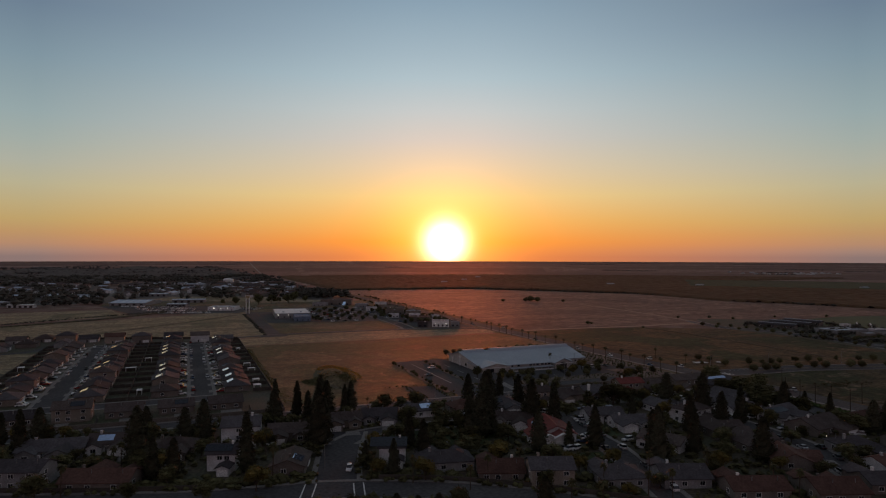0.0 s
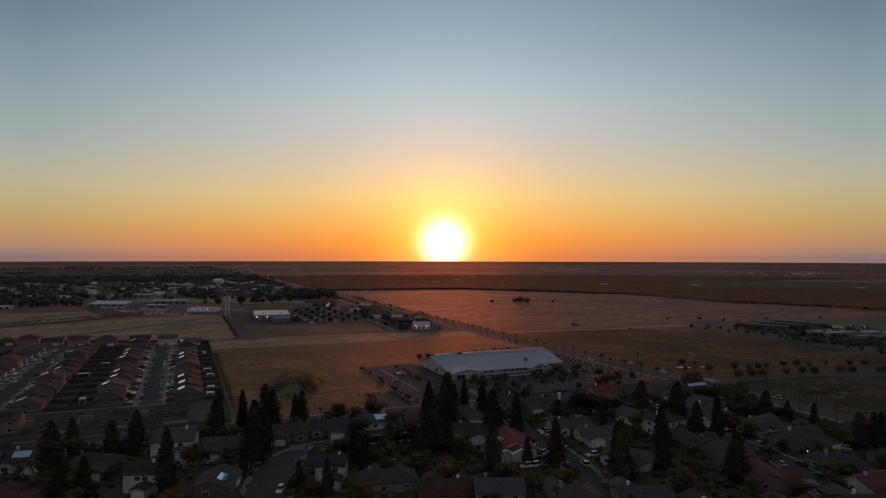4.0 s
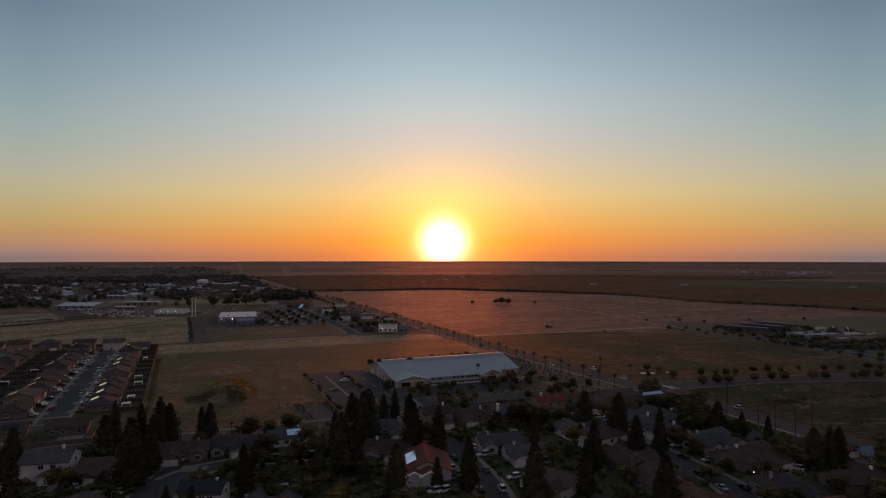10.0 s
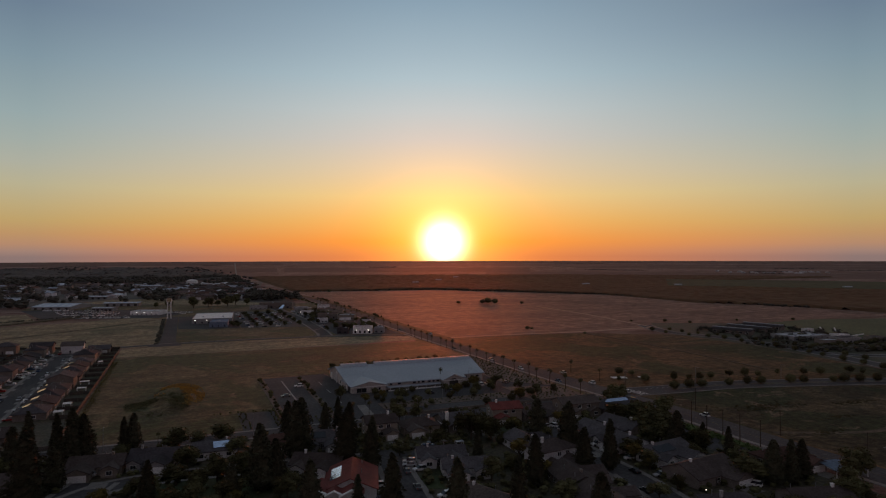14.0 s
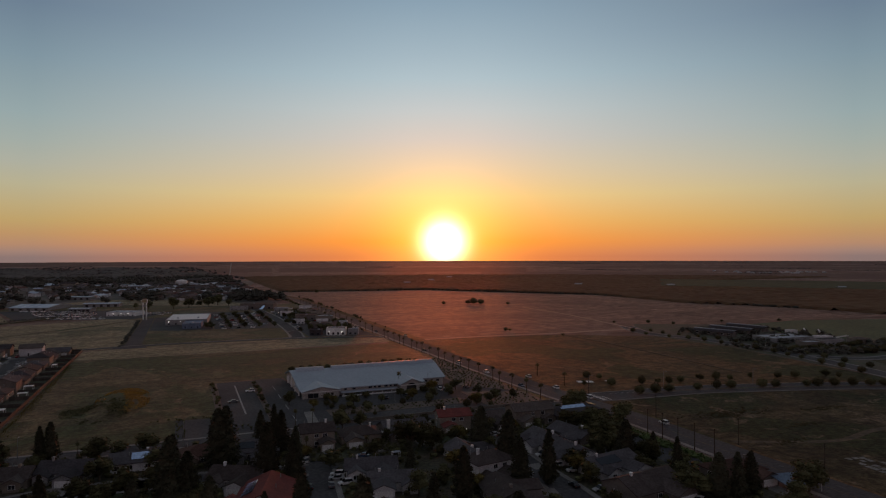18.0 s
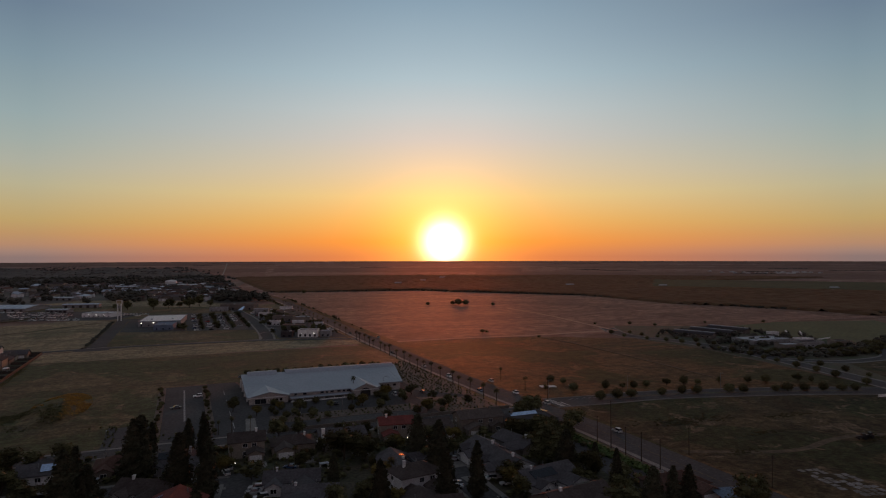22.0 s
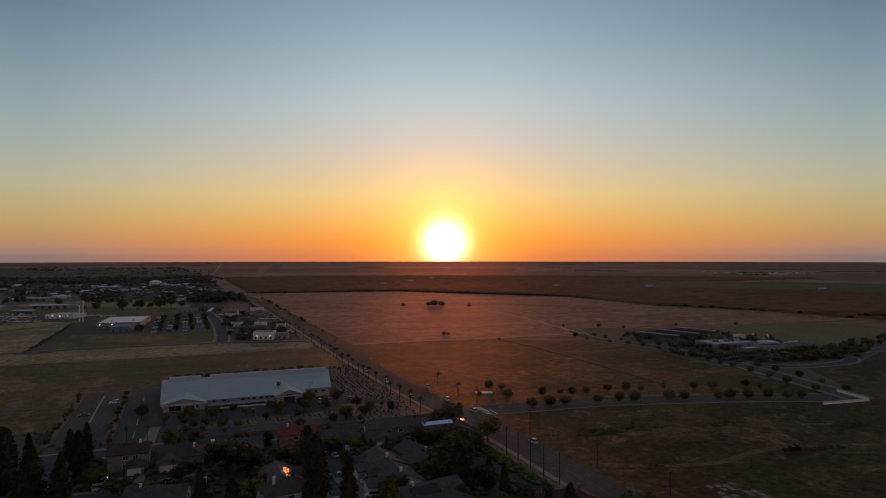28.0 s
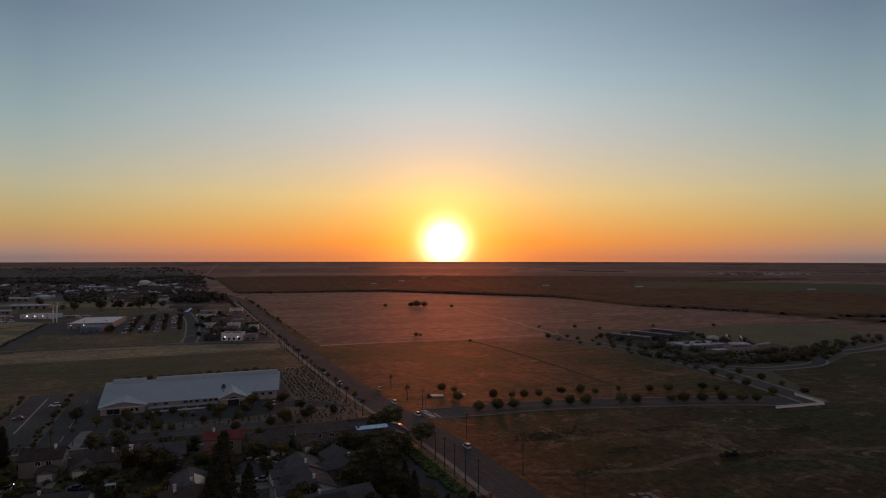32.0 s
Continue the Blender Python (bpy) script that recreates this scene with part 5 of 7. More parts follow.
# the two red-roofed houses
red = dwelling(133.6, 215.4, -106, wall=2, roof=4, two=False, hip=False, w=19, d=15, panels="", chimney=False, roof_mat=M_REDROOF, wing=False, side=False)
part("roof_skylight", boxes((-5.0, 5.0, -1.7, 1.7, 0.1, 0.18), *[(-5.0 + 2.0 * k, -4.9 + 2.0 * k, -1.7, 1.7, 0.18, 0.24) for k in range(6)]), M_SKYPANEL, red, "long pale glazed roof panel").matrix_basis = pose(-0.5, -4.6, 4.45, 22.8)
for gy, gw, gh, end in ((0.6, 6.0, 3.4, 15.5), (-4.4, 4.6, 3.2, 14.3), (-8.7, 4.6, 3.0, 13.0)):
    deep = 9.5
    g = part("front_gable", gable_walls(deep, gw, gh, 0.5), M_WHITE, red, "white gable front")
    g.matrix_basis = pose(end - deep / 2, gy, 0)
    gb, _ = gable_roof(deep + 1.0, gw, gh + 0.02 - 0.25, 0.5, 0.5, 0.16)
    part("gable_roof", gb, M_REDROOF, red).matrix_basis = pose(end - deep / 2 - 0.3, gy, 0)
    gb, _ = gable_roof(0.1, gw, gh + 0.06 - 0.25, 0.5, 0.6, 0.3)
    part("gable_fascia", gb, M_WHITE, red, "white sloping fascia").matrix_basis = pose(end + 0.45, gy, 0)
    part("garage_door", boxes((end - 0.05, end + 0.06, gy - gw * 0.36, gy + gw * 0.36, 0.02, 2.15), *[(end, end + 0.09, gy - gw * 0.35, gy + gw * 0.35, z, z + 0.46) for z in (0.06, 0.58, 1.1, 1.62)]), M_WHITE, red, "pale panelled garage door")
dwelling(214, 269.5, -9, wall=0, roof=4, two=True, hip=False, w=13, d=9, panels="", roof_mat=M_REDROOF, mirror=True)


def lamp_post(x, y, material=M_GARDENLAMP):
    root = thing("garden_lamp", "small lit garden lamp beside a driveway", "lamp", pose(x, y, 0), "garden lamps")
    part("post", tube(bmesh.new(), [(0, 0, 0), (0, 0, 1.9)], (0.05, 0.05), 6), M_TRIM, root)
    part("lamp_glass", tube(bmesh.new(), [(0, 0, 1.9), (0, 0, 2.0), (0, 0, 2.22), (0, 0, 2.3)], (0.04, 0.09, 0.1, 0.04), 8), material, root)


for x, y in ((227, 169), (227.5, 164), (-37, 250), (-41, 251), (215, 258), (153, 252)):
    lamp_post(x, y)


def light_string(a, b, bulbs, sag):
    root = thing("light_string", "sagging string of warm bulbs over a patio", "string lights", pose(*a), "string lights")
    way = Vector(b) - Vector(a)
    spots = [way * (k / (bulbs - 1)) - Vector((0, 0, sag * 4 * (k / (bulbs - 1)) * (1 - k / (bulbs - 1)))) for k in range(bulbs)]
    part("wire", tube(bmesh.new(), [tuple(p + Vector((0, 0, 0.12))) for p in spots], [0.015] * bulbs, 4), M_TRIM, root)
    me = mesh_of("bulb", tube(bmesh.new(), [(0, 0, -0.08), (0, 0, 0), (0, 0, 0.08)], (0.03, 0.08, 0.03), 6), M_WARM)
    for p in spots:
        part("bulb", me, None, root).matrix_basis = Matrix.Translation(p)
    for p in (spots[0], spots[-1]):
        part("post", boxes((p.x - 0.06, p.x + 0.06, p.y - 0.06, p.y + 0.06, -a[2], p.z + 0.2)), M_TRIM, root)


light_string((243, 182.5, 3.4), (256, 177.5, 3.6), 22, 0.4)
light_string((256, 176.5, 3.6), (248, 172.5, 3.0), 14, 0.3)

cover = thing("patio_cover", "blue-grey sheeted patio cover beside a house", "shed", pose(282, 167, 0, 0, 0, -10))
part("roof", faces([(-6, -4, 2.5), (6, -4, 2.5), (6, 4, 3.3), (-6, 4, 3.3), (-6, -4, 2.62), (6, -4, 2.62), (6, 4, 3.42), (-6, 4, 3.42)], [(3, 2, 1, 0), (4, 5, 6, 7), (0, 1, 5, 4), (1, 2, 6, 5), (2, 3, 7, 6), (3, 0, 4, 7)]), M_TARP, cover)
for px in (-5.8, 0.0, 5.8):
    for py, ph in ((-3.8, 2.5), (3.8, 3.25)):
        part("post", boxes((px - 0.08, px + 0.08, py - 0.08, py + 0.08, 0, ph)), M_WHITE, cover)
# ---- trees ----
for x, y, h in ((37, 285, 17), (46, 282, 16), (53, 266, 21), (56, 268, 18), (70, 282, 14), (-53, 261, 17), (-15, 242, 19), (19, 216, 20), (-9, 219, 14), (-3, 219, 13), (123, 270, 16), (125, 253, 21), (144, 229, 18), (118, 198, 16), (140, 195, 16),
                (150, 173, 20), (210, 214, 20)):
    conifer(x, y, h, rng.uniform(1.05, 1.35))
for x, y, h in ((35, 272, 15), (46, 234, 22), (51, 247, 18), (67, 281, 13), (108, 224, 20), (113, 229, 14), (144, 279, 14), (144, 260, 16), (143, 228, 14), (153, 179, 17), (212, 238.5, 16), (216, 199, 17), (259, 191, 12), (254, 169, 14), (259, 167, 14),
                (127, 279, 12), (139, 279, 12), (184, 160, 16), (169, 176, 17), (123, 252, 20), (109, 238, 17), (136, 234, 19), (186, 196, 16)):
    conifer(x, y, h, rng.uniform(1.05, 1.35))
for x, y, h in ((189, 248, 12), (194, 250, 9), (171, 283, 8), (178, 283.5, 7), (279, 278, 9), (274, 276, 8), (282, 250, 9), (255, 213, 9), (258, 224, 10), (262, 236, 10), (268, 246, 8), (258, 248, 8), (254, 246, 9), (262, 228, 9), (260, 204, 8), (273, 239, 9), (264, 246, 9), (268, 242, 9), (283, 163, 10), (252, 216, 8), (271, 272, 8), (254, 228, 9), (196, 244, 9),
                (56, 284, 7), (84, 278, 8), (92, 275, 7), (100, 279, 8), (104, 262, 7), (88, 254.5, 8), (97, 237, 9), (84, 238, 7), (104, 238, 8), (76, 232, 7), (91, 229, 8), (99, 218, 8), (82, 218, 7), (94, 206, 7), (115, 214, 7)):
    broadleaf(x + rng.uniform(-1, 1), y, h, rng.uniform(0.9, 1.3))
for x, y in ((26, 240), (7, 240), (-8, 232), (-34, 246), (-56, 248), (-38, 214), (-16, 203), (5, 196), (22, 196), (42, 224), (74, 214), (72, 188), (100, 196), (116, 186), (103, 164), (120, 152), (136, 176), (134, 152), (160, 158), (178, 166), (180, 150), (186, 210), (192, 220), (176, 205), (158, 240), (205, 250), (232, 254), (228, 196)):
    (broadleaf if rng.random() < 0.6 else gold)(x + rng.uniform(-2, 2), y + rng.uniform(-2, 2), rng.uniform(5, 8.5))
for x, y in ((214, 172), (222, 178), (246, 172), (248, 158), (214, 150), (184, 180), (206, 142), (240, 126), (260, 150), (268, 156), (-70, 256), (-62, 230), (-84, 236), (-80, 268), (16, 268), (-12, 268), (30, 268), (247, 196), (248, 218), (227, 238), (247, 140)):
    broadleaf(x + rng.uniform(-2, 2), y + rng.uniform(-2, 2), rng.uniform(5, 9), rng.uniform(0.9, 1.3))
for x, y, h in ((27, 232, 10), (26, 205, 12), (66, 186, 9), (88, 178, 9), (101, 181, 9), (152, 255, 7), (166, 228, 7), (172, 248, 7), (196, 218, 9), (221, 262, 7), (218, 352, 9), (137, 162, 9), (124, 147, 9), (153, 154, 10), (163, 138, 9), (178, 127, 9), (107, 145, 9), (166, 132, 9), (-40, 229, 10), (-21, 231, 9), (-19, 235, 9), (-33, 213, 10), (-23, 215, 8), (80, 174, 8), (100, 150, 9), (78, 283, 6), (150, 297, 6), (155, 297, 7), (162, 297, 7), (118, 160, 8), (132, 146, 9)):
    palm(x, y, h)
# avenue palms
for k in range(20):
    y = 298 + 13.5 * k
    palm(273.2 - 0.005 * (y - 300) + rng.uniform(-0.5, 0.5), y + rng.uniform(-3, 3), rng.uniform(7, 9), 1.35)
for k in range(16):
    y = 585 + 26 * k
    palm(271.5, y + rng.uniform(-5, 5), rng.uniform(6.5, 8.5), 1.3)
avenue_shrubs = []
for k in range(110):
    avenue_shrubs.append((rng.uniform(264, 270) if k % 3 else rng.uniform(295, 299), rng.uniform(600, 1150)))
for x, y in ((302, 322), (303, 352)):
    palm(x, y, 8, 1.3)
scatter_trees("avenue_shrubs", avenue_shrubs, 1.5, 3.6, M_LEAF, "low shrubby growth beside the avenue", 12, 0.6)
# trees along the cross road: one row on its far side, one on its median
for k, (x, y) in enumerate(((312, 318), (325, 312), (343, 309), (352, 307), (358, 305), (367, 306), (379, 304), (390, 303), (397, 300), (410, 298), (427, 294), (436, 290), (454.5, 285), (460, 281))):
    (street_tree if k % 3 else broadleaf)(x, y, (3.4, 4.4, 4.8, 3.2, 4.0)[k % 5], (1.0, 1.2, 0.9, 1.3, 1.1, 1.25, 0.95)[k % 7], "street tree on the far side of the curved road")
for k, (x, y) in enumerate(((325.6, 290), (335, 289), (343, 288.4), (360.5, 286.6), (371.4, 284.4), (379, 282.4), (396, 277.5), (403.4, 275.4), (420.4, 270.2), (426, 268.4), (435, 265.6), (444.7, 262.2), (453.5, 258.6), (460, 256))):
    street_tree(x, y, (4.4, 4.9, 4.2, 3.8, 4.6)[k % 5], (1.3, 1.2, 1.4, 1.25, 1.1, 1.35, 1.2)[k % 7], "rounded tree on the curved road's median")
# school road
for line, d in ((SCHOOL_LINE, -8.6), (SCHOOL_LINE, 8.6)):
    for k, (x, y) in enumerate(offset_line(line, d)[3:-4:2]):
        street_tree(x + rng.uniform(-1, 1), y + rng.uniform(-2, 2), rng.uniform(2.6, 4.2), 1.25, "young street tree beside the school road")
for k in range(80):
    t = k / 79
    street_tree(530 + 125 * t + rng.uniform(-9, 9), 362 - 36 * math.sin(2.2 * t) + 40 * t * t + rng.uniform(-12, 10), rng.uniform(2.2, 4.2), 1.45, "dense tree in the school grounds")
scatter_trees("school_trees", [(525 + rng.uniform(0, 110), 388 + rng.uniform(0, 108)) for k in range(120)], 2.6, 5.0, M_WOODS, "dark trees between the school buildings", 16, 0.6)
rim = smooth_line([(508, 398), (520, 360), (545, 346), (590, 346), (625, 362), (670, 372), (765, 396)])
scatter_trees("school_rim_trees", [(x + rng.uniform(-7, 7), y + rng.uniform(-9, 9)) for x, y in rim for k in range(4)], 2.0, 4.6, M_WOODS, "dark continuous trees round the school grounds", 14, 0.75)
for k in range(26):
    street_tree(552 + 2.2 * k + rng.uniform(-2, 2), (366, 412)[k % 2] + rng.uniform(-2, 2), rng.uniform(2.6, 4.2), 1.4, "tree in front of a school building")
# lone field trees
for x, y, h in ((506, 873, 13), (515, 868, 11), (498, 876, 9), (463, 885, 7), (548, 846, 6), (391, 557, 7), (395, 556, 5), (528, 575, 5), (560, 560, 7), (575, 540, 6), (420, 505, 5), (326, 336, 8), (331, 331, 6), (700, 520, 6), (640, 540, 5), (352, 1262, 9)):
    street_tree(x, y, h * (0.68 if y > 800 else 0.5), 1.3, "lone rounded oak in the dry field")
# car-park trees and bushes of the hall
for x, y, h in ((158, 334, 7), (167, 322, 5), (178, 330, 4), (186, 322, 6), (200, 324, 4), (212, 330, 5), (215, 322, 6), (230, 334, 7), (236, 326, 6), (226, 322, 6), (244, 336, 6), (250, 322, 5), (240, 302, 6), (252, 306, 6), (262, 306, 5)):
    (gold if rng.random() < 0.35 else broadleaf)(x, y, h)
for k in range(18):
    street_tree(127 + rng.uniform(-1, 1), 306 + 5.2 * k + rng.uniform(-2, 2), rng.uniform(0.9, 2.3), 1.3, "small shrub on a planted strip")
    street_tree(147.8 + rng.uniform(-1, 1), 302 + 5.2 * k + rng.uniform(-2, 2), rng.uniform(0.9, 2.3), 1.3, "small shrub on a planted strip")
for k in range(34):
    street_tree(rng.uniform(170, 270), rng.uniform(297, 340), rng.uniform(1.6, 4.0), 1.2, "small tree in the car park beds")
for k in range(16):
    broadleaf(172 + 5.2 * k, 414 + rng.uniform(-1.5, 1.5), rng.uniform(4.6, 6.2), 1.0, "tree behind the long hall")


def shrub_beds():
    r = random.Random(3)
    verts, tris = [], []
    spots = [(x, y) for x in np.arange(253, 273, 2.2) for y in np.arange(322, 432, 2.6) if x > 250 + max(0, 345 - y) * 0.95 and x < 273]
    spots += [(x, y) for x in np.arange(174, 237, 2.0) for y in (308, 311.5, 315)]
    spots += [(x, y) for x in np.arange(247, 273, 2.4) for y in np.arange(298, 320, 2.8)]
    spots += [(x, y) for x in (110, 112, 123, 124.5) for y in np.arange(296, 324, 2.5)] + [(x, 325) for x in np.arange(100, 126, 2.2)] + [(x, y) for x in np.arange(128, 150, 2.3) for y in (297, 300, 304)]
    for x, y in spots:
        x, y, h = x + r.uniform(-0.7, 0.7), y + r.uniform(-0.7, 0.7), r.uniform(0.5, 1.05)
        if r.random() < 0.2:
            continue
        blob(verts, tris, Vector((x, y, h * 0.45)), h * 0.6, h * 0.5, r, 5)
        for _ in range(7):
            v = Vector((r.gauss(0, 1), r.gauss(0, 1), r.gauss(0.3, 0.8))).normalized()
            clump(verts, tris, Vector((x, y, h * 0.5)) + v * h * 0.55, 0.22, r)
    stuff("bed_shrubs", soup("bed_shrubs", verts, tris, M_LEAF), "rows of low dark shrubs in mulched beds", "shrubs")


shrub_beds()
hedge_v, hedge_t = [], []
for k in range(420):
    q = Vector((277.2 + rng.uniform(-3, 1.5), rng.uniform(192, 246), rng.uniform(0.2, 1.3)))
    clump(hedge_v, hedge_t, q, 0.5, rng)
    if k % 4 == 0:
        blob(hedge_v, hedge_t, Vector((q.x, q.y, 0.5)), 1.2, 0.7, rng, 5)
stuff("roadside_hedge", soup("roadside_hedge", hedge_v, hedge_t, M_HEDGE), "low green hedge along the avenue", "hedge")


bed_v, bed_t = [], []
for side, low, high in ((9.5, 0.5, 1.6), (12.0, 0.6, 2.2), (-10.0, 0.4, 1.3)):
    for x, y in offset_line(BOULEVARD, side):
        if any(math.hypot(x - a, y - b) < 11 for a, b in STREET_A + COURT_2 + COURT_3):
            continue
        for _ in range(7):
            q, h = Vector((x + rng.uniform(-4, 4), y + rng.uniform(-2, 2), 0)), rng.uniform(low, high)
            blob(bed_v, bed_t, q + Vector((0, 0, h * 0.45)), h * 0.8, h * 0.5, rng, 5)
            for _ in range(6):
                v = Vector((rng.gauss(0, 1), rng.gauss(0, 1), rng.gauss(0.3, 0.8))).normalized()
                clump(bed_v, bed_t, q + Vector((0, 0, h * 0.5)) + v * h * 0.75, 0.3, rng)
stuff("boulevard_hedge", soup("boulevard_hedge", bed_v, bed_t, M_LEAF), "uneven dark hedge along the boulevard gardens", "hedge")
for a, b in ((0, 15), (27, 42)):
    setting("wall_garden", ribbon(BOULEVARD[a:b], 8.4, 8.65, -0.2, 1.5), M_FENCE, "brown garden fence along the boulevard", "wall")
for x, y, h in ((55.4, 169.6, 4.2), (60.6, 166.4, 4.0), (66.0, 164.4, 4.6)):
    conifer(x, y, h, 2.3)


# ---- cars ----
def car_kind(paint, long=4.5, tall=1.45, van=False, lights=True):
    """Parts of one car, front to +y."""
    root = thing("car", "", "car")
    w, l = 0.9, long / 2
    sill, belt = 0.28 if lights else 0.0, 0.85 if not van else 1.0
    pts, polys = [], []
    prof = [(-l, 0.45), (-l + 0.05, belt - 0.02), (-l * 0.55, belt + 0.02), (l * 0.35, belt), (l - 0.12, belt - 0.18), (l, 0.5), (l - 0.05, sill), (-l + 0.05, sill)]
    n = len(prof)
    for side in (-1, 1):
        pts += [(side * w * (0.96 if k in (0, 5) else 1), y, z) for k, (y, z) in enumerate(prof)]
    polys = [list(range(n)), list(range(2 * n - 1, n - 1, -1))] + [(k, n + k, n + (k + 1) % n, (k + 1) % n) for k in range(n)]
    bm = faces(pts, polys)
    bmesh.ops.recalc_face_normals(bm, faces=bm.faces)
    body = part("body", bm, paint, root)
    back = -l * 0.95 if van else -l * 0.62
    cab = [(back, belt), (back + 0.35, tall), (l * 0.12, tall), (l * 0.42, belt)]
    bm = faces([(s * (w - 0.04 if z == belt else w - 0.2), y, z) for s in (-1, 1) for y, z in cab], [(0, 1, 2, 3), (7, 6, 5, 4), (0, 4, 5, 1), (1, 5, 6, 2), (2, 6, 7, 3)])
    bmesh.ops.recalc_face_normals(bm, faces=bm.faces)
    part("cabin_glass", bm, M_GLASS if lights else M_TRIM, root, "dark car glass")
    part("roof", boxes((-w + 0.2, w - 0.2, back + 0.38, l * 0.1, tall - 0.02, tall + 0.05)), paint, root)
    if not lights:
        return root
    for sx in (-1, 1):
        for y in (-l * 0.6, l * 0.62):
            wheel = tube(bmesh.new(), [(0, 0, -0.11), (0, 0, 0.11)], (0.33, 0.33), 10)
            ob = part("wheel", wheel, M_TYRE, root)
            ob.matrix_basis = pose(sx * (w - 0.1), y, 0.33, 0, 90, 0)
        part("headlight", boxes((sx * 0.62 - 0.2, sx * 0.62 + 0.2, l - 0.1, l + 0.01, 0.55, 0.7)), M_WHITE, body)
        part("tail_light", boxes((sx * 0.68 - 0.16, sx * 0.68 + 0.16, -l - 0.01, -l + 0.1, 0.6, 0.8)), CARS[3], body)
    return root


CAR_WORDS = ("white", "silver", "black", "red", "dark blue", "grey")
CAR_KINDS = [car_kind(CARS[k % 6], 4.6 + 0.3 * (k % 2), 1.45 + 0.3 * (k % 3 == 0), k % 3 == 0, k < 6) for k in range(12)]
FREE = list(CAR_KINDS)


def park(x, y, turn, kind=None, z=0.06, where="on the street"):
    kind = rng.choice((0, 0, 0, 1, 1, 2, 4, 5, 5, 0, 1, 0, 3)) if kind is None else kind
    word = CAR_WORDS[kind]
    if y > 410:
        kind += 6
    if CAR_KINDS[kind] in FREE:
        FREE.remove(CAR_KINDS[kind])
        ob = CAR_KINDS[kind]
        ob.matrix_basis = pose(x, y, z, 0, 0, turn)
    else:
        ob = copy_thing(CAR_KINDS[kind], pose(x, y, z, 0, 0, turn))
    return tagged(ob, "%s car parked %s" % (word, where), "car", "parked cars")


park(50.5, 205, 160, 0)
for k, y in enumerate(YS):
    for x, turn in ((17.5, 90), (-0.5, -90), (-51, 90), (-70, -90)):
        for slot in (-3.8, -1.2, 2.4)[:rng.choice((1, 2, 2, 3))]:
            park(x + rng.uniform(-0.6, 0.6), y + slot, turn + rng.uniform(-4, 4), z=0.1, where="on a tract driveway")
    for x in (4.7, 12.4, -63.9, -56.2):
        if rng.random() < 0.42:
            park(x, y + rng.uniform(2, 9), rng.choice((0, 180)), where="at a tract kerb")
for x, y, turn, kind in ((57, 258, 10, 2), (60, 258, 5, 0), (76, 256, 0, 0), (21, 240, 30, 2), (30, 241, 20, 0), (141, 213, 80, 0), (142, 207, 70, 1), (140, 203, 60, 4), (127, 198, 100, 5), (129.4, 196.2, 100, 0), (132.2, 195.9, 100, 0), (157.4, 230.6, 70, 0), (156.5, 227.5, 70, 1), (158, 222, 90, 0), (157, 198, 95, 0), (150, 248, 10, 0),
                         (158, 250, 0, 4), (170, 246, 60, 4), (212, 226, 90, 0), (213, 208, 85, 1), (228, 223, 90, 0), (229, 205, 80, 0), (221, 258, 8, 0), (224, 252, 5, 1), (228, 246, 300, 0), (227, 188, 90, 1), (247, 170, 30, 0), (260, 178, 70, 4)):
    park(x, y, turn, kind, z=0.1, where="on a driveway")
for x, y in ((236, 338), (240, 338), (204, 330), (215, 331), (251, 338), (144, 372), (134, 350)):
    park(x, y, 90 * rng.randrange(2) + rng.uniform(-5, 5), z=0.045, where="beside the long hall")
for x, y, turn in ((280, 330, 180), (280, 372, 180), (296, 350, 0), (278.5, 410, 180), (277, 470, 180), (293, 560, 0), (278, 600, 180), (294, 318, 0), (281, 262, 180), (297, 240, 0), (296.5, 292, 0)):
    park(x, y, turn, where="on the avenue")


for k in range(6):
    setting("crossing_line", boxes((300.6, 303.4, 286.2 + 2.4 * k, 287.3 + 2.4 * k, 0.02, 0.085)), M_PAINT, "white painted crossing bar at the junction", "marking")
for k in range(6):
    ob = setting("chevron_line", boxes((-1.9, 1.9, -0.14, 0.14, 0.02, 0.085)), M_FADED, "white painted chevron line at the junction", "marking")
    ob.matrix_basis = pose(313 + 3.4 * k, 296.5 - 0.35 * k, 0, 0, 0, 28)
setting("stop_line", boxes((304.6, 305.1, 285, 293, 0.02, 0.08)), M_PAINT, "white painted stop line", "marking")
for x, y, turn, kind in ((226, 211, 80, 0), (223, 233, 70, 1), (229, 260, 8, 0), (227, 251, 5, 0), (151.3, 253, 0, 0), (161, 268, 90, 0), (42, 231, 75, 0), (231, 272, 90, 1)):
    park(x, y, turn, kind, z=0.1, where="in front of a house")
# more cars at the kerbs of the courts
for line, side in ((COURT_2, 3.2), (COURT_2, -3.2), (COURT_3, 3.4), (COURT_3, -3.4)):
    kerb = offset_line(line, side)
    for k in range(3, len(kerb) - 2, 4):
        if rng.random() < 0.6:
            (ax, ay), (bx, by) = kerb[k], kerb[k + 1]
            park(ax, ay, math.degrees(math.atan2(by - ay, bx - ax)) - 90, rng.choice((0, 0, 1, 2, 5)), where="at the kerb of a court")


# ---- poles, lamps and signs ----
def utility_pole(x, y, h=10.0):
    root = thing("utility_pole", "dark wooden utility pole with crossarms beside the avenue", "pole", pose(x, y, 0), "utility poles")
    part("pole", tube(bmesh.new(), [(0, 0, -0.2), (0, 0, h)], (0.17, 0.11)), M_POLE, root)
    for z in (h - 0.5, h - 1.5):
        part("crossarm", boxes((-1.1, 1.1, -0.06, 0.06, z, z + 0.12)), M_POLE, root)


for x, y in ((301.5, 250), (301.5, 206), (301.5, 172), (302, 300)):
    utility_pole(x, y)


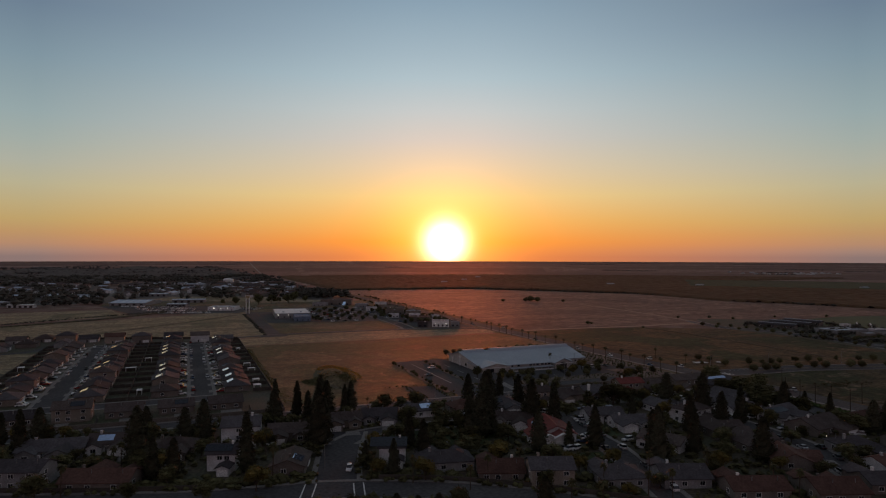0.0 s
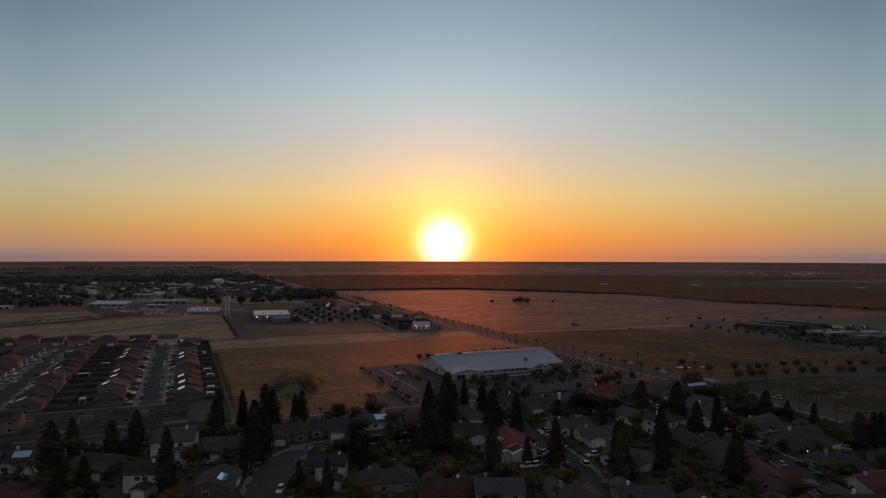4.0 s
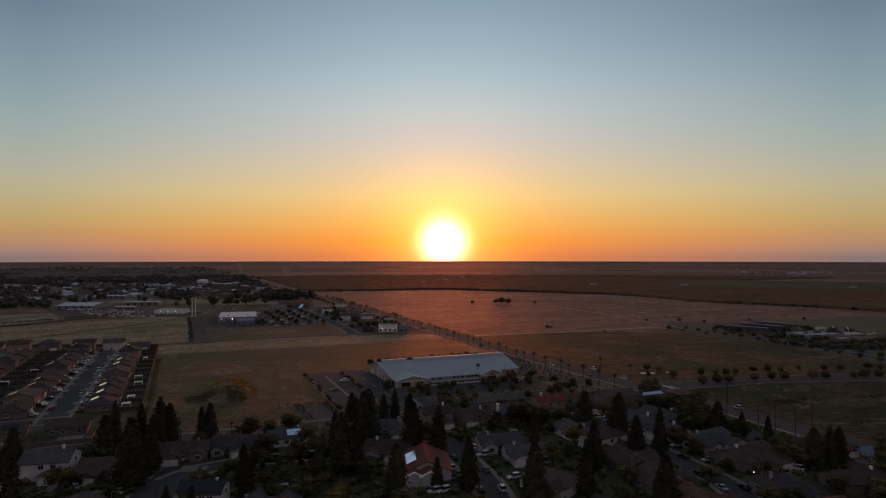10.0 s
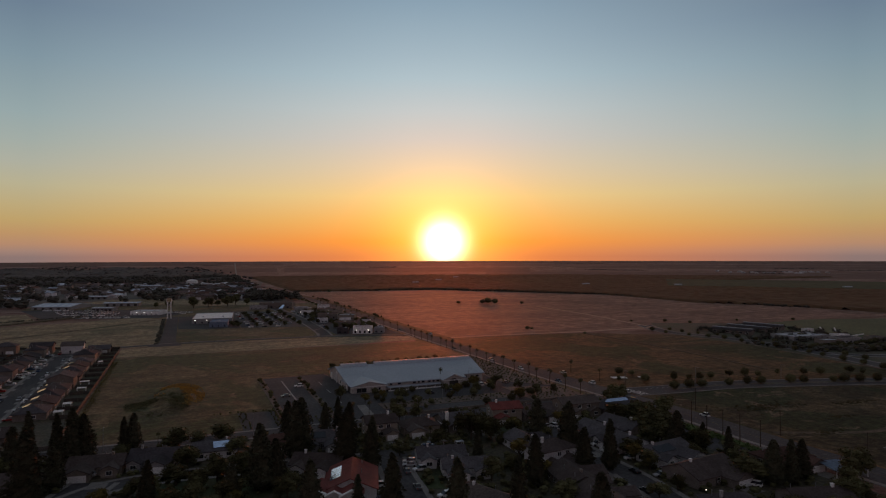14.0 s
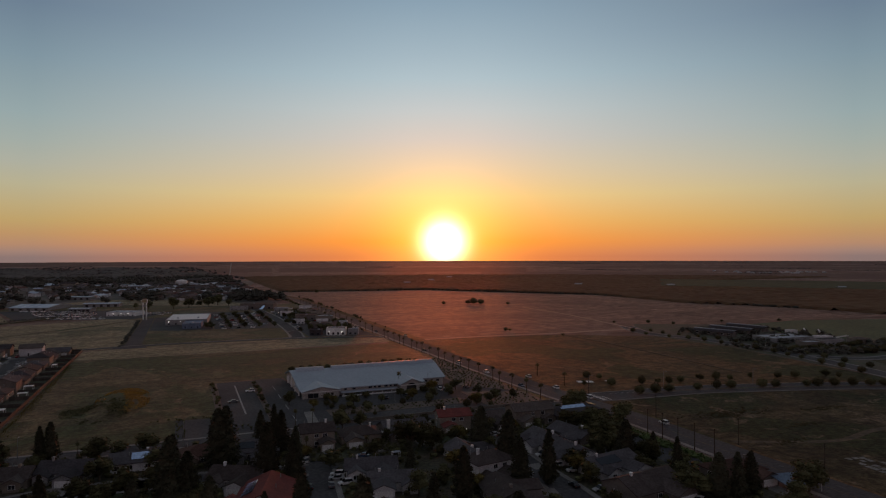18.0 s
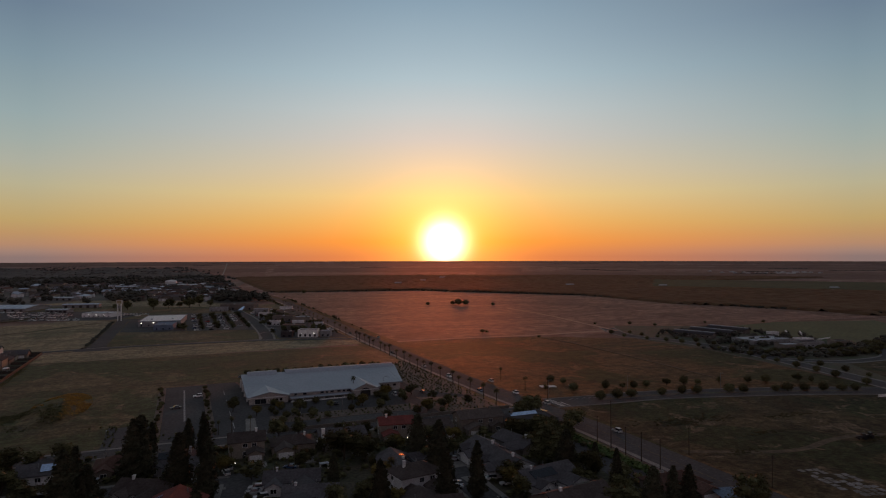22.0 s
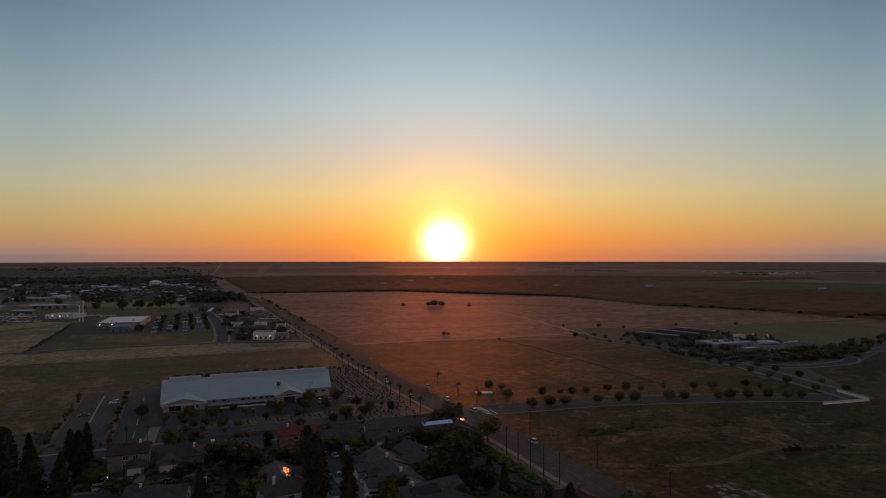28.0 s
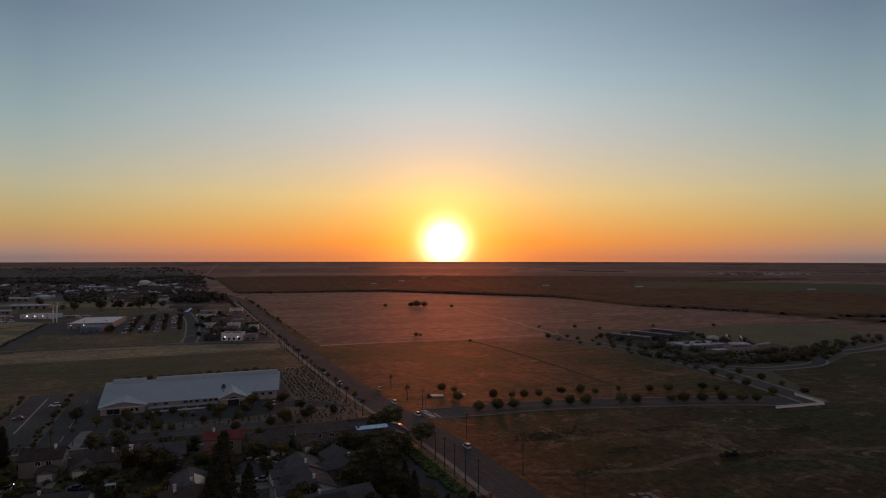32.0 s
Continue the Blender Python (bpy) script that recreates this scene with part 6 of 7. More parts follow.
def slim_pole(x, y, h=10.0):
    root = thing("utility_pole", "slim dark wooden pole beside the roadside hedge", "pole", pose(x, y, 0), "poles along the hedge")
    part("pole", tube(bmesh.new(), [(0, 0, -0.2), (0, 0, h)], (0.2, 0.13)), M_POLE, root)
    part("pole_cap", boxes((-0.5, 0.5, -0.08, 0.08, h - 0.35, h - 0.2)), M_POLE, root)


def street_lamp(x, y, turn, h=8.5, lit=False):
    root = thing("street_lamp", "slim grey street lamp with a curved arm", "street lamp", pose(x, y, 0, 0, 0, turn), "street lamps")
    part("pole", tube(bmesh.new(), [(0, 0, 0), (0, 0, h)], (0.11, 0.07)), M_STEEL, root)
    part("arm", boxes((0, 1.8, -0.04, 0.04, h - 0.1, h)), M_STEEL, root)
    part("lamp_head", boxes((1.5, 2.2, -0.14, 0.14, h - 0.16, h - 0.02)), M_LAMP if lit else M_STEEL, root)


for x, y in ((281, 231), (281.2, 223), (281.4, 215), (281.6, 207), (281.8, 198)):
    slim_pole(x, y)
for x, y, turn in ((43, 208, 0), (112, 284.3, 90), (180, 284.3, 90), (60, 284.3, 90), (203, 312, 0), (232, 345, 0), (305, 304, 0), (350, 300, 270), (400, 287, 270)):
    street_lamp(x, y, turn)

for x, y in ((232, 690), (258, 725), (218, 840), (150, 700), (172, 762), (190, 824), (225, 620), (230, 762), (60, 934), (-44, 936), (122, 905), (36, 1105), (-150, 1150), (92, 1302)):
    street_lamp(x, y, 40, 8.0)
for x, y in ((211, 767), (245, 780), (91, 1193), (-73, 1271), (53, 1062), (495, 361)):
    street_lamp(x, y, 40, 6.0, True)


def pylon_sign():
    root = thing("pylon_sign", "tall two-legged pylon sign with a pale panel", "sign", pose(72, 812, 0, 0, 0, -22))
    for sx in (-1.9, 1.9):
        part("leg", boxes((sx - 0.45, sx + 0.45, -0.45, 0.45, 0, 22)), M_WHITE, root)
    part("panel", boxes((-3.0, 3.0, -0.7, 0.7, 18.6, 22.4)), M_WHITE, root)
    part("sign_face", boxes((-2.6, 2.6, -0.8, -0.68, 19, 22)), mat("sign_yellow", (0.42, 0.34, 0.2)), root, "faded yellow sign face")
    part("lower_panel", boxes((-1.4, 1.4, -0.4, 0.4, 14, 16.6)), M_STEEL, root)
    part("cap", boxes((-2.3, 2.3, -0.6, 0.6, 22.4, 23.2)), mat("sign_orange", (0.36, 0.2, 0.11)), root)


pylon_sign()


def store(x, y, turn, w, d, h, wall, roof, label, bays=4, lit=False, units=True):
    """A flat-roofed shop or workshop with a parapet, doors and roof units."""
    root = thing("store", label, "building", pose(x, y, 0, 0, 0, turn), "stores and workshops")
    part("wall", boxes((-w / 2, w / 2, -d / 2, d / 2, -0.2, h)), wall, root)
    top = part("roof", boxes((-w / 2 + 0.4, w / 2 - 0.4, -d / 2 + 0.4, d / 2 - 0.4, h, h + 0.12)), roof, root)
    part("parapet", boxes((-w / 2, w / 2, -d / 2, -d / 2 + 0.4, h, h + 0.7), (-w / 2, w / 2, d / 2 - 0.4, d / 2, h, h + 0.7), (-w / 2, -w / 2 + 0.4, -d / 2 + 0.4, d / 2 - 0.4, h, h + 0.7),
                          (w / 2 - 0.4, w / 2, -d / 2 + 0.4, d / 2 - 0.4, h, h + 0.7)), wall, root)
    glass = 0.1 if y > 700 else 0.2
    for k in range(bays):
        bx = -w / 2 + w * (k + 0.5) / bays
        if units and k % 3 == 1:
            part("roof_unit", boxes((bx - 0.9, bx + 0.9, -d * 0.2, -d * 0.2 + 1.8, h + 0.12, h + 1.1)), M_METALROOF, top)
        part("shop_window", boxes((bx - glass * w / bays, bx + glass * w / bays, -d / 2 - 0.06, -d / 2 + 0.05, 0.6, h * 0.45)), M_GLASS, root)
    if lit == 2:
        for sx in (-0.32, 0.32):
            part("wall_lamp", boxes((sx * w - 0.3, sx * w + 0.3, -d / 2 - 0.35, -d / 2 - 0.08, h * 0.5, h * 0.5 + 0.4)), M_LAMP, root)
    if lit == 1:
        for sx in (-0.42, -0.14) if w > 36 else (-0.26, 0.0, 0.26):
            part("wall_lamp", boxes((sx * w - 0.4, sx * w + 0.4, -d / 2 - 0.35, -d / 2 - 0.06, h * 0.72, h * 0.72 + 0.5)), M_LAMP, root)
    return root


store(118, 768, -5, 40, 72, 5.0, WALLS[3], M_WHITE, "large store with a white flat roof and lit wall lamps", 6, True)
store(121, 712, -6, 17, 34, 4.4, M_TARP, M_TARP, "blue-grey store wing with a blue-grey roof", 3)
store(239, 592, -22, 17, 10, 6.0, M_WHITE, ROOFS[2], "white-fronted shop with dark windows and lit wall lamps", 4, 2)
store(222, 598, -22, 10, 10, 4.5, ROOFS[2], ROOFS[2], "dark low shop wing", 2)
store(254, 590, -22, 9, 9, 4.5, WALLS[3], M_METALROOF, "grey low shop wing with a pale roof", 2)
store(48, 878, -22, 34, 24, 4.2, WALLS[2], M_METALROOF, "white car dealership hall with lit wall lamps", 6, True)
store(236, 650, -22, 20, 14, 5, WALLS[1], ROOFS[4], "restaurant with a brown roof", 3)
store(256, 722, -22, 18, 14, 5, WALLS[4], M_METALROOF, "restaurant with a pale roof", 3)
store(240, 745, -22, 22, 16, 5, WALLS[1], ROOFS[4], "low shop with a clay-coloured roof", 3)
store(258, 790, -22, 20, 14, 5, WALLS[0], ROOFS[0], "low cream shop with a brown roof", 3)
store(206, 915, -22, 44, 20, 7, WALLS[1], ROOFS[0], "wide tan store with a brown roof", 4)
store(254, 820, -15, 24, 14, 4.6, WALLS[4], M_REDROOF, "low restaurant with a red roof", 4)
store(246, 690, -12, 12, 8, 4.2, WALLS[2], M_WHITE, "small white shop with a white roof", 3)
store(224, 700, -12, 11, 8, 4.0, WALLS[2], ROOFS[1], "small white-walled shop with a grey roof", 3)
store(263, 668, -12, 9, 8, 3.8, WALLS[2], M_METALROOF, "small white kiosk with a pale roof", 2)
store(262, 745, -12, 10, 9, 4.2, WALLS[0], M_METALROOF, "small cream shop with a pale roof", 2)
store(226, 800, -12, 14, 10, 4.4, WALLS[2], ROOFS[0], "white shop with a brown roof", 3)
store(228, 858, -12, 18, 12, 4.4, WALLS[3], M_METALROOF, "grey shop with a pale roof", 4)
store(262, 880, -10, 16, 12, 4.4, WALLS[2], ROOFS[3], "white shop with a tan roof", 3)
store(180, 905, -12, 22, 12, 4.2, WALLS[3], ROOFS[2], "low dark-roofed shop behind the car park", 4)
awning = thing("bright_awning", "pale tilted roof sheet catching the sky", "awning", pose(205, 868, 0, 0, 0, 0))
part("sheet", faces([(-5, -8, 3.4), (0, -8, 3.4), (5, 8, 6.8), (2, 8, 6.8), (-5, -8, 3.52), (0, -8, 3.52), (5, 8, 6.92), (2, 8, 6.92)], [(3, 2, 1, 0), (4, 5, 6, 7), (0, 1, 5, 4), (1, 2, 6, 5), (2, 3, 7, 6), (3, 0, 4, 7)]), M_SKYPANEL, awning)
for px, py, ph in ((-4.7, -7.8, 3.4), (-0.3, -7.8, 3.4), (4.6, 7.8, 6.75), (2.2, 7.8, 6.75)):
    part("post", boxes((px - 0.15, px + 0.15, py - 0.15, py + 0.15, 0, ph)), M_STEEL, awning)
setting("car_park", slab([(140, 680), (201, 666), (201, 850), (140, 884)], -0.2, 0.05), M_ASPHALT, "asphalt car park of the shops", "car park")
setting("car_park", slab([(214, 588), (270, 575), (270, 850), (214, 850)], -0.2, 0.04), M_ASPHALT, "asphalt lots of the shops", "car park")
setting("car_park", slab([(82, 692), (104, 682), (139, 680), (139, 800), (94, 830), (82, 830)], -0.2, 0.03), M_ASPHALT, "asphalt forecourt of the large store", "car park")
setting("car_park", slab([(-60, 856), (60, 822), (86, 870), (60, 945), (-62, 985), (-110, 1000)], -0.2, 0.05), M_ASPHALT, "asphalt sales lot of a car dealership", "car park")
for x in range(148, 202, 14):
    for y in range(672, 850, 9):
        if rng.random() < 0.55:
            park(x + rng.uniform(-1, 1), y, 90, z=0.05, where="in the shops' car park")
    for y in range(680, 850, 34):
        broadleaf(x + 6, y, rng.uniform(5, 7), 1.1, "car-park tree among parked cars")
for row, (ax, ay, bx, by) in enumerate(((-24, 853, 32, 836), (-30, 864, 28, 847), (-44, 900, 12, 872), (-50, 912, 14, 886), (-56, 930, 16, 905), (-60, 948, 14, 922), (-80, 985, -8, 948), (64, 880, 92, 868), (60, 900, 100, 884))):
    count = int(math.hypot(bx - ax, by - ay) / 3.4)
    for k in range(count):
        if rng.random() < 0.8:
            park(ax + (bx - ax) * k / count + rng.uniform(-0.3, 0.3), ay + (by - ay) * k / count + rng.uniform(-0.5, 0.5), -18 + 180 * rng.randrange(2), rng.choice((0, 0, 0, 1, 1, 5)), z=0.05, where="in a dealership lot")
for k in range(40):
    park(rng.choice((217, 233, 246, 268)) + rng.uniform(-1.5, 1.5), rng.uniform(610, 900), rng.choice((0, 90, 80)), z=0.05, where="between the small shops")
for k in range(46):
    broadleaf(rng.uniform(212, 270), rng.uniform(600, 860), rng.uniform(4, 7), 1.1, "tree between the shops")
scatter_trees("entry_weeds", [(67 + rng.uniform(-1.6, 1.6), rng.uniform(583, 800)) for k in range(170)], 0.7, 1.7, M_WOODS, "dark weeds and low shrubs along the entry road", 8, 0.9)
for x, y, h in ((134, 694, 5), (137, 702, 6), (133, 708, 5), (138, 690, 5)):
    broadleaf(x, y, h, 1.2, "dense tree beside the store wing")
setting("kerb", ribbon(smooth_line([(186, 587), (196, 588), (199.5, 596), (200, 620), (203, 632), (209, 639)]), -0.6, 0.6, -0.1, 0.22), M_CONCRETE, "pale concrete kerb round the shops' entrance", "kerb")

# ---- school ----
for x, y, turn, w, d in ((549, 460, -70, 34, 9), (577, 468, -76, 38, 9), (604, 475, -76, 36, 9)):
    root = thing("classroom_block", "long low classroom block with a dark roof and a pale ridge", "building", pose(x, y, 0, 0, 0, turn), "classroom blocks")
    part("wall", gable_walls(w, d, 3.2, 0.3), WALLS[1], root)
    bm, top = gable_roof(w, d, 3.1, 0.3, 1.2, 0.25)
    r_ = part("roof", bm, ROOFS[2], root)
    part("ridge_cap", boxes((-w / 2 - 1.2, w / 2 + 1.2, -1.3, 0.7, top - 0.32, top + 0.16)), M_METALROOF, r_, "pale metal ridge strip")
    for k in range(6):
        window_on(root, -w / 2 + w * (k + 0.5) / 6, -d / 2, 1.0, 2.4, 1.3, 0)
store(573, 411, -4, 40, 24, 2.8, WALLS[3], M_METALROOF, "wide low school hall with a pale grey roof and white rim", 6, False)
store(614, 436, -10, 8, 6, 3.2, WALLS[2], M_WHITE, "small white hut in the school yard", 1, False, False)
store(586, 381, -10, 20, 12, 3.4, WALLS[3], ROOFS[2], "low dark-roofed school building beside trees", 5, False, False)
store(561, 377, -10, 16, 11, 3.2, WALLS[1], M_METALROOF, "tan school building with a pale roof", 2, False, False)
store(598, 394, -10, 13, 8, 3.6, WALLS[2], M_WHITE, "small school wing with a white roof", 2, False, False)
store(613, 374, -10, 12, 12, 3.4, WALLS[4], ROOFS[1], "small cream school building with grey roof", 2, False, False)
for x, y in ((625, 431), (630, 421)):
    root = thing("shade_sail", "pale shade sail on steel posts in the school yard", "shade sail", pose(x, y, 0), "shade sails")
    part("sail", faces([(-1.2, -1.5, 1.6), (1.4, -1.5, 1.4), (1.0, 1.5, 5.4), (-0.4, 1.5, 4.8), (-1.2, -1.5, 1.66), (1.4, -1.5, 1.46), (1.0, 1.5, 5.46), (-0.4, 1.5, 4.86)], [(3, 2, 1, 0), (4, 5, 6, 7), (0, 1, 5, 4), (1, 2, 6, 5), (2, 3, 7, 6), (3, 0, 4, 7)]), M_WHITE, root)
    for sx, sy, h in ((-1.2, -1.5, 1.6), (1.4, -1.5, 1.4), (1.0, 1.5, 5.4), (-0.4, 1.5, 4.8)):
        part("post", tube(bmesh.new(), [(sx, sy, 0), (sx, sy, h)], (0.1, 0.1), 6), M_STEEL, root)
wall = thing("yard_wall", "low white wall along the school's turf", "wall", pose(631, 403, 0, 0, 0, 11))
part("coping", boxes((-15.2, 15.2, -0.25, 0.25, 0.9, 1.0)), M_WHITE, wall)
part("wall_body", boxes((-15, 15, -0.15, 0.15, -0.1, 0.9)), M_WHITE, wall)

# ---- barrier at the road's end, machines and rubble in the scrub ----
def barrier(x, y, turn, length):
    root = thing("road_barrier", "white road-end barrier with posts", "barrier", pose(x, y, 0, 0, 0, turn), "road-end barriers")
    part("kerb_base", boxes((-length / 2, length / 2, -0.45, 0.45, -0.05, 0.4)), M_WHITE, root, "pale concrete kerb base")
    for z in (0.5, 0.95):
        part("rail", boxes((-length / 2, length / 2, -0.05, 0.05, z, z + 0.3)), M_WHITE, root)
    for k in range(int(length / 2.5) + 1):
        px = -length / 2 + 0.1 + k * 2.5
        part("post", boxes((px - 0.08, px + 0.08, 0.05, 0.2, 0, 1.3)), M_WHITE, root)


barrier(470, 240, -6, 28)
barrier(487.5, 249, 76, 20)


def tractor(x, y, turn, paint, label):
    root = thing("tractor", label, "tractor", pose(x, y, 0, 0, 0, turn), "farm machines")
    root.matrix_basis = root.matrix_basis @ Matrix.Diagonal((0.8, 0.8, 0.8, 1))
    part("bonnet", boxes((-0.5, 0.5, 0.2, 2.3, 0.8, 1.7)), paint, root)
    part("cab", boxes((-0.7, 0.7, -1.3, 0.2, 0.9, 2.7)), M_TRIM, root)
    part("cab_roof", boxes((-0.85, 0.85, -1.45, 0.35, 2.7, 2.85)), paint, root)
    for sx in (-1, 1):
        for y0, r in ((-0.9, 0.85), (1.8, 0.5)):
            ob = part("wheel", tube(bmesh.new(), [(0, 0, -0.25), (0, 0, 0.25)], (r, r), 12), M_TYRE, root)
            ob.matrix_basis = pose(sx * 0.95, y0, r, 0, 90, 0)


tractor(377, 196, 60, M_TRIM, "dark tractor standing in the scrub")
tractor(381, 196, 80, CARS[2], "dark implement carrier beside the tractor")
tractor(502, 262, 20, mat("machine_orange", (0.4, 0.14, 0.03)), "orange machine near the road's end")
weeds = []
for cx, cy, rx, ry, n in ((336, 243, 20, 7, 190), (382, 233, 13, 4, 80), (391, 194, 14, 5, 90), (322, 202, 9, 3, 45), (350, 217, 12, 3, 50), (430, 212, 16, 5, 80)):
    weeds += [(cx + rx * rng.gauss(0, 0.5), cy + ry * rng.gauss(0, 0.5)) for _ in range(n)]
scatter_trees("scrub_weeds", weeds, 0.35, 0.75, M_WEED, "low dark weeds in uneven patches on the scrub", 7, 1.5)
pad = thing("broken_slab", "broken grey concrete slab overgrown with scrub", "slab", pose(327, 168, 0, 0, 0, -12))
for i in range(5):
    for j in range(9):
        if noise.noise((i * 0.7, j * 0.6, 2.0)) < -0.16 or (i + j) % 7 == 0:
            continue
        px, py = -5.6 + 2.75 * i + rng.uniform(-0.2, 0.2), -11 + 2.7 * j + rng.uniform(-0.2, 0.2)
        ring = [(px + sx * rng.uniform(0.7, 1.4), py + sy * rng.uniform(0.7, 1.4)) for sx, sy in ((-1, -1), (0, -1), (1, -1), (1, 0.2), (0.9, 1), (-0.1, 0.9), (-1, 1))]
        part("slab_piece", slab(ring, -0.1, 0.05 + 0.01 * rng.random() + 0.012 * ((i + 2 * j) % 5)), M_OLDSLAB, pad)
# boulders at the end of the roadside hedge
for k in range(14):
    t = k / 13
    q = rng.uniform(0.5, 1.0)
    bv, bt = [], []
    blob(bv, bt, Vector((0, 0, 0.3 * q)), q, 0.6 * q, rng, 7)
    tagged(part("boulder", soup("boulder", bv, bt, M_CONCRETE), None), "pale rounded boulder beside the roadside hedge", "rock", "boulders by the hedge").matrix_basis = pose(271 + 10 * t + rng.uniform(-0.6, 0.6), 196 - 1.2 * math.sin(3 * t) + rng.uniform(-0.8, 0.8), 0, 0, 0, rng.uniform(0, 360))
setting("concrete_pad", slab([(314, 326), (322, 323), (323, 327), (315, 330)], -0.1, 0.3), M_WHITE, "low white concrete block in the field", "pad")
setting("concrete_pad", slab([(330, 322.5), (333.5, 321.5), (334, 324), (330.5, 325)], -0.1, 0.3), M_WHITE, "small white concrete block in the field", "pad")
bm = bmesh.new()
rows = [[bm.verts.new((83 + 13 * (i / 12 - 0.5) * 2, 366 + 32 * (j / 12 - 0.5) * 2, 3.2 * max(0, 1 - ((i - 6) / 6) ** 2 - ((j - 6) / 6) ** 2) * (0.8 + 0.4 * noise.noise((i * 0.5, j * 0.5, 0))) - 0.05)) for j in range(13)] for i in range(13)]
for i in range(12):
    for j in range(12):
        bm.faces.new((rows[i][j], rows[i + 1][j], rows[i + 1][j + 1], rows[i][j + 1]))
setting("earth_mound", bm, M_MEADOW, "low grassy earth mound in the meadow", "mound")


def mound_top(x, y):
    return 3.0 * max(0.0, 1 - ((x - 83) / 13) ** 2 - ((y - 366) / 32) ** 2)


wv, wt = [], []
for k in range(11000):
    a, q = rng.uniform(0, 2 * math.pi), rng.random() ** 0.5
    x, y = 85 + 12 * q * math.cos(a), 374 + 32 * q * math.sin(a)
    # crest thickens the gold on the sunward rim, as the mound's painted highlight
    crest = 0.55 * math.cos(a - 0.9) + 0.25 * q
    if noise.noise((x * 0.13, y * 0.08, 5.0)) + 0.6 * noise.noise((x * 0.4, y * 0.4, 1.0)) + crest > rng.uniform(0.1, 0.6):
        clump(wv, wt, Vector((x, y, mound_top(x, y) + rng.uniform(0, 0.3))), rng.uniform(0.12, 0.3), rng)
stuff("golden_weeds", soup("golden_weeds", wv, wt, M_GOLDWEED), "dry weeds tinted sunlit gold on the earth mound", "weeds")
wv, wt = [], []
for k in range(11000):
    a, q = rng.uniform(0, 2 * math.pi), rng.random() ** 0.55
    x, y = 76 + 15 * q * math.cos(a), 358 + 27 * q * math.sin(a)
    if noise.noise((x * 0.1, y * 0.06, 8.0)) + 0.5 * noise.noise((x * 0.35, y * 0.35, 2.0)) > rng.uniform(-0.2, 0.3) + 0.25 * q:
        clump(wv, wt, Vector((x, y, mound_top(x, y) + rng.uniform(0.0, 0.5) * (1.1 - q))), rng.uniform(0.15, 0.4), rng)
stuff("dark_brush", soup("dark_brush", wv, wt, M_LEAF), "dark brush beside the earth mound", "weeds")

wv, wt = [], []
for k in range(2600):
    t = rng.random()
    x, y = 43.4 + 1.4 * t + abs(rng.gauss(0, 2.0)), 500 - 190 * t
    if noise.noise((x * 0.3, y * 0.06, 9.0)) > rng.uniform(-0.6, 0.3):
        clump(wv, wt, Vector((x, y, rng.uniform(0.05, 0.25))), rng.uniform(0.12, 0.34), rng)
stuff("fence_weeds", soup("fence_weeds", wv, wt, M_LEAF_GOLD), "green and yellow weeds along the tract's fence", "weeds")

# ---- more garden planting round the near houses ----
STREETS = STREET_A + STREET_B + BOULEVARD + COURT_2 + COURT_3 + [(60, 246), (152, 240), (168, 238), (222, 246), (270, 204), (270, 222)]


def free_spot(x, y, house_gap, street_gap):
    return all(math.hypot(x - a, y - b) > house_gap for a, b in HOMES) and all(math.hypot(x - a, y - b) > street_gap for a, b in STREETS)


made = 0
while made < 165:
    x, y = rng.uniform(-95, 272), rng.uniform(128, 281)
    if y > 0.0 and free_spot(x, y, 9.8, 7.8):
        made += 1
        kind = rng.random()
        if kind < 0.5:
            broadleaf(x, y, rng.uniform(4, 7), rng.uniform(0.9, 1.25))
        elif kind < 0.7:
            street_tree(x, y, rng.uniform(3, 5.5), 1.1, "dense round garden tree between the houses")
        elif kind < 0.85:
            gold(x, y, rng.uniform(4.5, 7))
        else:
            conifer(x, y, rng.uniform(9, 15), 1.3)
sv, st = [], []
n = 0
while n < 3600:
    x, y = rng.uniform(-95, 274), rng.uniform(125, 283)
    if free_spot(x, y, 8.2, 6.2):
        n += 1
        h = rng.uniform(0.5, 2.2)
        blob(sv, st, Vector((x, y, h * 0.45)), h * 0.75, h * 0.5, rng, 5)
        for _ in range(6):
            v = Vector((rng.gauss(0, 1), rng.gauss(0, 1), rng.gauss(0.3, 0.8))).normalized()
            clump(sv, st, Vector((x, y, h * 0.5)) + v * h * 0.7, 0.3, rng)
stuff("garden_shrubs", soup("garden_shrubs", sv, st, M_LEAF), "dark garden shrubs between the houses", "shrubs")

# ---- far town, woods and orchards ----
def far_house(x, y, turn, w, d, h, wall, roof):
    root = thing("town_house", "small distant town building with a %s roof" % ("pale" if roof is M_METALROOF else "dark"), "house", pose(x, y, rise(x, y), 0, 0, turn), "buildings of the far town")
    part("wall", gable_walls(w, d, h, 0.3), wall, root)
    bm, _ = gable_roof(w, d, h - 0.15, 0.3, 0.5, 0.3)
    part("roof", bm, roof, root)


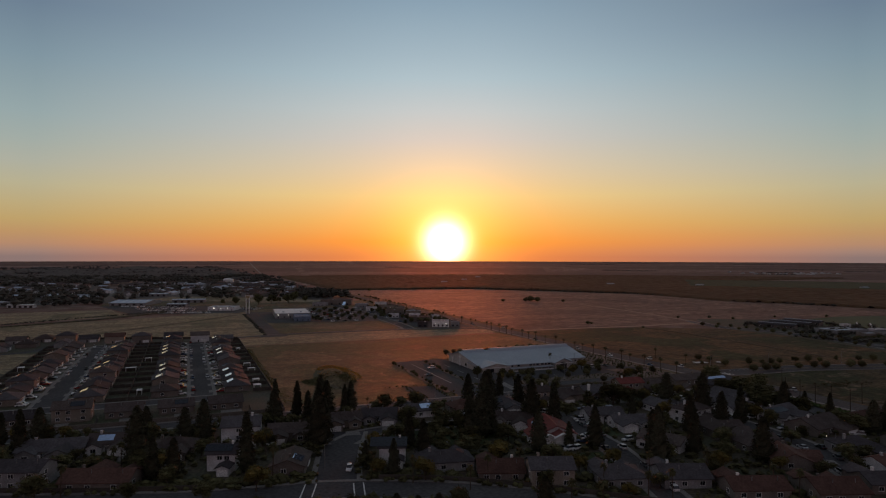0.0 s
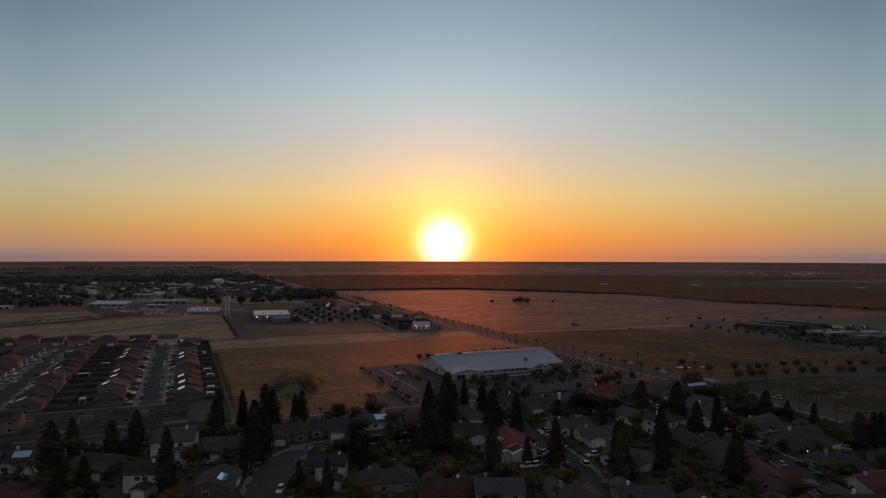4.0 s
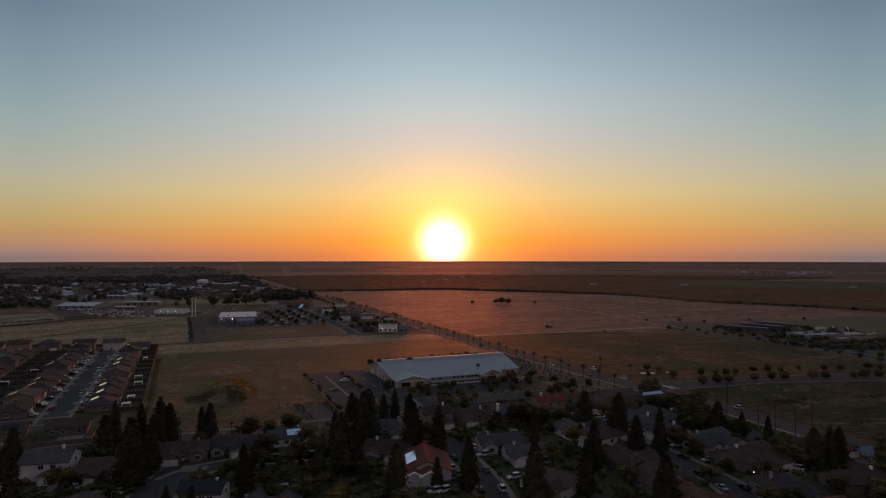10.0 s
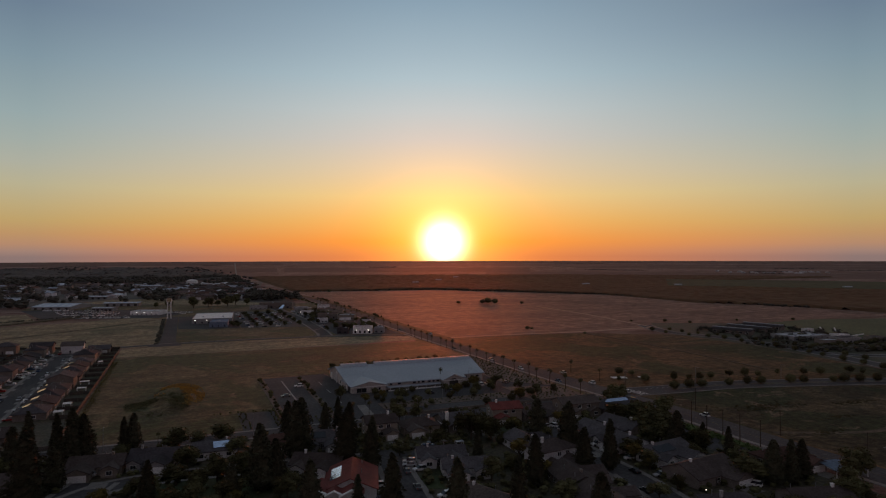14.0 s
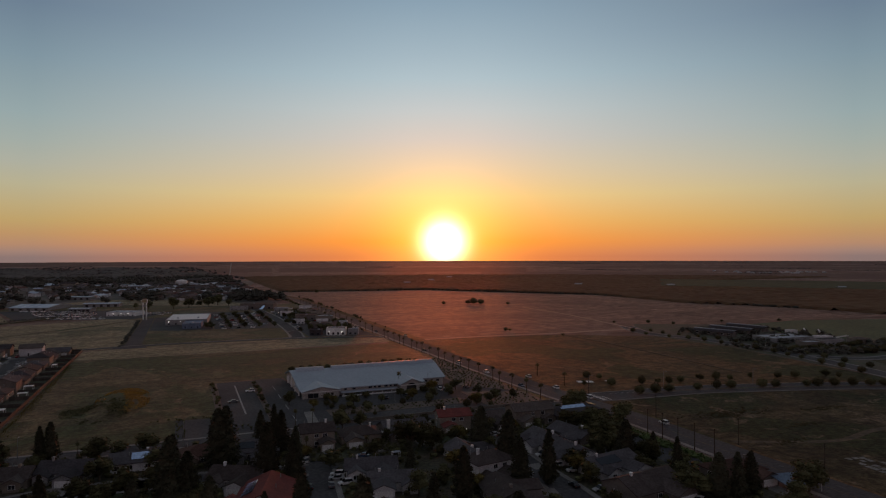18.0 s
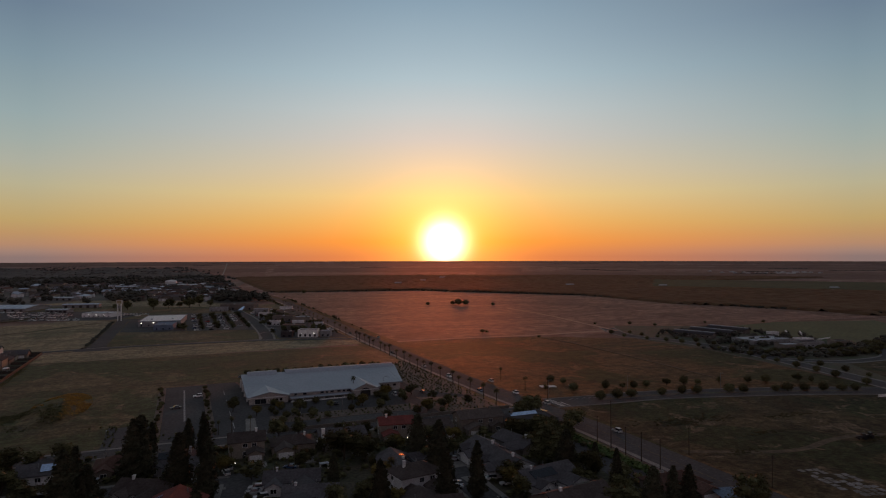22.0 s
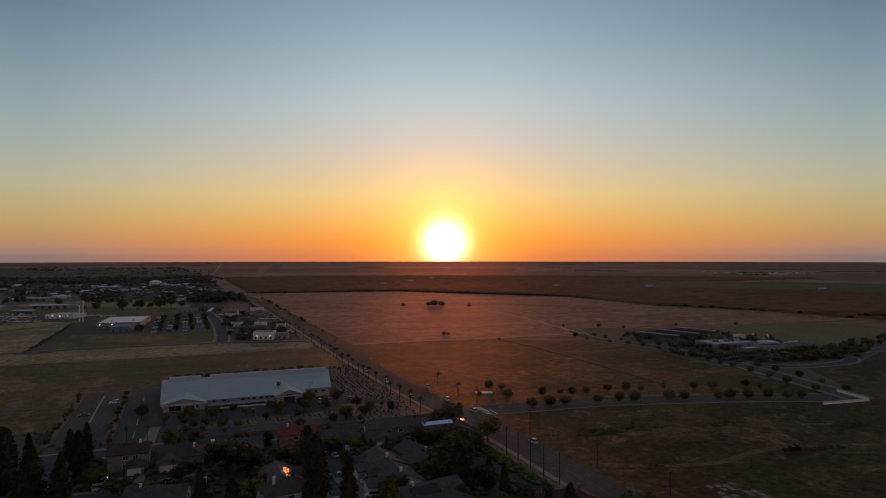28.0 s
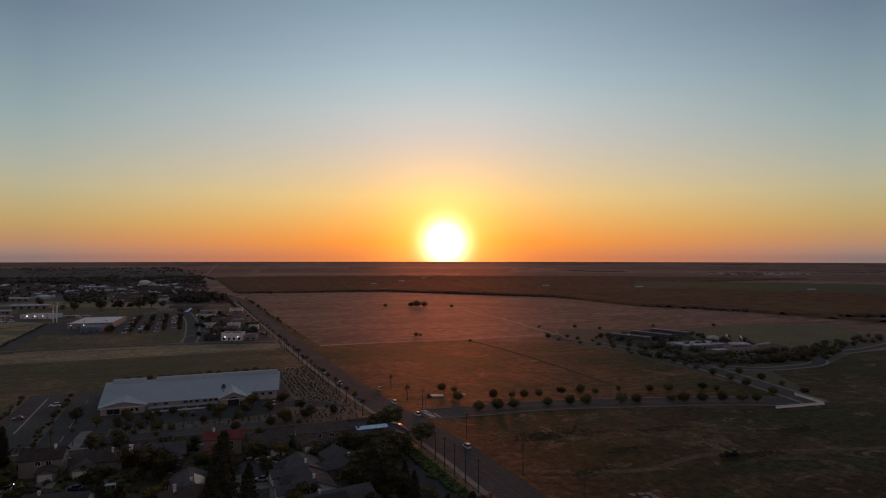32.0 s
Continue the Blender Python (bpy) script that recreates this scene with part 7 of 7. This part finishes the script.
def town_hall(x, y, turn, w, d, h, wall, roof, label):
    """A large low hall with a shallow roof sloping toward the fields, with skylight strips and a loading front."""
    root = thing("workshop_hall", label, "building", pose(x, y, rise(x, y), 0, 0, turn), "halls of the far town")
    part("wall", gable_walls(w, d, h, 0.1), wall, root)
    bm, top = gable_roof(w, d, h - 0.05, 0.1, 0.8, 0.3)
    r_ = part("roof", bm, roof, root)
    for k in range(5):
        sx = -w / 2 + w * (k + 0.5) / 5
        part("skylight", faces([(sx - 0.8, -d * 0.45, h + 0.35 + d * 0.005), (sx + 0.8, -d * 0.45, h + 0.35 + d * 0.005), (sx + 0.8, -d * 0.05, h + 0.42 + d * 0.045), (sx - 0.8, -d * 0.05, h + 0.42 + d * 0.045)], [(0, 1, 2, 3)]), M_WHITE, r_)
        part("loading_door", boxes((sx - 1.8, sx + 1.8, -d / 2 - 0.06, -d / 2 + 0.05, 0, h * 0.75)), M_TRIM, root)


M_BLUEROOF = mat("blue_grey_metal_roof", (0.42, 0.49, 0.58), (0.34, 0.41, 0.50), big=0.05, fine=0.4, bump=0.05, rough=0.5, spec=0.4, contrast=0.12)
for x, y, turn, w, d, h, wall, roof, label in ((-66, 1028, -20, 50, 56, 3.6, WALLS[3], M_BLUEROOF, "wide workshop hall with a blue-grey metal roof"), (7, 1040, -10, 46, 16, 4.5, WALLS[3], M_BLUEROOF, "long narrow hall with a blue-grey roof"),
                                               (-48, 1228, -20, 48, 22, 4.0, WALLS[3], M_METALROOF, "pale warehouse at the town's edge"), (45, 1232, -18, 30, 9, 4.0, WALLS[2], M_WHITE, "low shed with a white roof"),
                                               (46, 1198, -18, 14, 8, 3.5, WALLS[2], M_METALROOF, "small white shed with a pale roof"), (65, 1356, -18, 22, 14, 6.5, WALLS[2], M_METALROOF, "white two-storey block with a pale roof"),
                                               (-8, 960, -20, 26, 16, 3.8, WALLS[3], M_METALROOF, "white workshop beside a sales lot"), (-150, 1180, -20, 40, 20, 3.8, WALLS[3], M_BLUEROOF, "pale hall among dark trees"),
                                               (-250, 1080, -10, 30, 18, 4.0, WALLS[3], M_METALROOF, "white hall beside a field"), (-205, 1015, -16, 34, 9, 3.6, WALLS[2], M_WHITE, "row of white trailers beside a field"),
                                               (118, 1640, -18, 56, 26, 5.0, WALLS[3], M_METALROOF, "pale school hall in the town"), (20, 1600, -18, 50, 20, 5.0, WALLS[3], M_BLUEROOF, "long pale block in the town")):
    town_hall(x, y, turn, w, d, h, wall, roof, label)
PALE = [M_METALROOF, M_BLUEROOF] + ROOFS + ROOFS[:2]
quarters = ((70, 200, 1130, 1330, 70), (60, 240, 1330, 1700, 95), (-120, 60, 1260, 1750, 75), (-420, -120, 1150, 1800, 80), (-640, -300, 1120, 1900, 40))
for x0, x1, y0, y1, count in quarters:
    for k in range(count):
        x, y = rng.uniform(x0, x1), rng.uniform(y0, y1)
        big = rng.random() < 0.14
        far_house(x, y, rng.choice((-22, 68)) + rng.uniform(-4, 4), rng.uniform(22, 44) if big else rng.uniform(12, 18), rng.uniform(14, 22) if big else rng.uniform(9, 12), rng.uniform(3.5, 6.5), rng.choice(WALLS), rng.choice(PALE))
tank = thing("water_tank", "pale domed water tank above the far town", "tank", pose(108, 1790, rise(108, 1790)))
part("drum", tube(bmesh.new(), [(0, 0, 0), (0, 0, 8), (0, 0, 10.5), (0, 0, 12)], (14, 14, 10.5, 3), 20), M_WHITE, tank)
r2 = random.Random(11)
town = []
while len(town) < 3000:
    x, y = r2.uniform(-900, 250), 1010 + 1250 * r2.random() ** 0.9
    clear = (x > -110 and y < 1110) or (x > 205 and y < 1120)
    dense = noise.noise((x * 0.011, y * 0.006, 3.0)) + 0.5 * noise.noise((x * 0.03, y * 0.018, 7.0))
    dense += 0.5 * max(0.0, (y - 1750) / 500) + (0.35 if x < -130 and y < 1260 else 0.0)
    if not clear and dense > r2.uniform(-0.05, 0.35):
        town.append((x, y))
scatter_trees("town_trees", town, 5.0, 13, M_WOODS, "dark trees of the far town", 8, 0.62)
lines = []
for k in range(26):
    way, far, spread = r2.uniform(-20, 62), r2.uniform(2500, 4600), r2.uniform(0.4, 4.0)
    lines += [(100 + (far + r2.uniform(-25, 25)) * math.sin(radians(way + spread * t)), 30 + (far + r2.uniform(-25, 25)) * math.cos(radians(way + spread * t))) for t in np.linspace(0, 1, int(14 * spread) + 3)]
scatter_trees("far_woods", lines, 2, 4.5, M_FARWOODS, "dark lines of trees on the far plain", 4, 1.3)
for x, y, h in ((69, 964, 13), (100, 958, 17), (119, 966, 15), (145, 972, 16), (158, 1002, 17), (172, 985, 11), (52, 985, 8), (132, 985, 9)):
    broadleaf(x, y, h, 1.0, "tall dark tree between the shops and the town")
grove = [(180 + 85 * r2.random() + 20 * k / 60, 1060 + 150 * r2.random()) for k in range(110)]
scatter_trees("town_grove", [p for p in grove if p[0] < 262 - (p[1] - 1060) * 0.16], 9, 15, M_WOODS, "dense dark grove beside the avenue", 16)
edge = [(300, 1315), (352, 1300), (580, 1275), (800, 985), (856, 665), (945, 522), (1200, 420), (1500, 330)]


def beyond(x, y):
    for (ax, ay), (bx, by) in zip(edge, edge[1:]):
        if (bx - ax) * (y - ay) - (by - ay) * (x - ax) > 0 and ax - 60 < x < bx + 60:
            return True
    return x > 500 and y > 1400


def canopy(name, x0, x1, y0, y1, step, wanted, label, material=M_ORCHARD, high=3.8):
    """Close-set tree tops as one uneven sheet, dropping to the ground at its rim."""
    verts, quads, index = [], [], {}
    nx, ny = int((x1 - x0) / step), int((y1 - y0) / step)
    inside = {(i, j) for i in range(nx) for j in range(ny) if wanted(x0 + i * step, y0 + j * step)}
    depth, core = {}, set(inside)
    for level in range(2):
        rim = {c for c in core if any((c[0] + a, c[1] + b) not in core for a, b in ((1, 0), (-1, 0), (0, 1), (0, -1)))}
        depth.update(dict.fromkeys(rim, level))
        core -= rim
    for i, j in sorted(inside):
        x, y = x0 + i * step, y0 + j * step
        full = (0.0, 0.8)[depth[i, j]] if (i, j) in depth else 1.0
        z = rise(x, y) - 0.2 + full * (high + 1.2 * noise.noise((x * 0.02, y * 0.02, 0)) + rng.uniform(-0.8, 0.8))
        index[i, j] = len(verts)
        verts.append((x + rng.uniform(-2, 2), y + rng.uniform(-2, 2), z))
    for i, j in sorted(inside):
        if (i + 1, j) in index and (i, j + 1) in index and (i + 1, j + 1) in index:
            quads.append((index[i, j], index[i + 1, j], index[i + 1, j + 1], index[i, j + 1]))
    me = bpy.data.meshes.new(name)
    me.from_pydata(verts, [], quads)
    me.materials.append(material)
    stuff(name, me, label, "trees")


belt = []
while len(belt) < 1500:
    way, far = radians(r2.uniform(-22, 5.2)), 2050 + 1450 * r2.random() ** 1.1
    if math.degrees(way) > 1.0 and (far - 2050) / 1450 > r2.random() * (5.2 - math.degrees(way)) / 3.0:
        continue
    if noise.noise((math.degrees(way) * 0.5, far * 0.004, 1.0)) > r2.uniform(-0.75, 0.15):
        belt.append((100 + far * math.sin(way), 30 + far * math.cos(way)))
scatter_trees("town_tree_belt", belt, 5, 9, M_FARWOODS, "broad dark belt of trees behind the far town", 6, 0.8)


def wooded(x, y):
    far, way = math.hypot(x - 100, y - 30), math.degrees(math.atan2(x - 100, y - 30))
    return 1980 + 260 * noise.noise((way * 0.35, 0.0, 2.0)) < far < 3350 + 500 * noise.noise((way * 0.3, 3.0, 0.0)) - 260 * max(0.0, way) and -23 < way < 4.4 and noise.noise((way * 0.8, far * 0.005, 5.0)) > -0.42


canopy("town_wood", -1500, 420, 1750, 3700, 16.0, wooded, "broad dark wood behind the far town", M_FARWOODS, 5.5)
canopy("orchard", 290, 2300, 330, 2250, 10.0, lambda x, y: beyond(x, y) and math.hypot(x - 200, y) < 2300 and not (1540 < math.hypot(x - 100, y - 30) < 1940 and math.atan2(x - 100, y - 30) > radians(42)), "wide dark green orchard on the plain")
hedge_line = []
for (ax, ay), (bx, by) in zip(edge, edge[1:]):
    for k in range(int(math.hypot(bx - ax, by - ay) / 1.8)):
        t = r2.random()
        hedge_line.append((ax + (bx - ax) * t + r2.uniform(-9, 6), ay + (by - ay) * t + r2.uniform(-9, 6)))
hedge_line = [p for p in hedge_line if noise.noise((p[0] * 0.018, p[1] * 0.018, 4.0)) > r2.uniform(-0.9, -0.1)]
scatter_trees("field_hedge", hedge_line, 1.2, 3.4, M_WOODS, "uneven dark tree line at the field's edge", 12, 0.75)
lane = [(-250 + 230 * t, 705 + 178 * t) for t in np.linspace(0, 1.0, 260)]
scatter_trees("lane_trees", [(x + r2.uniform(-3, 3), y + r2.uniform(-3, 3)) for x, y in lane], 0.8, 1.8, M_WOODS, "dark shrubs along a farm lane", 10, 0.7)
for k in range(26):
    way, far = radians(rng.uniform(45.5, 54)), rng.uniform(2650, 2900)
    far_house(100 + far * math.sin(way), 30 + far * math.cos(way), 40, rng.uniform(14, 40), 14, rng.uniform(1.8, 2.6), WALLS[2], M_METALROOF)
for x, y in ((640, 1560), (760, 1700), (980, 1300), (1150, 1180), (1400, 950), (900, 1900)):
    far_house(x, y, -22, 16, 9, 4, WALLS[2], M_METALROOF)
